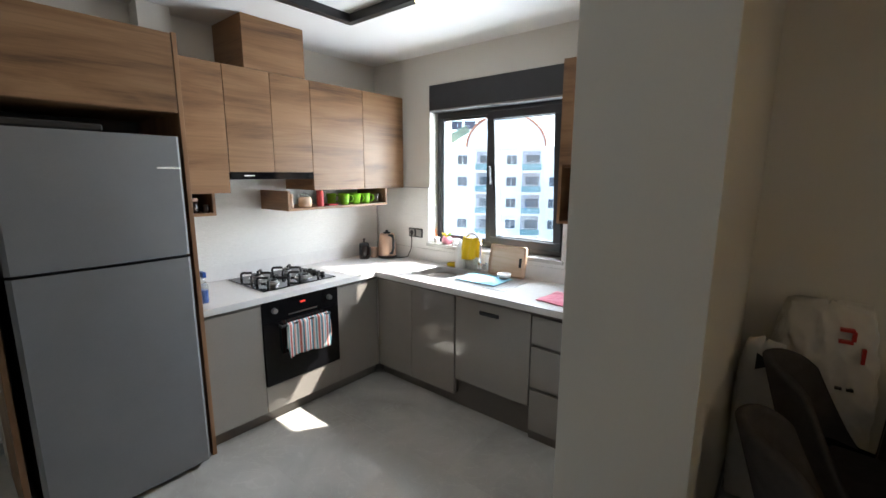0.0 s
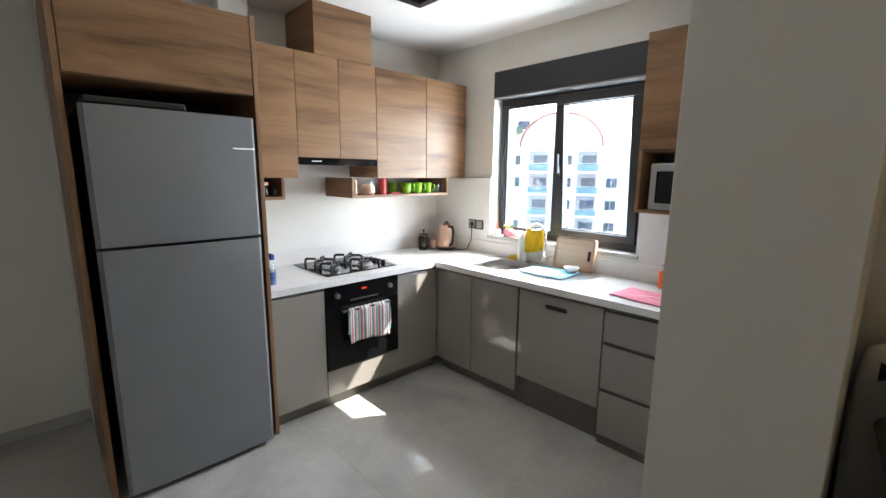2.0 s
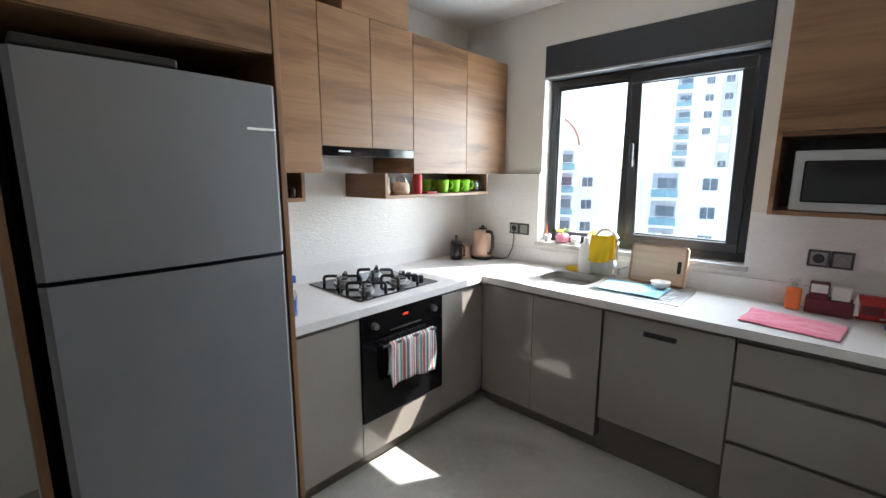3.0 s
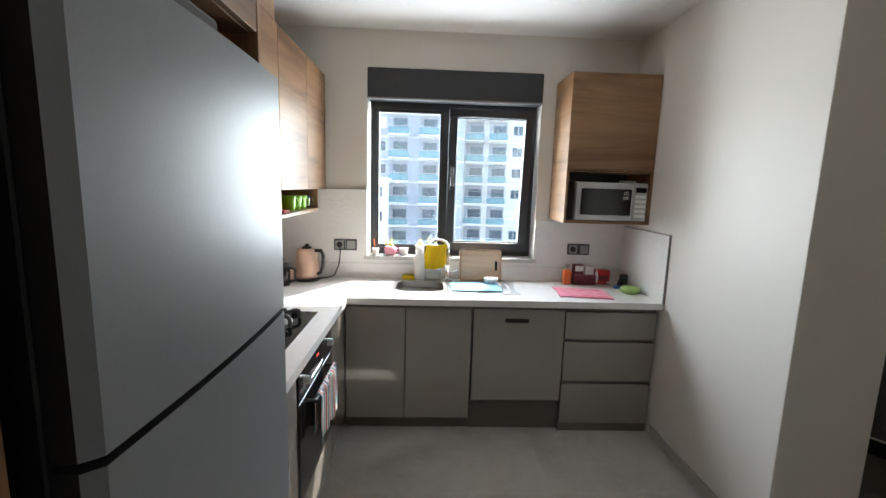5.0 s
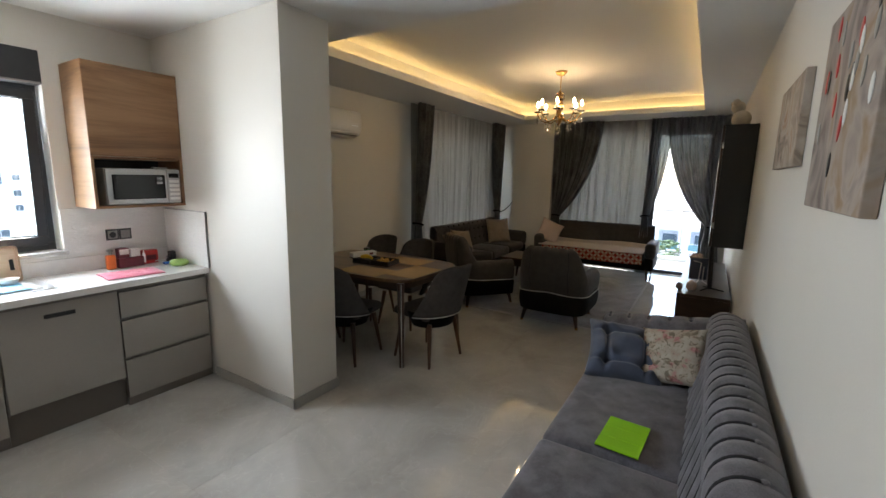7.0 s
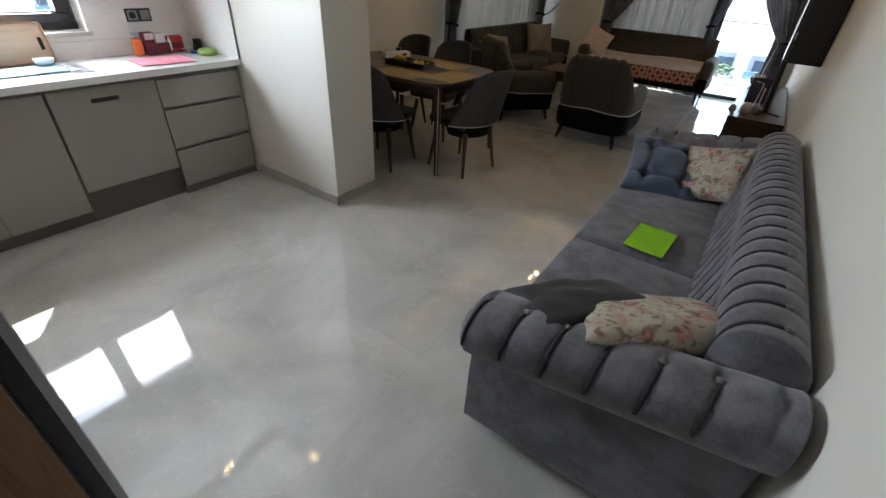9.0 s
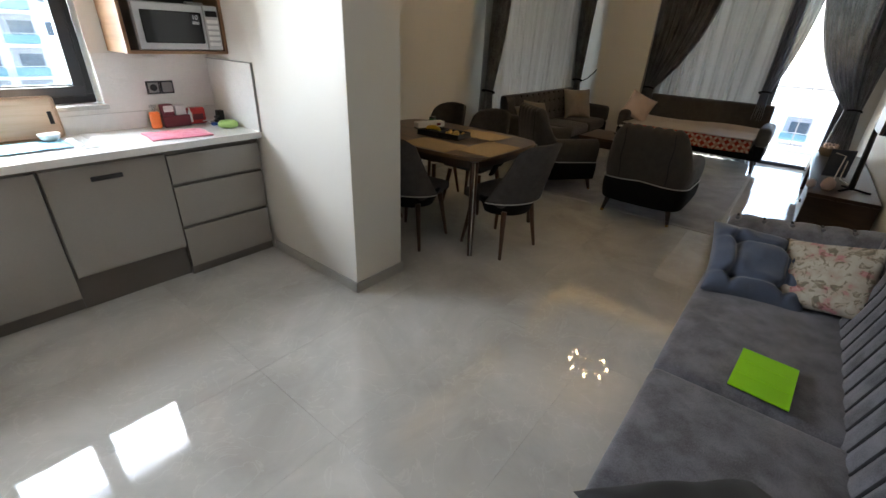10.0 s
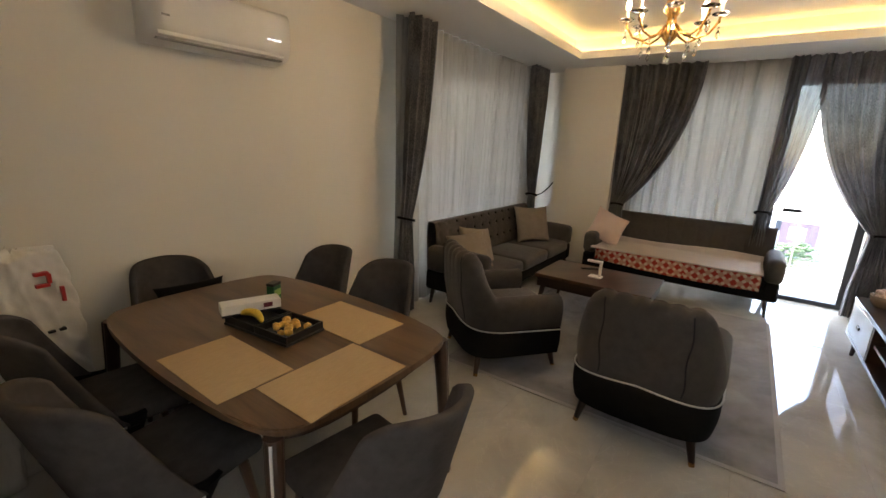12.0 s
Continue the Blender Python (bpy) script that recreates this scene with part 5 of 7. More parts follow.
cushion("cream floral cushion lying over the sofa arm", "floral", pose(-0.73, -2.23, 0.645, 0, 22, 34), 0.36, 0.54, 0.13, 3.0)
cushion("dark grey velvet cushion beside the sofa arm", "velvet_dark", pose(-0.75, -2.02, 0.615, 0, 20, 44), 0.36, 0.46, 0.12, 5.0)
M["tablet_green"] = plain("bright_green_cover", (0.26, 0.62, 0.005), 0.45, 0.04)
tb = thing("tablet", "tablet in a bright lime green folding cover on the sofa seat", "tablet", pose(0.19, -2.075, 0.4335, 0, 0, -4))
for i in range(3):
    part("cover_panel", box(-0.138 + 0.092 * i, -0.138 + 0.092 * i + 0.0905, -0.092, 0.092, 0.004, 0.012, 0.002), "tablet_green", tb)
part("device", box(-0.137, 0.137, -0.091, 0.091, 0.0, 0.004), "black", tb)


# ---------------------------------------------------------------- dining table
def slab(outline, z0, z1, bevel):
    bm = bmesh.new()
    f = bm.faces.new([bm.verts.new((x, y, z0)) for x, y in outline])
    made = bmesh.ops.extrude_face_region(bm, geom=[f])
    for v in [g for g in made["geom"] if isinstance(g, bmesh.types.BMVert)]:
        v.co.z = z1
    bmesh.ops.bevel(bm, geom=[e for e in bm.edges if abs(e.verts[0].co.z - e.verts[1].co.z) < 1e-6], offset=bevel, segments=2, affect="EDGES")
    return bm


def barrel(hx, hy, bow_x, bow_y, r, n=10):
    """A rectangle with bowed sides and rounded corners."""
    pts = []
    for i in range(4 * n * 3):
        a = 2 * math.pi * i / (4 * n * 3)
        c, s = math.cos(a), math.sin(a)
        k = 1 / (abs(c) ** r + abs(s) ** r) ** (1 / r)
        x, y = k * c, k * s
        pts.append((hx * x * (1 + bow_x * (1 - y * y)), hy * y * (1 + bow_y * (1 - x * x))))
    return pts


TZ = 0.752
TCX, TCY = 1.405, 0.48
tbl = thing("dining_table", "dark walnut dining table with bowed sides and metal-edged legs", "dining table", pose(TCX, TCY, 0))
part("tabletop", slab(barrel(0.455, 0.71, 0.12, 0.04, 10), TZ - 0.028, TZ, 0.006), "walnut", tbl)
part("apron", slab(barrel(0.40, 0.64, 0.1, 0.05, 9), TZ - 0.10, TZ - 0.028, 0.003), "leg", tbl)
for sx in (-1, 1):
    for sy in (-1, 1):
        lg = part("leg", rod((sx * 0.47, sy * 0.70, 0), (sx * 0.43, sy * 0.655, TZ - 0.028), 0.02, 0.032, 16), "leg", tbl)
        part("metal_inlay", rod((sx * 0.488, sy * 0.716, 0), (sx * 0.457, sy * 0.68, TZ - 0.03), 0.005, 0.006, 8), "chrome", lg, "thin bright metal strip")


def placemat(x, y, w, h):
    return solid("placemat", box(x - w / 2, x + w / 2, y - h / 2, y + h / 2, TZ + 0.001, TZ + 0.004, 0.001), "straw", "straw-coloured woven placemat on the dining table", "placemat", "placemats")


placemat(1.075, 0.29, 0.29, 0.45)
placemat(1.285, -0.095, 0.45, 0.30)
placemat(1.665, 0.25, 0.29, 0.45)
tr = thing("serving_tray", "black plastic two-bowl tray on the dining table", "tray", pose(1.39, 0.45, TZ + 0.001, 0, 0, -84))
part("base", box(-0.21, 0.21, -0.11, 0.11, 0, 0.012, 0.005), "black", tr)
for x in (-0.105, 0.105):
    bm = bmesh.new()
    for a in ((x - 0.1, x + 0.1, -0.105, -0.095), (x - 0.1, x + 0.1, 0.095, 0.105), (x - 0.1, x - 0.09, -0.095, 0.095), (x + 0.09, x + 0.1, -0.095, 0.095)):
        box(*a, 0.012, 0.045, 0.003, bm=bm)
    part("bowl_rim", bm, "black", tr)
bn = [(-0.14 + 0.17 * i / 12, 0.03 * math.sin(math.pi * i / 12) - 0.04, 0.055 + 0.012 * math.sin(math.pi * i / 12)) for i in range(13)]
M["banana"] = plain("banana_skin", (0.72, 0.48, 0.04), 0.5, 0.2, scale=20)
solid("banana", tube(bn, lambda s: 0.006 + 0.013 * math.sin(math.pi * min(1, max(0, s))) ** 0.6, 8), "banana", "ripe yellow banana on the black tray", "banana", smooth=True, m=pose(1.36, 0.47, TZ + 0.0, 0, 0, -84))
bm = bmesh.new()
for i in range(22):
    bmesh.ops.create_icosphere(bm, subdivisions=1, radius=0.013 + 0.008 * random.random(), matrix=pose(0.105 + 0.13 * (random.random() - 0.5), 0.13 * (random.random() - 0.5), 0.025 + 0.015 * random.random()))
M["fruit"] = plain("mixed_fruit", (0.6, 0.36, 0.08), 0.5, 0.6, scale=60)
tagged(solid("dried_fruit", bm, "fruit", "small pieces of dried fruit in the tray bowl", "fruit", smooth=True, m=pose(1.39, 0.45, TZ + 0.003, 0, 0, -84)), kind="stuff")
bx = thing("wipes_box", "white paper carton lying on the tray", "carton", pose(1.37, 0.60, TZ + 0.058, 0, 0, -20))
part("carton", box(-0.13, 0.13, -0.04, 0.04, 0, 0.045, 0.004), "paper", bx)
part("printed_oval", box(0.05, 0.09, -0.0415, -0.0402, 0.012, 0.034, 0.0004), "maroon", bx)
part("dark_edge", box(-0.128, 0.128, -0.038, 0.038, -0.012, 0.0, 0.003), "black", bx)
M["label_green"] = plain("green_print", (0.01, 0.10, 0.03), 0.4)
gb = thing("green_jar", "small dark green tea tin on the dining table", "tin", pose(1.59, 0.75, TZ + 0.001, 0, 0, 20))
part("tin", box(-0.032, 0.032, -0.022, 0.022, 0, 0.085, 0.004), "label_green", gb)
part("lid", box(-0.033, 0.033, -0.023, 0.023, 0.085, 0.10, 0.003), "black", gb)
part("label", box(-0.026, 0.026, -0.0235, -0.0222, 0.03, 0.065), "lime_dull", gb)


# ---------------------------------------------------------------- dining chairs
def dining_chair(label, m, group="dining chairs"):
    c = thing("dining_chair", label, "chair", m, group)
    part("seat", padded(-0.225, 0.225, -0.17, 0.235, 0.40, 0.475, 0.03, 0.015, 6), "fabric_chair", c, smooth=True)

    def tub(u, v):
        a = math.pi * (1.08 - 1.16 * u) + math.pi
        r = 0.255 + 0.0 * v
        x = 0.245 * math.cos(a) * (0.78 + 0.26 * v)
        y = -0.03 + 0.235 * math.sin(a) * (0.74 + 0.26 * v)
        return Vector((x, y, 0.34 + 0.13 * v + 0.05 * v * max(0, -math.sin(a))))
    thick(part("seat_shell", sheet(tub, 36, 8), "fabric_base", c, "black lower shell", smooth=True), 0.02, 0)

    def back(u, v):
        a = -1 + 2 * u
        top = 0.895 - 0.06 * abs(a) ** 6 - 0.02 * a * a
        side = 0.435 + 0.015 * (1 - a * a)
        z = side + (top - side) * v
        h = (z - 0.45) / 0.42
        half = 0.245 - 0.035 * max(0, h)
        th = a * (1.55 - 0.50 * v ** 0.7)
        x = half * math.sin(th) / math.sin(1.25)
        y = -0.265 + 0.235 * (1 - math.cos(th)) - 0.125 * max(0, h) + 0.02 * v * a * a
        return Vector((x, y, z))
    thick(part("backrest", sheet(back, 30, 16), "fabric_chair", c, "slate grey fabric backrest", smooth=True), 0.03, 0)
    pts = [back(i / 30, 0.0) * 1.0 for i in range(31)]
    part("piping", tube([(p.x * 1.05, p.y - 0.014, p.z) for p in pts], 0.005, 6), "piping", c, "pale piping")
    legs(c, ((-0.165, -0.15), (0.165, -0.15), (-0.165, 0.17), (0.165, 0.17)), 0.37, 0.022, 0.012, 0.07, "walnut_v")
    return c


ch = dining_chair("slate grey upholstered dining chair at the table end", pose(1.275, -0.27, 0, 0, 0, -8))
for x, y, r in ((0.88, 0.35, -82), (0.92, 0.93, -95), (1.89, 0.45, 92), (1.89, 0.99, 90), (1.35, 1.13, 180)):
    k = copy_thing(ch, pose(x, y, 0, 0, 0, r))
    k["label"] = "slate grey upholstered dining chair along the table side" if x != 1.35 else "slate grey upholstered dining chair by the wall, with a jacket"
solid("jacket", pillow(0.40, 0.16, 0.09, 9.0), "fabric_base", "dark jacket folded over the chair back", "jacket", smooth=True, m=pose(1.42, 1.30, 0.69, 72, 3, 4))

M["bagfoil"] = surface("white_carrier_bag", (0.55, 0.53, 0.49), (0.66, 0.64, 0.6), 6, 0.4, bump=1.0, fine=16)


def bag(w, d, h, seed, n=34):
    """A full plastic bag, slumped, creased and loosely gathered at the top."""
    def f(u, v):
        a = 2 * math.pi * u
        c, s = math.cos(a), math.sin(a)
        k = 1 / (abs(c) ** 4.5 + abs(s) ** 4.5) ** (1 / 4.5)
        grow = 0.90 + 0.12 * math.sin(math.pi * min(1, v * 1.15)) - 0.16 * max(0.0, v - 0.86) / 0.14
        q = Vector((c * 1.6 + seed, s * 1.6, v * h * 6))
        ridge = 1 - 2 * abs(noise.noise(q * 1.7 + Vector((0, 0, 3 * c))))
        cr = 1 + 0.10 * noise.noise(q * 0.7) + 0.10 * ridge + 0.045 * noise.noise(q * 4.0)
        z = h * v + 0.10 * h * max(0.0, v - 0.7) * noise.noise(Vector((c * 2.2, s * 2.2, seed)))
        if v > 0.985:
            grow *= 0.15
        return Vector((w / 2 * k * c * grow * cr, d / 2 * k * s * grow * cr, z))
    bm = sheet(f, n * 2, n)
    bmesh.ops.remove_doubles(bm, verts=bm.verts, dist=1e-4)
    return bm


bg = thing("carrier_bag", "tall full white plastic bag with red print by the wall", "bag", pose(0.73, 1.41, 0.0, 0, 0, 3))
part("bag", bag(0.37, 0.20, 1.07, 2.0, 90), "bagfoil", bg, smooth=True)
for i, (x, z, w, h) in enumerate(((0.06, 0.96, 0.05, 0.015), (0.085, 0.935, 0.015, 0.045), (0.06, 0.905, 0.05, 0.015), (0.125, 0.85, 0.014, 0.07), (0.06, 0.68, 0.025, 0.012), (0.10, 0.68, 0.025, 0.012))):
    part("print_mark", box(x - w / 2, x + w / 2, -0.115, -0.07, z - h / 2, z + h / 2, 0.001), "red" if i < 4 else "black", bg, "red printed mark" if i < 4 else "dark printed mark")
bg2 = thing("small_bag", "white carrier bag with a dark print beside the taller bag", "bag", pose(0.515, 1.265, 0.0, 0, 0, 4))
part("bag", bag(0.19, 0.09, 0.86, 5.0, 40), "bagfoil", bg2, smooth=True)
part("print_mark", lathe([(0.05, 0), (0.05, 0.003), (0.003, 0.004)], 3), "black", bg2).matrix_local = pose(-0.01, -0.062, 0.76, 90, 0, 0)


# ---------------------------------------------------------------- armchairs
def armchair(label, m):
    """A tub armchair: upholstered shell on a black base with pale piping; faces +y."""
    c = thing("armchair", label, "armchair", m, "armchairs")
    W, D = 0.375, 0.35

    def plan(s, k=1.0):
        """The U of arms and back; s from 0 at one arm's front to 1 at the other's."""
        a = math.pi * (1.0 + s)
        e = 4.0
        cx, cy = math.cos(a), math.sin(a)
        r = 1 / (abs(cx) ** e + abs(cy) ** e) ** (1 / e)
        y = r * cy * D * 0.95
        if s < 0.1:
            y += (0.1 - s) / 0.1 * 0.34
        if s > 0.9:
            y += (s - 0.9) / 0.1 * 0.34
        return Vector((r * cx * W * k, y))

    def height(s):
        b = max(0.0, min(1.0, (0.37 - abs(s - 0.5)) / 0.17))
        b = b * b * (3 - 2 * b)
        return 0.59 + 0.28 * b + 0.02 * abs(math.sin(s * math.pi * 14)) ** 0.6 * b

    def ring(z0f, z1f, t, nv):
        """A shell of thickness t between two heights along the U, top rounded."""
        def f(u, v):
            p = plan(u)
            q = plan(min(1, u + 0.01)) - plan(max(0, u - 0.01))
            nrm = Vector((-q.y, q.x)).normalized()
            z0, z1 = z0f(u), z1f(u)
            h = z1 - z0
            lean = 0.06 * max(0, (z1 - 0.6) / 0.3)
            if v < 0.4:
                w, off = v / 0.4, 0.0
                z = z0 + (h - t / 2) * w
            elif v < 0.6:
                a = (v - 0.4) / 0.2 * math.pi
                z, off = z1 - t / 2 + t / 2 * math.sin(a), t / 2 - t / 2 * math.cos(a)
            else:
                w, off = 1 - (v - 0.6) / 0.4, t
                z = z0 + (h - t / 2) * w
            bulge = 0.018 * math.sin(math.pi * min(1, max(0, (z - z0) / h)))
            o = p + nrm * (off - bulge * (1 if off < t / 2 else 0))
            rise = max(0, (z - 0.36)) / 0.5
            return Vector((o.x, o.y - lean * rise * (1 if abs(u - 0.5) < 0.4 else 0.5), z))
        return f

    part("backrest", sheet(ring(lambda s: 0.33 + 0.05 * (1 - abs(2 * s - 1)), height, 0.12, 0), 90, 26), "fabric", c, "charcoal fabric back and arms in one sweep", smooth=True)
    part("base_shell", sheet(ring(lambda s: 0.155, lambda s: 0.40 + 0.0 * s, 0.10, 0), 90, 16), "fabric_base", c, "black lower shell", smooth=True)
    part("base", box(-0.33, 0.33, -0.28, 0.36, 0.15, 0.33, 0.03), "fabric_base", c)
    part("seat_cushion", padded(-0.245, 0.245, -0.22, 0.40, 0.31, 0.45, 0.045, 0.025, 6), "fabric", c, smooth=True)
    pts = []
    for i in range(61):
        s = i / 60
        p = plan(s)
        q = plan(min(1, s + 0.01)) - plan(max(0, s - 0.01))
        nrm = Vector((-q.y, q.x)).normalized()
        z = 0.345 + 0.05 * (1 - abs(2 * s - 1))
        pts.append((p.x - nrm.x * 0.017, p.y - nrm.y * 0.017 - 0.004, z))
    part("piping", tube(pts, 0.005, 6), "piping", c, "pale piping between upper and lower shell")
    for i in range(1, 8):
        s = 0.5 + (i - 4) * 0.036
        seam = []
        for j in range(8):
            z = 0.50 + 0.34 * j / 7
            q = ring(lambda k: 0.33, height, 0.12, 0)(s, 0.985 - 0.36 * j / 7)
            seam.append((q.x, q.y + 0.002, q.z))
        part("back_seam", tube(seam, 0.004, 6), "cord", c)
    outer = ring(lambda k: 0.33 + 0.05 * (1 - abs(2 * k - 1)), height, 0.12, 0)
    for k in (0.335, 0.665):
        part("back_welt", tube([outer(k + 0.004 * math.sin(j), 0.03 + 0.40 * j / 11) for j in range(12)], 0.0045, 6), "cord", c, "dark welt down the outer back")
    for x, y in ((-0.28, -0.24), (0.28, -0.24), (-0.27, 0.33), (0.27, 0.33)):
        s = Vector((x, y)).normalized() * 0.045
        lg = part("leg", rod((x + s.x, y + s.y, 0.0), (x, y, 0.16), 0.014, 0.028, 14), "leg", c)
        part("ferrule", rod((x + s.x, y + s.y, 0.0), (x + s.x * 0.85, y + s.y * 0.85, 0.022), 0.0155, 0.0165, 12), "brass", lg, "small brass tip")
    return c


ac1 = armchair("charcoal fabric tub armchair with pale piping, back to the dining table", pose(2.98, -0.915, 0, 0, 0, -90))
copy_thing(ac1, pose(3.15, 0.22, 0, 0, 0, -128))["label"] = "charcoal fabric tub armchair with pale piping, turned to the coffee table"


# ---------------------------------------------------------------- long settees
def settee(label, m, L, tufted=False):
    """A three-seat settee with thin padded arms; faces +y, centred."""
    s = thing("settee", label, "sofa", m)
    h = L / 2
    part("base", box(-h + 0.06, h - 0.06, -0.36, 0.34, 0.17, 0.30, 0.02), "fabric_base", s)
    n = 3 if tufted else 1
    w = (L - 0.34) / n
    for i in range(n):
        part("seat_cushion", padded(-h + 0.17 + i * w + 0.003, -h + 0.17 + (i + 1) * w - 0.003, -0.22, 0.37, 0.29, 0.43, 0.045, 0.02, 7), "fabric", s, smooth=True)

    def bk(u, v):
        x = -h + 0.10 + (L - 0.20) * u
        prof = [(-0.20, 0.36), (-0.235, 0.5), (-0.265, 0.66), (-0.285, 0.78), (-0.31, 0.835), (-0.35, 0.845), (-0.385, 0.82), (-0.39, 0.7), (-0.38, 0.4), (-0.36, 0.18)]
        p = on_profile(prof, v)
        d = 0.0
        if tufted and v < 0.45:
            a, b = x / 0.17, (v - 0.02) / 0.12
            d = -0.014 * (math.exp(-(((a - round(a)) / 0.16) ** 2 + ((b - round(b)) / 0.18) ** 2)))
        elif not tufted and v < 0.5:
            a = x / 0.16
            d = -0.008 * math.exp(-(((a - round(a)) / 0.07) ** 2))
        return Vector((x, p.x - d * -1.0, p.y))
    part("backrest", sheet(bk, 150, 44), "fabric", s, smooth=True)
    if tufted:
        for i in range(int(-h / 0.17) + 2, int(h / 0.17) - 1):
            for v in (0.14, 0.26, 0.38):
                bm = bmesh.new()
                p = bk((i * 0.17 + h - 0.10) / (L - 0.20), v)
                bmesh.ops.create_uvsphere(bm, u_segments=8, v_segments=6, radius=0.013, matrix=Matrix.Translation(p + Vector((0, 0.006, 0))))
                part("button", bm, "fabric_base", s, smooth=True)
    for sx in (-1, 1):
        x0, x1 = (-h, -h + 0.16) if sx < 0 else (h - 0.16, h)
        part("armrest", padded(x0, x1, -0.33, 0.36, 0.36, 0.615, 0.06, 0.01, 5), "fabric", s, smooth=True)
        part("arm_base", box(x0 + 0.015, x1 - 0.015, -0.33, 0.35, 0.17, 0.37, 0.03, 3), "fabric_base", s, "black lower arm panel", smooth=False)
    for x in (-h + 0.11, h - 0.11):
        for y in (-0.29, 0.31):
            part("leg", rod((x + 0.02 * (1 if x > 0 else -1), y + (0.02 if y > 0 else -0.02), 0), (x, y, 0.18), 0.013, 0.026, 12), "leg", s)
    return s


settee("charcoal button-tufted settee under the living room window", pose(4.78, 0.95, 0, 0, 0, 180), 2.36, True)
settee("charcoal channelled settee with a cream throw by the balcony", pose(5.98, -0.66, 0, 0, 0, 90), 2.02)
cushion("taupe square cushion at the settee end", "taupe_cushion", pose(5.40, 0.95, 0.65, 68, 0, -38), 0.47, 0.47, 0.13, 4.0, "taupe cushions")
cushion("taupe square cushion tipped on the settee", "taupe_cushion", pose(4.04, 0.95, 0.60, 60, 8, -20), 0.40, 0.40, 0.13, 6.0, "taupe cushions")
cushion("taupe square cushion tipped on the settee", "taupe_cushion", pose(3.82, 0.90, 0.59, 56, -8, -36), 0.40, 0.40, 0.12, 7.0, "taupe cushions")
cushion("blush pink square cushion leaning on the settee arm", "blush", pose(5.90, 0.14, 0.66, 62, 24, -70), 0.42, 0.42, 0.12, 8.0)


def throw_top(u, v):
    y = -1.50 + 1.72 * u
    up = max(0.0, v - 0.72) / 0.28
    x = 5.54 + 0.60 * min(1.0, v / 0.72) + 0.045 * up
    n = 0.006 * noise.noise(Vector((x * 5, y * 5, 1)))
    return Vector((x - 0.02 * (1 - v) * math.sin(9 * u), y, 0.458 + n + (0.07 + 0.015 * math.sin(7 * u)) * up))


thick(solid("cream_throw", sheet(throw_top, 50, 20), "throw", "cream throw spread over the settee seat", "throw", smooth=True), 0.012, 0)


def valance(u, v):
    y = -1.49 + 1.66 * u
    d = 0.15 + 0.05 * math.sin(2.3 * u + 0.4) - 0.04 * u
    return Vector((5.59 - 0.006 * v + 0.008 * math.sin(u * 34) * v, y, 0.445 - d * v))


thick(solid("checked_blanket", sheet(valance, 90, 10), "check", "red and white checked blanket hanging from the settee seat", "blanket", smooth=True), 0.006, 0)

# ---------------------------------------------------------------- coffee table, rug
rug = thing("rug", "mottled grey short-pile rug with a pale border", "rug")
bm = sheet(lambda u, v: Vector((2.83 + 2.62 * u, -1.60 + 2.05 * v, 0.0105 + 0.0015 * noise.noise(Vector((u * 20, v * 20, 3))))), 60, 46)
part("rug_top", bm, "rug", rug, smooth=True)
part("border", box(2.80, 5.48, -1.63, 0.48, 0.0008, 0.0085, 0.003), "rug_edge", rug)
ct = thing("coffee_table", "low dark walnut coffee table with a shelf", "coffee table", pose(4.44, -0.20, 0.012))
part("tabletop", box(-0.33, 0.33, -0.52, 0.52, 0.385, 0.415, 0.004), "walnut_v", ct)
part("drawer_box", box(-0.31, 0.31, -0.50, 0.50, 0.29, 0.385, 0.003), "unit_dark", ct)
legs(ct, ((-0.27, -0.45), (0.27, -0.45), (-0.27, 0.45), (0.27, 0.45)), 0.29, 0.026, 0.014, 0.05)
ph = thing("phone_stand", "white plastic phone stand on the coffee table", "stand", pose(4.38, -0.18, 0.4285))
part("foot", box(-0.05, 0.05, -0.06, 0.06, 0, 0.012, 0.004), "white", ph)
part("upright", box(-0.01, 0.01, -0.05, -0.025, 0.012, 0.15, 0.004), "white", ph)
part("ledge", box(-0.03, 0.03, -0.05, 0.09, 0.145, 0.16, 0.005), "white", ph)
solid("remote_control", box(-0.022, 0.022, -0.085, 0.085, 0, 0.016, 0.006), "black", "black remote control on the coffee table", "remote control", m=pose(4.62, -0.05, 0.4275, 0, 0, 35))

# ---------------------------------------------------------------- television unit and hanging cabinet
tv = thing("tv_unit", "low dark wood television unit with pale drawer fronts", "television unit", pose(4.09, -2.345, 0))
part("carcass_top", box(-1.09, 1.09, -0.235, 0.225, 0.47, 0.50, 0.003), "unit_dark", tv)
part("carcass_bottom", box(-1.09, 1.09, -0.235, 0.225, 0.17, 0.195, 0.003), "unit_dark", tv)
for x in (-1.09, -0.36, 0.345, 1.065):
    part("carcass_side", box(x, x + 0.025, -0.235, 0.22, 0.195, 0.47), "unit_dark", tv)
part("back_panel", box(-1.07, 1.07, -0.235, -0.225, 0.195, 0.47), "black", tv)
for x0, x1 in ((-1.06, -0.365), (0.375, 1.06)):
    d = part("drawer_front", box(x0, x1, 0.205, 0.225, 0.20, 0.465, 0.003), "unit_white", tv, "pale grey drawer front")
    part("knob", box((x0 + x1) / 2 - 0.035, (x0 + x1) / 2 + 0.035, 0.225, 0.237, 0.32, 0.345, 0.003), "black", d)
part("shelf", box(-0.335, 0.345, -0.225, 0.2, 0.32, 0.34), "unit_dark", tv)
legs(tv, ((-0.98, -0.17), (0.98, -0.17), (-0.98, 0.16), (0.98, 0.16)), 0.17, 0.026, 0.014, 0.03)
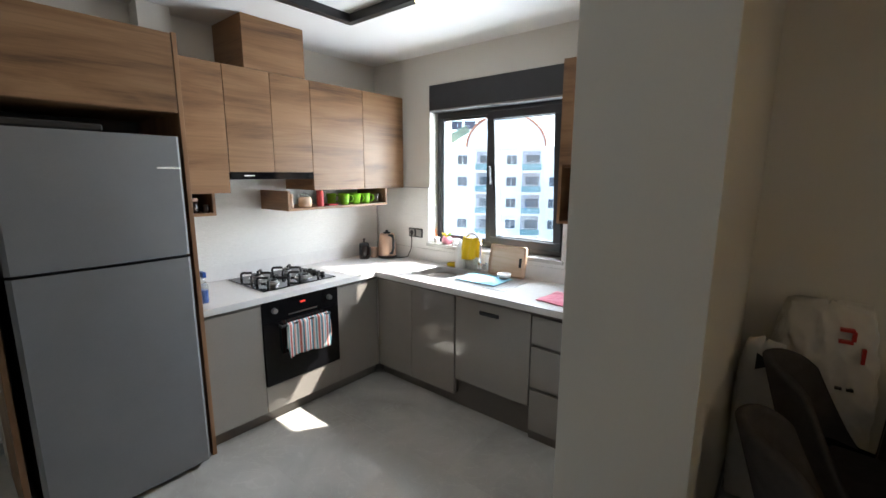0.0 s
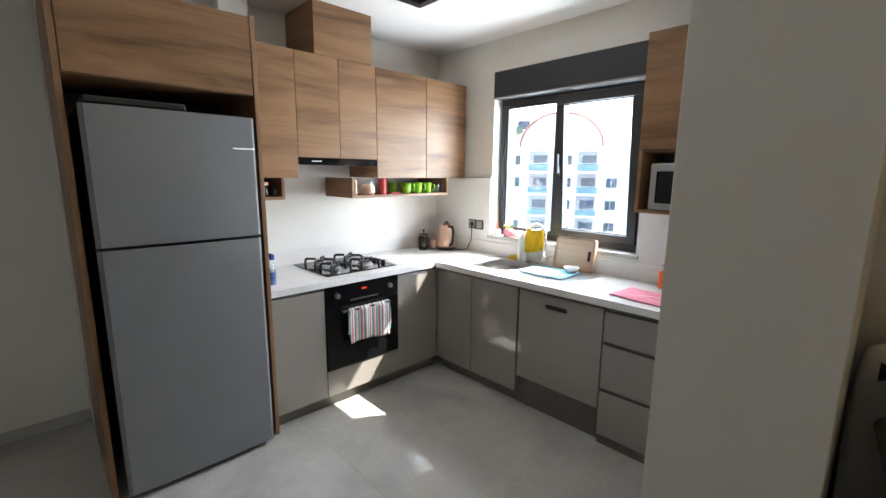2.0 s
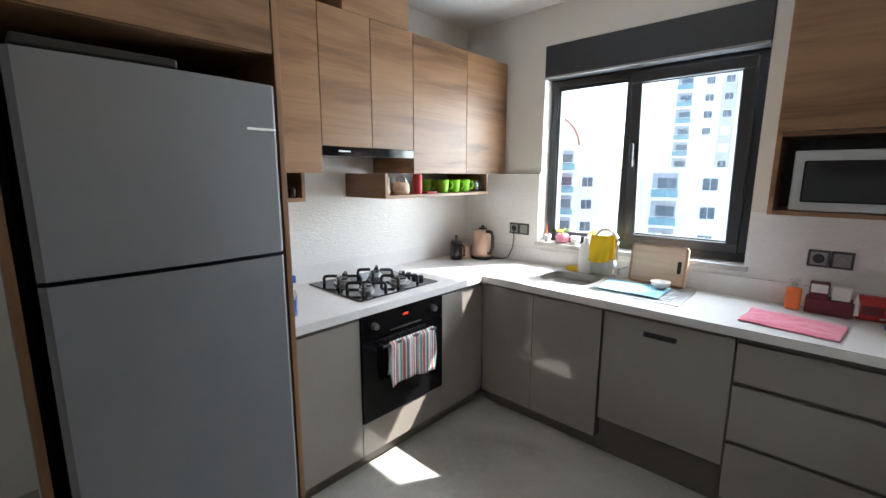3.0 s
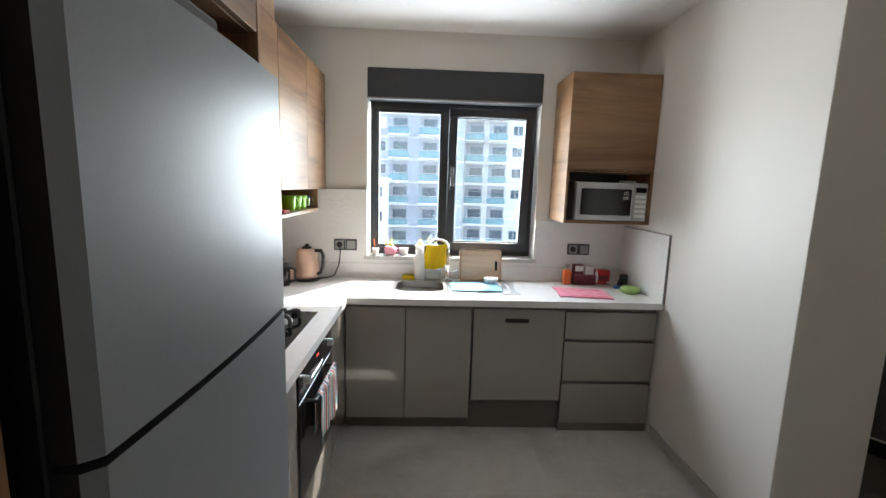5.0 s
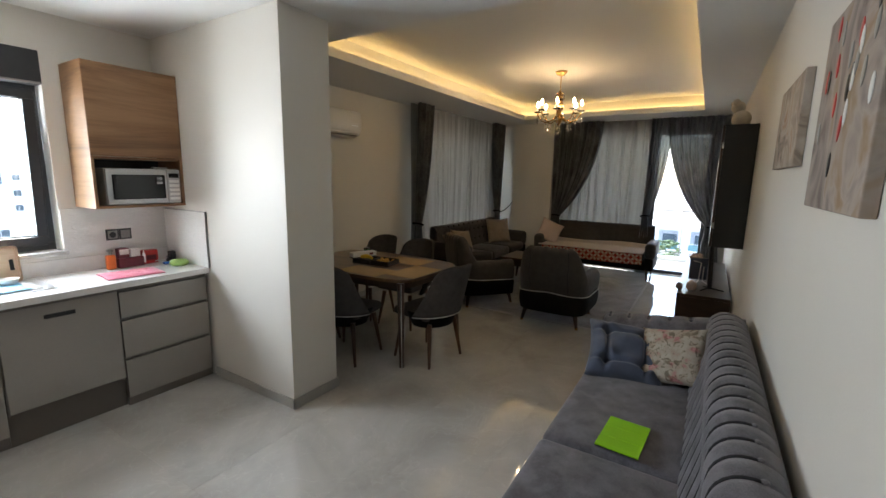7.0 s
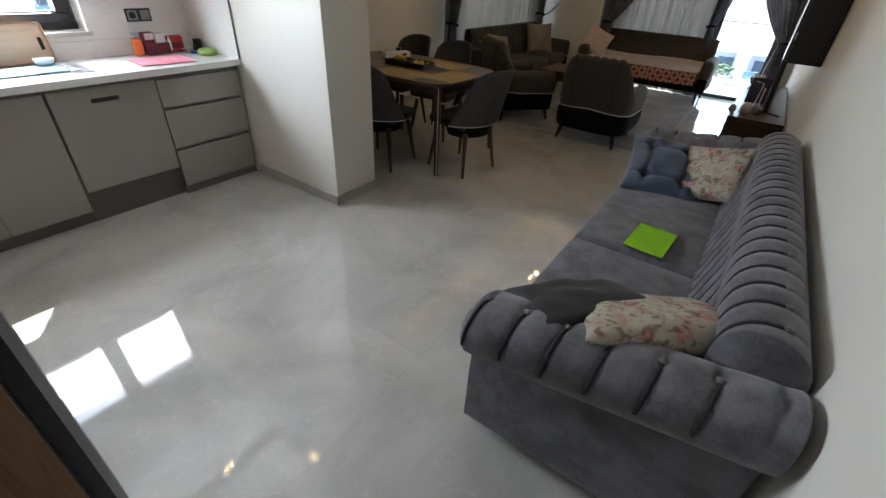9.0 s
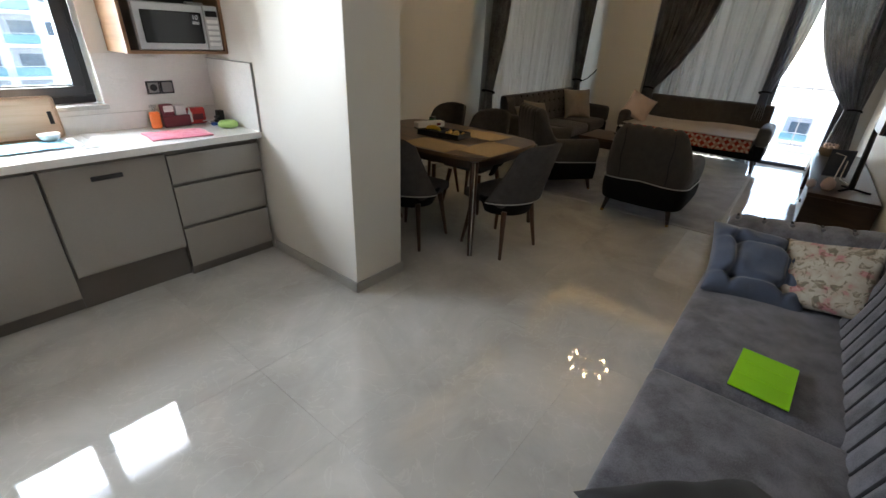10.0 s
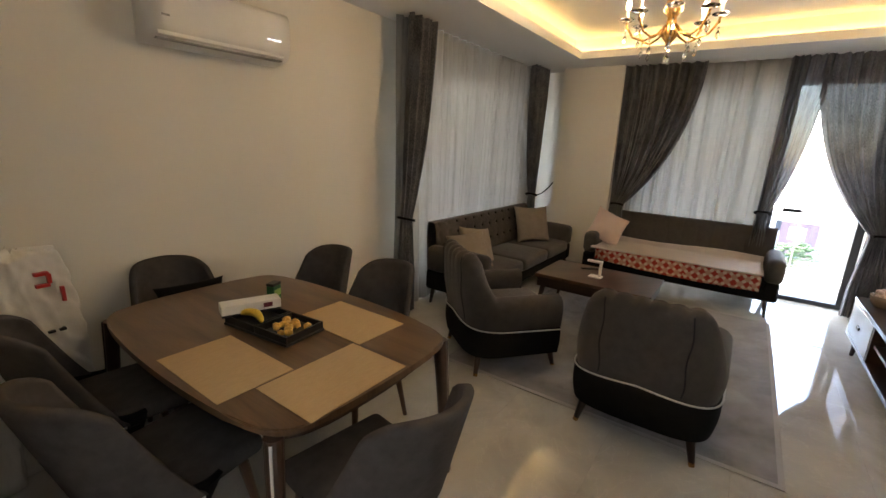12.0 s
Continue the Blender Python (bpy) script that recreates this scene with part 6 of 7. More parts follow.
hc = thing("hanging_cabinet", "tall black hanging wall cabinet beside the television unit", "cabinet")
part("body", box(2.72, 3.10, -2.598, -2.36, 1.03, 2.10, 0.002), "black", hc)
part("door", box(2.722, 3.098, -2.359, -2.34, 1.032, 2.098, 0.002), "unit_dark", hc)
for z in (1.2, 1.9):
    part("hinge", box(2.715, 2.72, -2.362, -2.350, z, z + 0.05, 0.001), "chrome", hc)
M["plush"] = plain("cream_plush", (0.6, 0.54, 0.46), 0.95, 0.1, fine=90, bump=0.8)
bm = bmesh.new()
for r, p in ((0.075, (0, 0, 0.06)), (0.055, (0.02, 0.03, 0.16)), (0.03, (0.06, 0.06, 0.2)), (0.03, (-0.03, 0.05, 0.2)), (0.045, (0.09, 0.02, 0.04))):
    bmesh.ops.create_icosphere(bm, subdivisions=3, radius=r, matrix=pose(*p))
solid("plush_ornament", bm, "plush", "cream plush ornament on top of the black cabinet", "ornament", smooth=True, m=pose(2.90, -2.47, 2.101))
st = thing("display_stand", "black pole stand on the television unit", "stand", pose(3.34, -2.40, 0.50))
part("pole", rod((0, 0, 0.01), (0.02, 0.02, 0.55), 0.022, 0.018), "black", st)
for a in range(3):
    c, s = math.cos(a * 2.1 + 0.4), math.sin(a * 2.1 + 0.4)
    part("foot", rod((0, 0, 0.02), (c * 0.13, s * 0.13, 0.004), 0.008), "black", st)
tv2 = thing("small_easel", "white wire easel with a blue book on the television unit", "easel", pose(3.62, -2.30, 0.5005, 0, 0, 20))
part("wire", tube([(-0.1, 0.08, 0.004), (0.02, 0.0, 0.02), (0.04, -0.02, 0.22), (0.05, 0.06, 0.24)], 0.006, 8), "white", tv2)
part("wire", tube([(-0.1, -0.06, 0.004), (0.02, -0.04, 0.02), (0.04, -0.05, 0.18)], 0.006, 8), "white", tv2)
part("book", box(0.045, 0.06, -0.09, 0.09, 0.03, 0.27, 0.002), "velvet_blue", tv2)
for x, y, k in ((3.22, -2.24, 1.0), (3.20, -2.13, 0.7)):
    solid("ornament", lathe([(0.03 * k, 0.0), (0.05 * k, 0.03 * k), (0.045 * k, 0.07 * k), (0.02 * k, 0.10 * k), (0.003, 0.105 * k)], 18), "blush", "small rosy ceramic ornament on the television unit", "ornament", "ceramic ornaments", smooth=True, m=pose(x, y, 0.5005))
bsk = thing("basket", "small woven basket on the television unit", "basket", pose(4.95, -2.25, 0.5005))
part("bowl", lathe([(0.06, 0.0), (0.085, 0.03), (0.095, 0.09), (0.088, 0.09), (0.07, 0.02), (0.004, 0.015)], 22), "taupe_cushion", bsk, smooth=True)
bm = bmesh.new()
for i in range(16):
    bmesh.ops.create_icosphere(bm, subdivisions=1, radius=0.024, matrix=pose(0.05 * math.cos(i * 2.4), 0.05 * math.sin(i * 2.4), 0.075 + 0.02 * (i % 3)))
part("contents", bm, "blush", bsk, smooth=True)


# ---------------------------------------------------------------- pictures
def canvas(label, x0, x1, z0, z1, seed, dark):
    m, t, p = tree("canvas_print")
    c = coords(t, (1, 1, 1), True)
    n = node(t, "ShaderNodeTexNoise", Scale=4.0 + seed, Detail=5.0, Distortion=2.0)
    t.links.new(c, n.inputs["Vector"])
    stops = [(0.3, (0.06, 0.045, 0.035)), (0.45, (0.30, 0.24, 0.19)), (0.6, (0.42, 0.36, 0.3)), (0.75, (0.3, 0.14, 0.06))] if dark else [(0.3, (0.13, 0.10, 0.09)), (0.42, (0.24, 0.20, 0.18)), (0.55, (0.36, 0.30, 0.26)), (0.7, (0.27, 0.18, 0.10))]
    t.links.new(ramp(t, n.outputs[0], stops), p.inputs["Base Color"])
    p.inputs["Roughness"].default_value = 0.7
    o = thing("canvas_picture", label, "picture")
    part("canvas", box(x0, x1, YT + 0.001, YT + 0.032, z0, z1, 0.003), m, o)
    return o


canvas("framed brown abstract canvas on the sofa wall", 0.44, 1.09, 1.68, 2.06, 1.0, True)
pc = canvas("grey-brown canvas with red and pale petals on the sofa wall", -0.56, 0.06, 1.54, 2.10, 0.0, False)
for i in range(22):
    x, z = -0.5 + 0.5 * random.random(), 1.66 + 0.4 * random.random()
    bm = bmesh.new()
    bmesh.ops.create_uvsphere(bm, u_segments=10, v_segments=6, radius=1.0, matrix=Matrix.Translation((x, YT + 0.033, z)) @ Matrix.Rotation(0.3 * (random.random() - 0.5), 4, "Y") @ Matrix.Diagonal((0.017, 0.002, 0.035, 1)))
    part("painted_drop", bm, ("red", "grey", "paper", "black")[i % 4], pc, smooth=True)

# ---------------------------------------------------------------- air conditioner
ac = thing("air_conditioner", "white wall-mounted air conditioner high on the wall", "air conditioner", pose(1.78, YW, 2.21))


def ac_face(u, v):
    prof = [(0.0, 0.15), (-0.10, 0.15), (-0.17, 0.145), (-0.20, 0.11), (-0.208, 0.02), (-0.20, -0.07), (-0.175, -0.115), (-0.13, -0.14), (-0.05, -0.15), (0.0, -0.15)]
    p = on_profile(prof, v)
    return Vector((-0.40 + 0.80 * u, p.x - 0.001, p.y))


bm = sheet(ac_face, 4, 36)
for side in (-0.40, 0.40):
    bm.verts.ensure_lookup_table()
    bm.faces.new(sorted([v for v in bm.verts if abs(v.co.x - side) < 1e-5], key=lambda q: q.index))
part("casing", bm, "white", ac, smooth=True)
part("outlet_flap", box(-0.37, 0.36, -0.19, -0.172, -0.118, -0.095, 0.004), "white", ac)
part("air_slot", box(-0.37, 0.36, -0.172, -0.128, -0.138, -0.128, 0.003), "grey", ac)
part("badge", box(-0.35, -0.31, -0.2085, -0.2055, -0.03, -0.02, 0.001), "grey", ac)
M["acled"] = glow("display_led", (0.9, 0.95, 1.0), 0.12)
for i in range(3):
    part("indicator", box(0.24 + 0.035 * i, 0.262 + 0.035 * i, -0.2095, -0.206, -0.028, -0.02, 0.001), "acled", ac)

# ---------------------------------------------------------------- chandelier
CHX, CHY, CHZ = 3.46, -0.66, CZ + 0.24
cl = thing("chandelier", "brass and crystal chandelier with lit candle bulbs", "chandelier", pose(CHX, CHY, CHZ))
part("canopy", lathe([(0.07, -0.001), (0.065, -0.02), (0.04, -0.045), (0.012, -0.055), (0.003, -0.056)], 24), "brass", cl, smooth=True)
part("chain", rod((0, 0, -0.05), (0, 0, -0.22), 0.007, 0.007, 8), "brass", cl)
part("column", lathe([(0.012, -0.22), (0.03, -0.25), (0.018, -0.29), (0.04, -0.36), (0.055, -0.42), (0.025, -0.46), (0.035, -0.52), (0.05, -0.56), (0.02, -0.6), (0.004, -0.63)][::-1], 20), "brass", cl, smooth=True)
part("crystal_column", lathe([(0.02, -0.345), (0.055, -0.32), (0.06, -0.27), (0.035, -0.24), (0.01, -0.23)], 10), "crystal", cl)


def drop(bm, p, r, h):
    bmesh.ops.create_icosphere(bm, subdivisions=1, radius=1.0, matrix=Matrix.Translation(p) @ Matrix.Diagonal((r, r, h, 1)))
    return bm


for i in range(8):
    a = 2 * math.pi * i / 8 + 0.2
    c, s = math.cos(a), math.sin(a)
    pts = [(c * r, s * r, z) for r, z in ((0.03, -0.50), (0.08, -0.56), (0.15, -0.585), (0.21, -0.56), (0.25, -0.50), (0.255, -0.47))]
    ar = part("arm", tube(pts, 0.007, 8), "brass", cl, smooth=True)
    part("drip_pan", lathe([(0.012, -0.475), (0.045, -0.462), (0.048, -0.455), (0.01, -0.462)], 14, at=(c * 0.255, s * 0.255, 0)), "crystal", ar)
    part("candle", rod((c * 0.255, s * 0.255, -0.465), (c * 0.255, s * 0.255, -0.40), 0.012), "white", ar)
    part("bulb", lathe([(0.008, -0.40), (0.014, -0.38), (0.012, -0.36), (0.003, -0.335)], 12, at=(c * 0.255, s * 0.255, 0)), "bulb", ar, "lit candle bulb", smooth=True)
    for k in range(3):
        part("crystal_drop", drop(bmesh.new(), (c * 0.255, s * 0.255, -0.50 - 0.035 * k), 0.007 if k < 2 else 0.014, 0.012 if k < 2 else 0.026), "crystal", ar)
        part("crystal_drop", drop(bmesh.new(), (c * 0.15, s * 0.15, -0.605 - 0.03 * k), 0.007 if k < 2 else 0.013, 0.012 if k < 2 else 0.024), "crystal", ar)
part("crystal_drop", drop(bmesh.new(), (0, 0, -0.70), 0.022, 0.03), "crystal", cl)
part("crystal_drop", drop(bmesh.new(), (0, 0, -0.655), 0.01, 0.015), "crystal", cl)


# ---------------------------------------------------------------- curtains
def drape(name, label, axis, a0, a1, tie, gather, out, material, top=CZ - 0.003, z_tie=0.92, folds=9, amp=0.085, n=260, cat="curtain", group="", flare=1.7):
    """A curtain hung from a0 to a1 and, where tied, drawn to a gathered bunch at tie."""
    def f(u, v):
        z = top * (1 - v) + 0.015 * v
        if gather:
            if z > z_tie:
                s = (top - z) / (top - z_tie)
                e = s ** 1.9 * (1 - 0.12 * math.sin(math.pi * s))
                lo, hi = a0 + (tie - gather / 2 - a0) * e, a1 + (tie + gather / 2 - a1) * e
                if abs(a0 - tie) < abs(a1 - tie):
                    lo = a0 + (tie - gather / 2 - a0) * s
                else:
                    hi = a1 + (tie + gather / 2 - a1) * s
                k = 1 - 0.55 * e
            else:
                s = (z_tie - z) / z_tie
                w = gather * (1 + (flare - 1) * min(1, s * 1.6))
                lo, hi, k = tie - w / 2, tie + w / 2, 0.45 + 0.3 * s
        else:
            lo, hi, k = a0, a1, 1.0 - 0.1 * math.sin(3 * v)
        ph = 2 * math.pi * folds * (u + 0.010 * math.sin(3.1 * v + 9 * u) + 0.035 * math.sin(5.3 * u + 1.3) + 0.014 * math.sin(17.0 * u + 0.7))
        crest = 1 - 2 * abs(math.sin(ph / 2)) ** 0.8
        d = amp * k * (0.62 * crest + 0.26 * math.sin(1.7 * ph + 1 + 2 * v) + 0.16 * noise.noise(Vector((u * folds * 1.6, v * 3.0, amp * 90))))
        p = lo + (hi - lo) * u
        return Vector((p, out + d, z)) if axis == "x" else Vector((out + d, p, z))
    ob = solid(name, sheet(f, n, 48), material, label, cat, group, smooth=True)
    return thick(ob, 0.003, 0)


YC, XC = 1.285, XF - 0.14
drape("curtain", "dark grey crushed curtain tied back beside the living room window", "x", 3.26, 3.62, 3.30, 0.14, YC, "curtain", folds=5, group="dark grey curtains")
drape("curtain", "dark grey crushed curtain tied back in the living room corner", "x", 5.72, 6.16, 6.05, 0.13, YC, "curtain", folds=6, group="dark grey curtains", z_tie=0.95)
drape("sheer_curtain", "white sheer curtain drawn over the living room window", "x", 3.25, 6.12, 0, 0, YC + 0.10, "sheer", folds=24, amp=0.034, n=420, group="white sheer curtains")
drape("curtain", "dark grey crushed curtain tied back beside the pillar", "y", -0.62, 0.30, 0.16, 0.16, XC - 0.02, "curtain", folds=9, z_tie=0.92, group="dark grey curtains")
drape("sheer_curtain", "white sheer curtain drawn over the balcony window", "y", -1.42, 0.1, 0, 0, XC + 0.08, "sheer", folds=13, amp=0.034, n=300, group="white sheer curtains")
# same fabric as its neighbours, coloured pale to look lit from behind
drape("curtain", "pale grey voile curtain swept aside at the balcony door", "y", -1.70, -1.36, -1.40, 0.10, XC, "voile", folds=6, z_tie=1.0, group="dark grey curtains")
drape("curtain", "dark grey crushed curtain tied back at the balcony door", "y", -2.57, -1.62, -2.38, 0.17, XC - 0.01, "curtain", folds=9, z_tie=0.88, group="dark grey curtains")
for x, y, z in ((3.30, YC, 0.92), (6.05, YC, 0.95), (XC - 0.02, 0.16, 0.92), (XC, -1.40, 1.0), (XC - 0.01, -2.40, 0.88)):
    pts = [(x + 0.075 * math.cos(a), y + 0.075 * math.sin(a), z - 0.02 * math.cos(a)) for a in (2 * math.pi * i / 20 for i in range(21))]
    solid("tieback", tube(pts, 0.012, 8), "fabric_base", "dark grey cord tieback round a curtain", "tieback", "curtain tiebacks", smooth=True)
solid("tieback_rope", tube([(6.09, 1.23, 0.94), (6.12, 1.15, 0.98), (6.15, 1.06, 1.08), (6.17, 1.025, 1.14)], 0.008, 8), "fabric_base", "dark tieback rope hooked on the pillar", "tieback", smooth=True)

# ---------------------------------------------------------------- outside
GZ = -13.0
M["render_white"] = surface("white_render", (0.80, 0.79, 0.77), (0.86, 0.85, 0.83), 0.6, 0.8, bump=0.1)
M["render_grey"] = surface("blue_grey_render", (0.40, 0.41, 0.46), (0.46, 0.47, 0.52), 0.5, 0.8, bump=0.1)
M["render_cream"] = surface("cream_render", (0.66, 0.63, 0.58), (0.72, 0.69, 0.64), 0.6, 0.8, bump=0.1)
M["render_purple"] = surface("mauve_render", (0.24, 0.15, 0.17), (0.28, 0.18, 0.2), 0.5, 0.8, bump=0.1)
M["stone_clad"] = surface("grey_stone_cladding", (0.30, 0.30, 0.33), (0.42, 0.42, 0.45), 3.0, 0.8, bump=0.4, fine=14)
M["roof_red"] = surface("red_roof_edge", (0.34, 0.11, 0.06), (0.44, 0.16, 0.09), 3, 0.7)
M["roof_green"] = surface("green_roof_sheet", (0.10, 0.20, 0.15), (0.14, 0.25, 0.19), 3, 0.6)
M["pane_far"] = surface("distant_window_glass", (0.05, 0.07, 0.09), (0.09, 0.12, 0.15), 0.4, 0.08, bump=0)
M["rail_teal"] = surface("teal_balcony_glass", (0.12, 0.27, 0.30), (0.20, 0.36, 0.39), 0.6, 0.1, bump=0)
M["earth"] = surface("town_ground", (0.16, 0.16, 0.15), (0.26, 0.25, 0.23), 0.05, 0.9, bump=0.1, fine=2)
M["solar"] = surface("solar_collector", (0.015, 0.02, 0.035), (0.03, 0.04, 0.06), 5, 0.15, bump=0)
M["tree_leaf"] = surface("tree_leaves", (0.03, 0.06, 0.015), (0.08, 0.13, 0.04), 1.5, 0.7, bump=0.3)
M["bark"] = surface("bark", (0.08, 0.06, 0.045), (0.13, 0.10, 0.08), 5, 0.9)
M["pale_frame"] = surface("white_window_frame", (0.74, 0.74, 0.73), (0.8, 0.8, 0.79), 2, 0.4, bump=0)
solid("ground", box(-900, 900, -900, 900, GZ - 1, GZ), "earth", "grey town ground far below", kind="structure")

win_frame = mesh("window_frame", box(-0.75, 0.75, -0.06, 0.02, -0.7, 0.7, 0.01), "pale_frame")
win_pane = mesh("pane", box(-0.32, 0.32, -0.08, -0.055, -0.62, 0.62), "pane_far")
shut = mesh("blind", box(-0.68, 0.68, -0.085, -0.055, -0.64, 0.64), "pale_frame")
bal_slab = mesh("slab", box(-1.35, 1.35, -1.3, 0, -0.22, 0), "render_white")
bal_glass = mesh("balcony_glass", box(-1.31, 1.31, -1.28, -1.25, 0.08, 0.85), "rail_teal")
bal_rail = mesh("balcony_rail", box(-1.35, 1.35, -1.31, -1.23, 0.95, 1.0, 0.01), "pale_frame")
bal_door = mesh("balcony_door", box(-0.9, 0.9, -0.05, 0.02, 0.0, 2.1), "pane_far")
bal_niche = mesh("balcony_wall", box(-1.25, 1.25, -0.02, 0.01, 0.0, 2.75), "stone_clad")


def shared(name, data, parent, m):
    ob = new(name, data)
    ob.parent, ob.matrix_local = parent, m
    return ob


def apartment(label, m, w, d, floors, wall, columns, storey=3.0, accent=None, blinds=0.2):
    """A block of flats that faces its own -y; columns is a row of (offset, 'w' window, 'b' balcony or 'p' accent panel)."""
    b = thing("apartment_building", label, "building", m)
    h = floors * storey
    part("wall", box(-w / 2, w / 2, 0, d, 0, h), wall, b)
    part("roof", box(-w / 2 - 0.3, w / 2 + 0.3, -0.3, d + 0.3, h, h + 0.35), "render_white", b)
    for x, kind in columns:
        if kind == "p":
            part("accent_panel", box(x - 1.2, x + 1.2, -0.12, 0, 0, h), accent or "render_grey", b)
    rnd = random.Random(int(w * 10) + floors)
    for f in range(floors):
        z = f * storey
        part("string_course", box(-w / 2 - 0.02, w / 2 + 0.02, -0.06, 0, z + storey - 0.22, z + storey - 0.06), "render_white", b)
        for x, kind in columns:
            if kind in "wp":
                off = -0.12 if kind == "p" else 0
                fr_ = shared("window", win_frame, b, pose(x, off, z + 1.6))
                if rnd.random() < blinds:
                    shared("blind", shut, fr_, pose(0, 0, 0))
                else:
                    shared("pane", win_pane, fr_, pose(-0.35, 0, 0))
                    shared("pane", win_pane, fr_, pose(0.35, 0, 0))
            elif kind == "b":
                sl = shared("balcony", bal_slab, b, pose(x, 0, z + 0.15))
                shared("balcony_wall", bal_niche, sl, pose(0, 0, 0))
                shared("balcony_glass", bal_glass, sl, pose(0, 0, 0))
                shared("balcony_rail", bal_rail, sl, pose(0, 0, 0))
                shared("balcony_door", bal_door, sl, pose(0.2, -0.03, 0))
    return b


# white block with an arched gable and solar collectors
b1 = apartment("white apartment block with an arched red-edged gable", pose(-32.2, 50.6, GZ, 0, 0, 32), 21, 10, 6, "render_white", [(-7.6, "w"), (-5.0, "w"), (-1.8, "b"), (1.9, "w"), (4.6, "b"), (7.8, "w")], accent="stone_clad")
arch = [(5.3 * math.cos(a), 4.3 * math.sin(a)) for a in (math.pi * i / 24 for i in range(25))]
bm = bmesh.new()
f = bm.faces.new([bm.verts.new((x + 1.0, -0.5, 18.3 + z)) for x, z in arch])
made = bmesh.ops.extrude_face_region(bm, geom=[f])
for v in [g for g in made["geom"] if isinstance(g, bmesh.types.BMVert)]:
    v.co.y = 9.0
part("arched_gable", bm, "render_white", b1)
part("gable_edge", tube([(x * 1.02 + 1.0, -0.7, 18.35 + z * 1.03) for x, z in arch], 0.16, 8), "roof_red", b1)
roof = part("roof_sheet", box(0, 5.6, 0, 9.2, 0, 0.16), "roof_green", b1)
roof.matrix_local = pose(-9.4, -0.3, 18.4, 0, -30, 0)
for i in range(5):
    s_ = part("solar_collector", box(-0.9, 0.9, -0.05, 0.05, 0, 1.7), "solar", b1)
    s_.matrix_local = pose(-6.6 + 2.1 * i, 6.0, 21.4, -40, 0, 0)
    part("collector_tank", rod((-0.8, 1.25, 1.45), (0.8, 1.25, 1.45), 0.24, 0.24, 12), "pale_frame", s_)
# low white wing, tall towers
apartment("low white apartment wing with balconies", pose(-12.5, 50, GZ, 0, 0, 16), 13, 10, 5, "render_white", [(-5, "w"), (-2, "b"), (2.2, "w"), (5, "w")])
apartment("tall white residential tower with balconies", pose(-19.0, 92, GZ, 0, 0, 14), 14, 14, 15, "render_white", [(-5, "b"), (-1, "w"), (2, "p"), (5.2, "b")])
apartment("tall blue-grey tower with white balconies", pose(-2.9, 57, GZ, 0, 0, 3), 12.6, 12, 14, "render_grey", [(-4.9, "w"), (-2.5, "b"), (1.5, "b"), (4.7, "w")], blinds=0.3)
apartment("white residential tower with teal balconies", pose(8.0, 61, GZ, 0, 0, -8), 9.6, 12, 13, "render_cream", [(-2.7, "b"), (0.6, "b"), (3.4, "w")])
for x, y, w, fl, rz in ((22, 120, 16, 5, -10), (36, 135, 18, 6, -16), (14, 170, 20, 7, -5), (50, 150, 18, 5, -20)):
    apartment("distant low apartment block", pose(x, y, GZ - 4, 0, 0, rz), w, 12, fl, "render_white", [(-5, "w"), (0, "b"), (5, "w")])
# seen over the balcony
apartment("white apartment block across from the balcony", pose(66, 0.5, GZ - 1, 0, 0, -92), 15, 10, 3, "render_white", [(-5.5, "b"), (-1.5, "b"), (2.5, "b"), (6, "w")])
apartment("mauve apartment block across from the balcony", pose(60, -9.5, GZ - 1, 0, 0, -94), 9, 10, 3, "render_purple", [(-3, "w"), (0, "w"), (3, "w")])
apartment("white apartment block with balconies across the street", pose(70, -24, GZ - 1, 0, 0, -104), 17, 10, 4, "render_white", [(-6, "b"), (-2, "w"), (2, "b"), (6, "w")])


def tree_thing(x, y, h, seed):
    r = random.Random(seed)
    t = thing("tree", "leafy green street tree below the flats", "tree", pose(x, y, GZ), "street trees")
    part("trunk", tube([(0.1 * math.sin(i), 0.1 * math.cos(i * 2), h * 0.55 * i / 6) for i in range(7)], lambda s: 0.2 - 0.1 * s, 8), "bark", t)
    for k in range(4):
        a = k * 1.7 + seed
        part("limb", tube([(0, 0, h * 0.4), (0.6 * math.cos(a), 0.6 * math.sin(a), h * 0.6), (1.2 * math.cos(a), 1.2 * math.sin(a), h * 0.75)], 0.06, 6), "bark", t)
    bm = bmesh.new()
    for i in range(260):
        a, u, q = r.random() * 6.28, r.random(), r.random() ** 0.5
        p = (h * 0.38 * q * math.cos(a) * (1.1 - 0.5 * u), h * 0.38 * q * math.sin(a) * (1.1 - 0.5 * u), h * (0.42 + 0.58 * u))
        bmesh.ops.create_icosphere(bm, subdivisions=0, radius=0.16 + 0.22 * r.random(), matrix=Matrix.Translation(p) @ Matrix.Diagonal((1, 1, 0.5, 1)))
    part("crown", bm, "tree_leaf", t)
    return t


for i, (x, y, h) in enumerate(((12, 38, 8), (17, 42, 9), (15, 55, 8), (52, 2, 8), (50, -6, 7), (54, -14, 8))):
    tree_thing(x, y, h, i + 1)

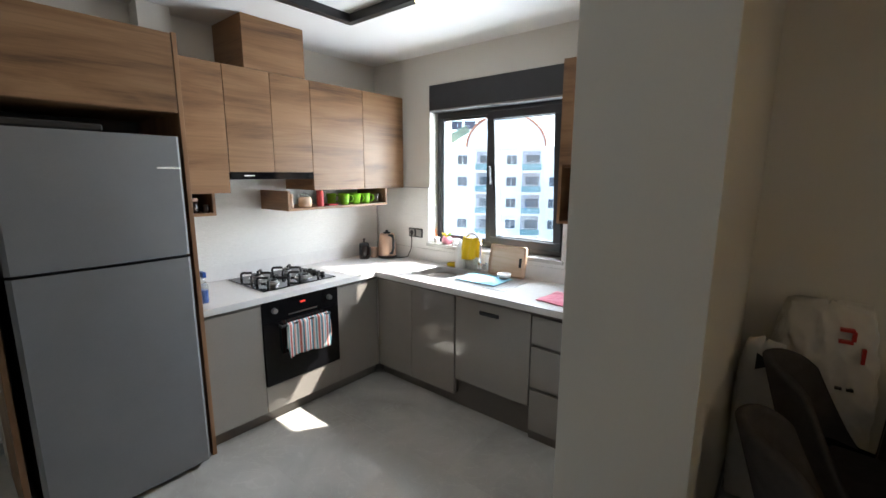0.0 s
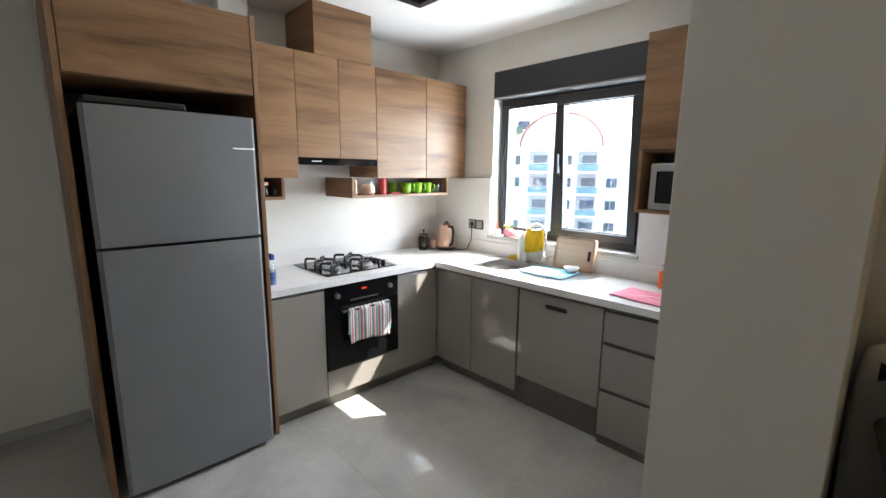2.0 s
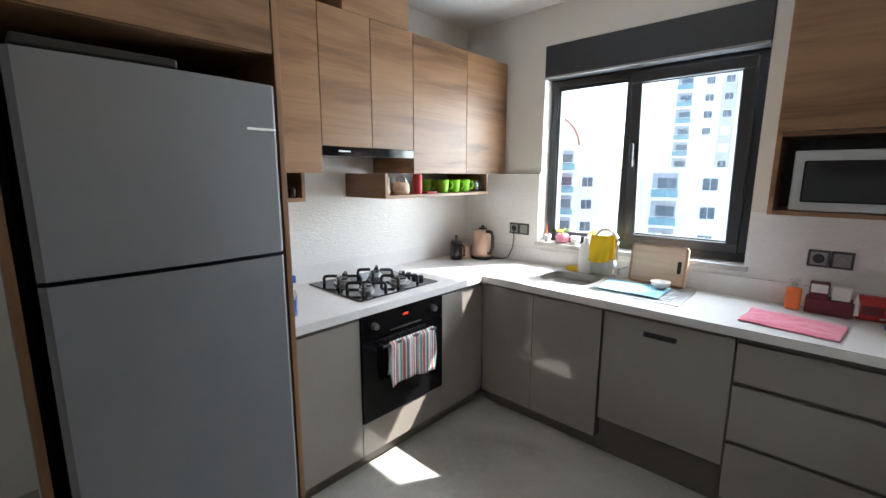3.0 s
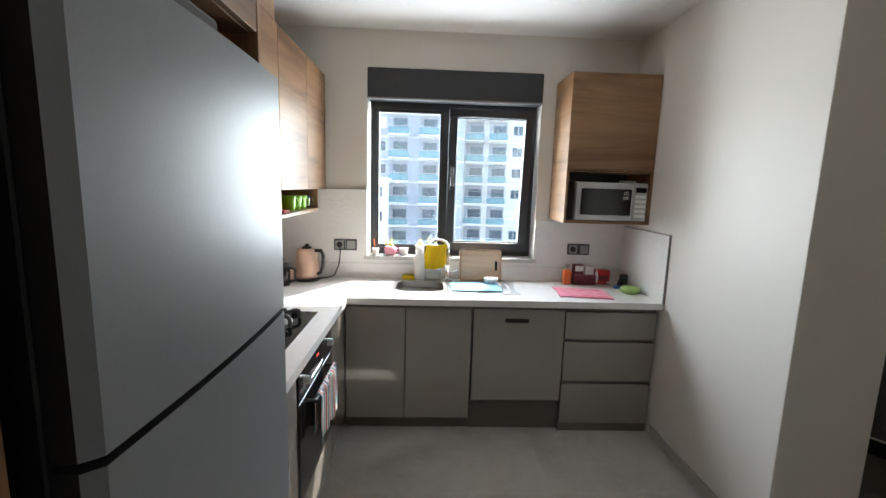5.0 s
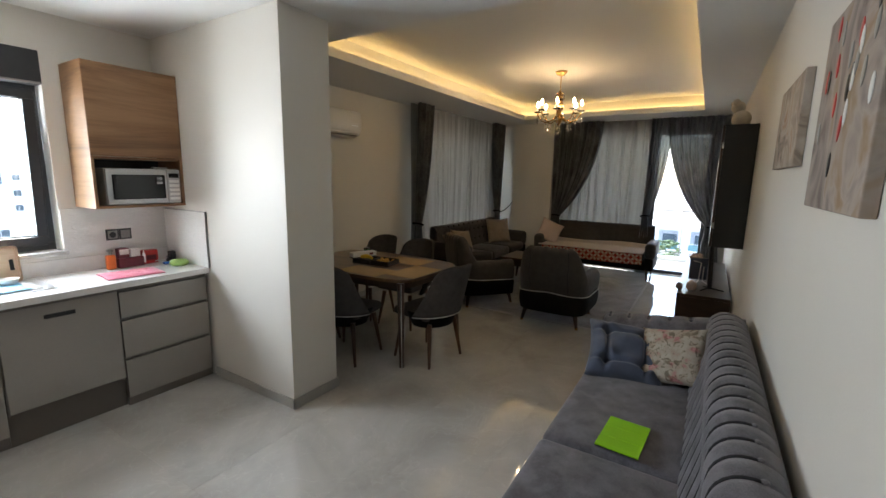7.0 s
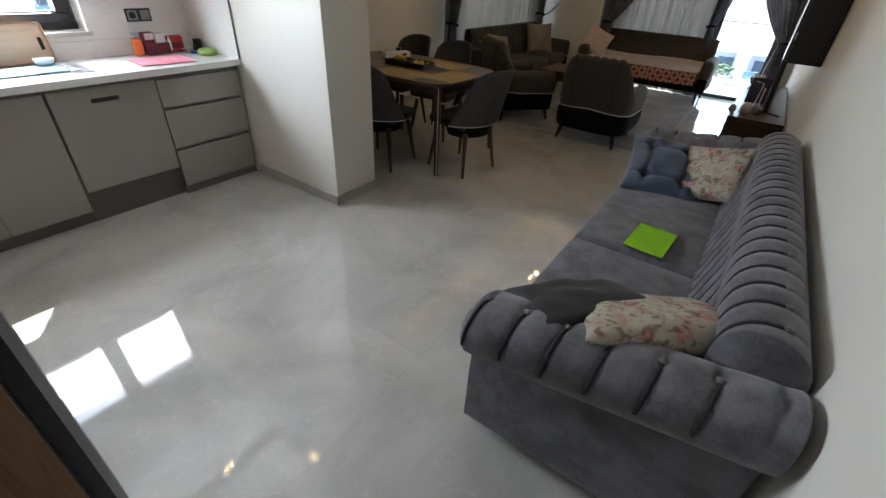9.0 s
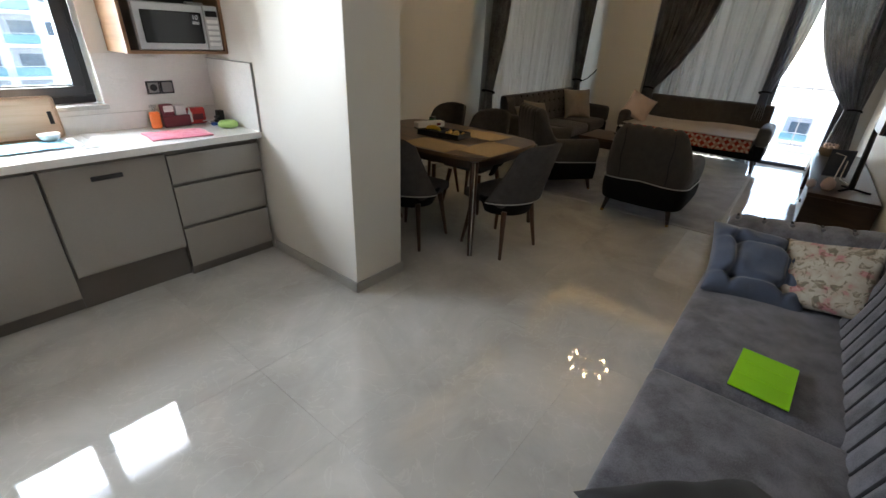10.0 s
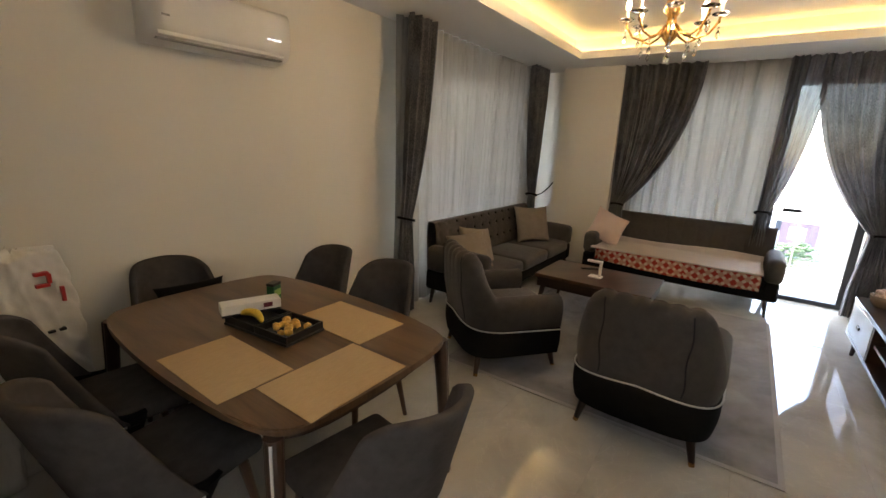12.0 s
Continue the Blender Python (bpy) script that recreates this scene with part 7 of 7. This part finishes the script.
# balcony
block("balcony_floor", XF + T, XF + 1.75, -2.9, 1.0, -0.16, -0.02, "sill", "pale balcony floor slab")
rl = thing("balcony_railing", "glass balcony railing with a slim grey top rail", "railing", kind="structure")
part("top_rail", box(XF + 1.665, XF + 1.695, -2.9, 1.0, 1.0, 1.025, 0.005), "grey", rl)
for i in range(5):
    part("post", box(XF + 1.67, XF + 1.69, -2.84 + 0.93 * i, -2.82 + 0.93 * i, -0.02, 1.0), "grey", rl)
for i in range(4):
    g_ = part("pane", box(XF + 1.675, XF + 1.685, -2.80 + 0.93 * i, -1.93 + 0.93 * i, 0.06, 0.95), "glass", rl)
    g_.visible_shadow = False
part("kerb", box(XF + 1.6, XF + 1.75, -2.9, 1.0, -0.02, 0.06), "sill", rl)
block("balcony_ceiling", XF + T, XF + 1.75, -2.9, 1.0, 2.75, 2.9, "ceiling", "white slab of the balcony above")

# unseen slab, added to keep direct sun off the living room sheer
block("sun_block_slab_north", 2.7, XF + 1.75, YW + T, YW + T + 1.7, 2.72, 2.9, "ceiling", "white slab of the balcony above the living room window")

# ---------------------------------------------------------------- floor tiles
fl = solid("floor", box(-3.2, XF + T, -4.4, YW + 0.2, -0.2, -0.0135), "grout", "polished grey veined porcelain floor tiles", kind="structure")
TX, TY, GAP = 1.2, 0.6, 0.0002
tile_mesh = {}
nx, ny = int((XF + T + 3.2) / TX) + 1, int((YW + 4.4) / TY) + 1
rt = random.Random(5)
for i in range(nx):
    for j in range(ny):
        x0, x1 = -3.2 + i * TX, min(-3.2 + (i + 1) * TX, XF + T)
        y0, y1 = -4.4 + j * TY, min(-4.4 + (j + 1) * TY, YW)
        key = (round(x1 - x0, 3), round(y1 - y0, 3))
        if key not in tile_mesh:
            w, h = key[0] / 2 - GAP, key[1] / 2 - GAP
            tile_mesh[key] = mesh("floor_tile", box(-w, w, -h, h, -0.013, 0.0, 0.0004, 1), "tile")
        ob = new("floor_tile", tile_mesh[key])
        ob.parent = fl
        ob.matrix_world = pose((x0 + x1) / 2, (y0 + y1) / 2, 0, rt.gauss(0, 0.02), rt.gauss(0, 0.015), 0)
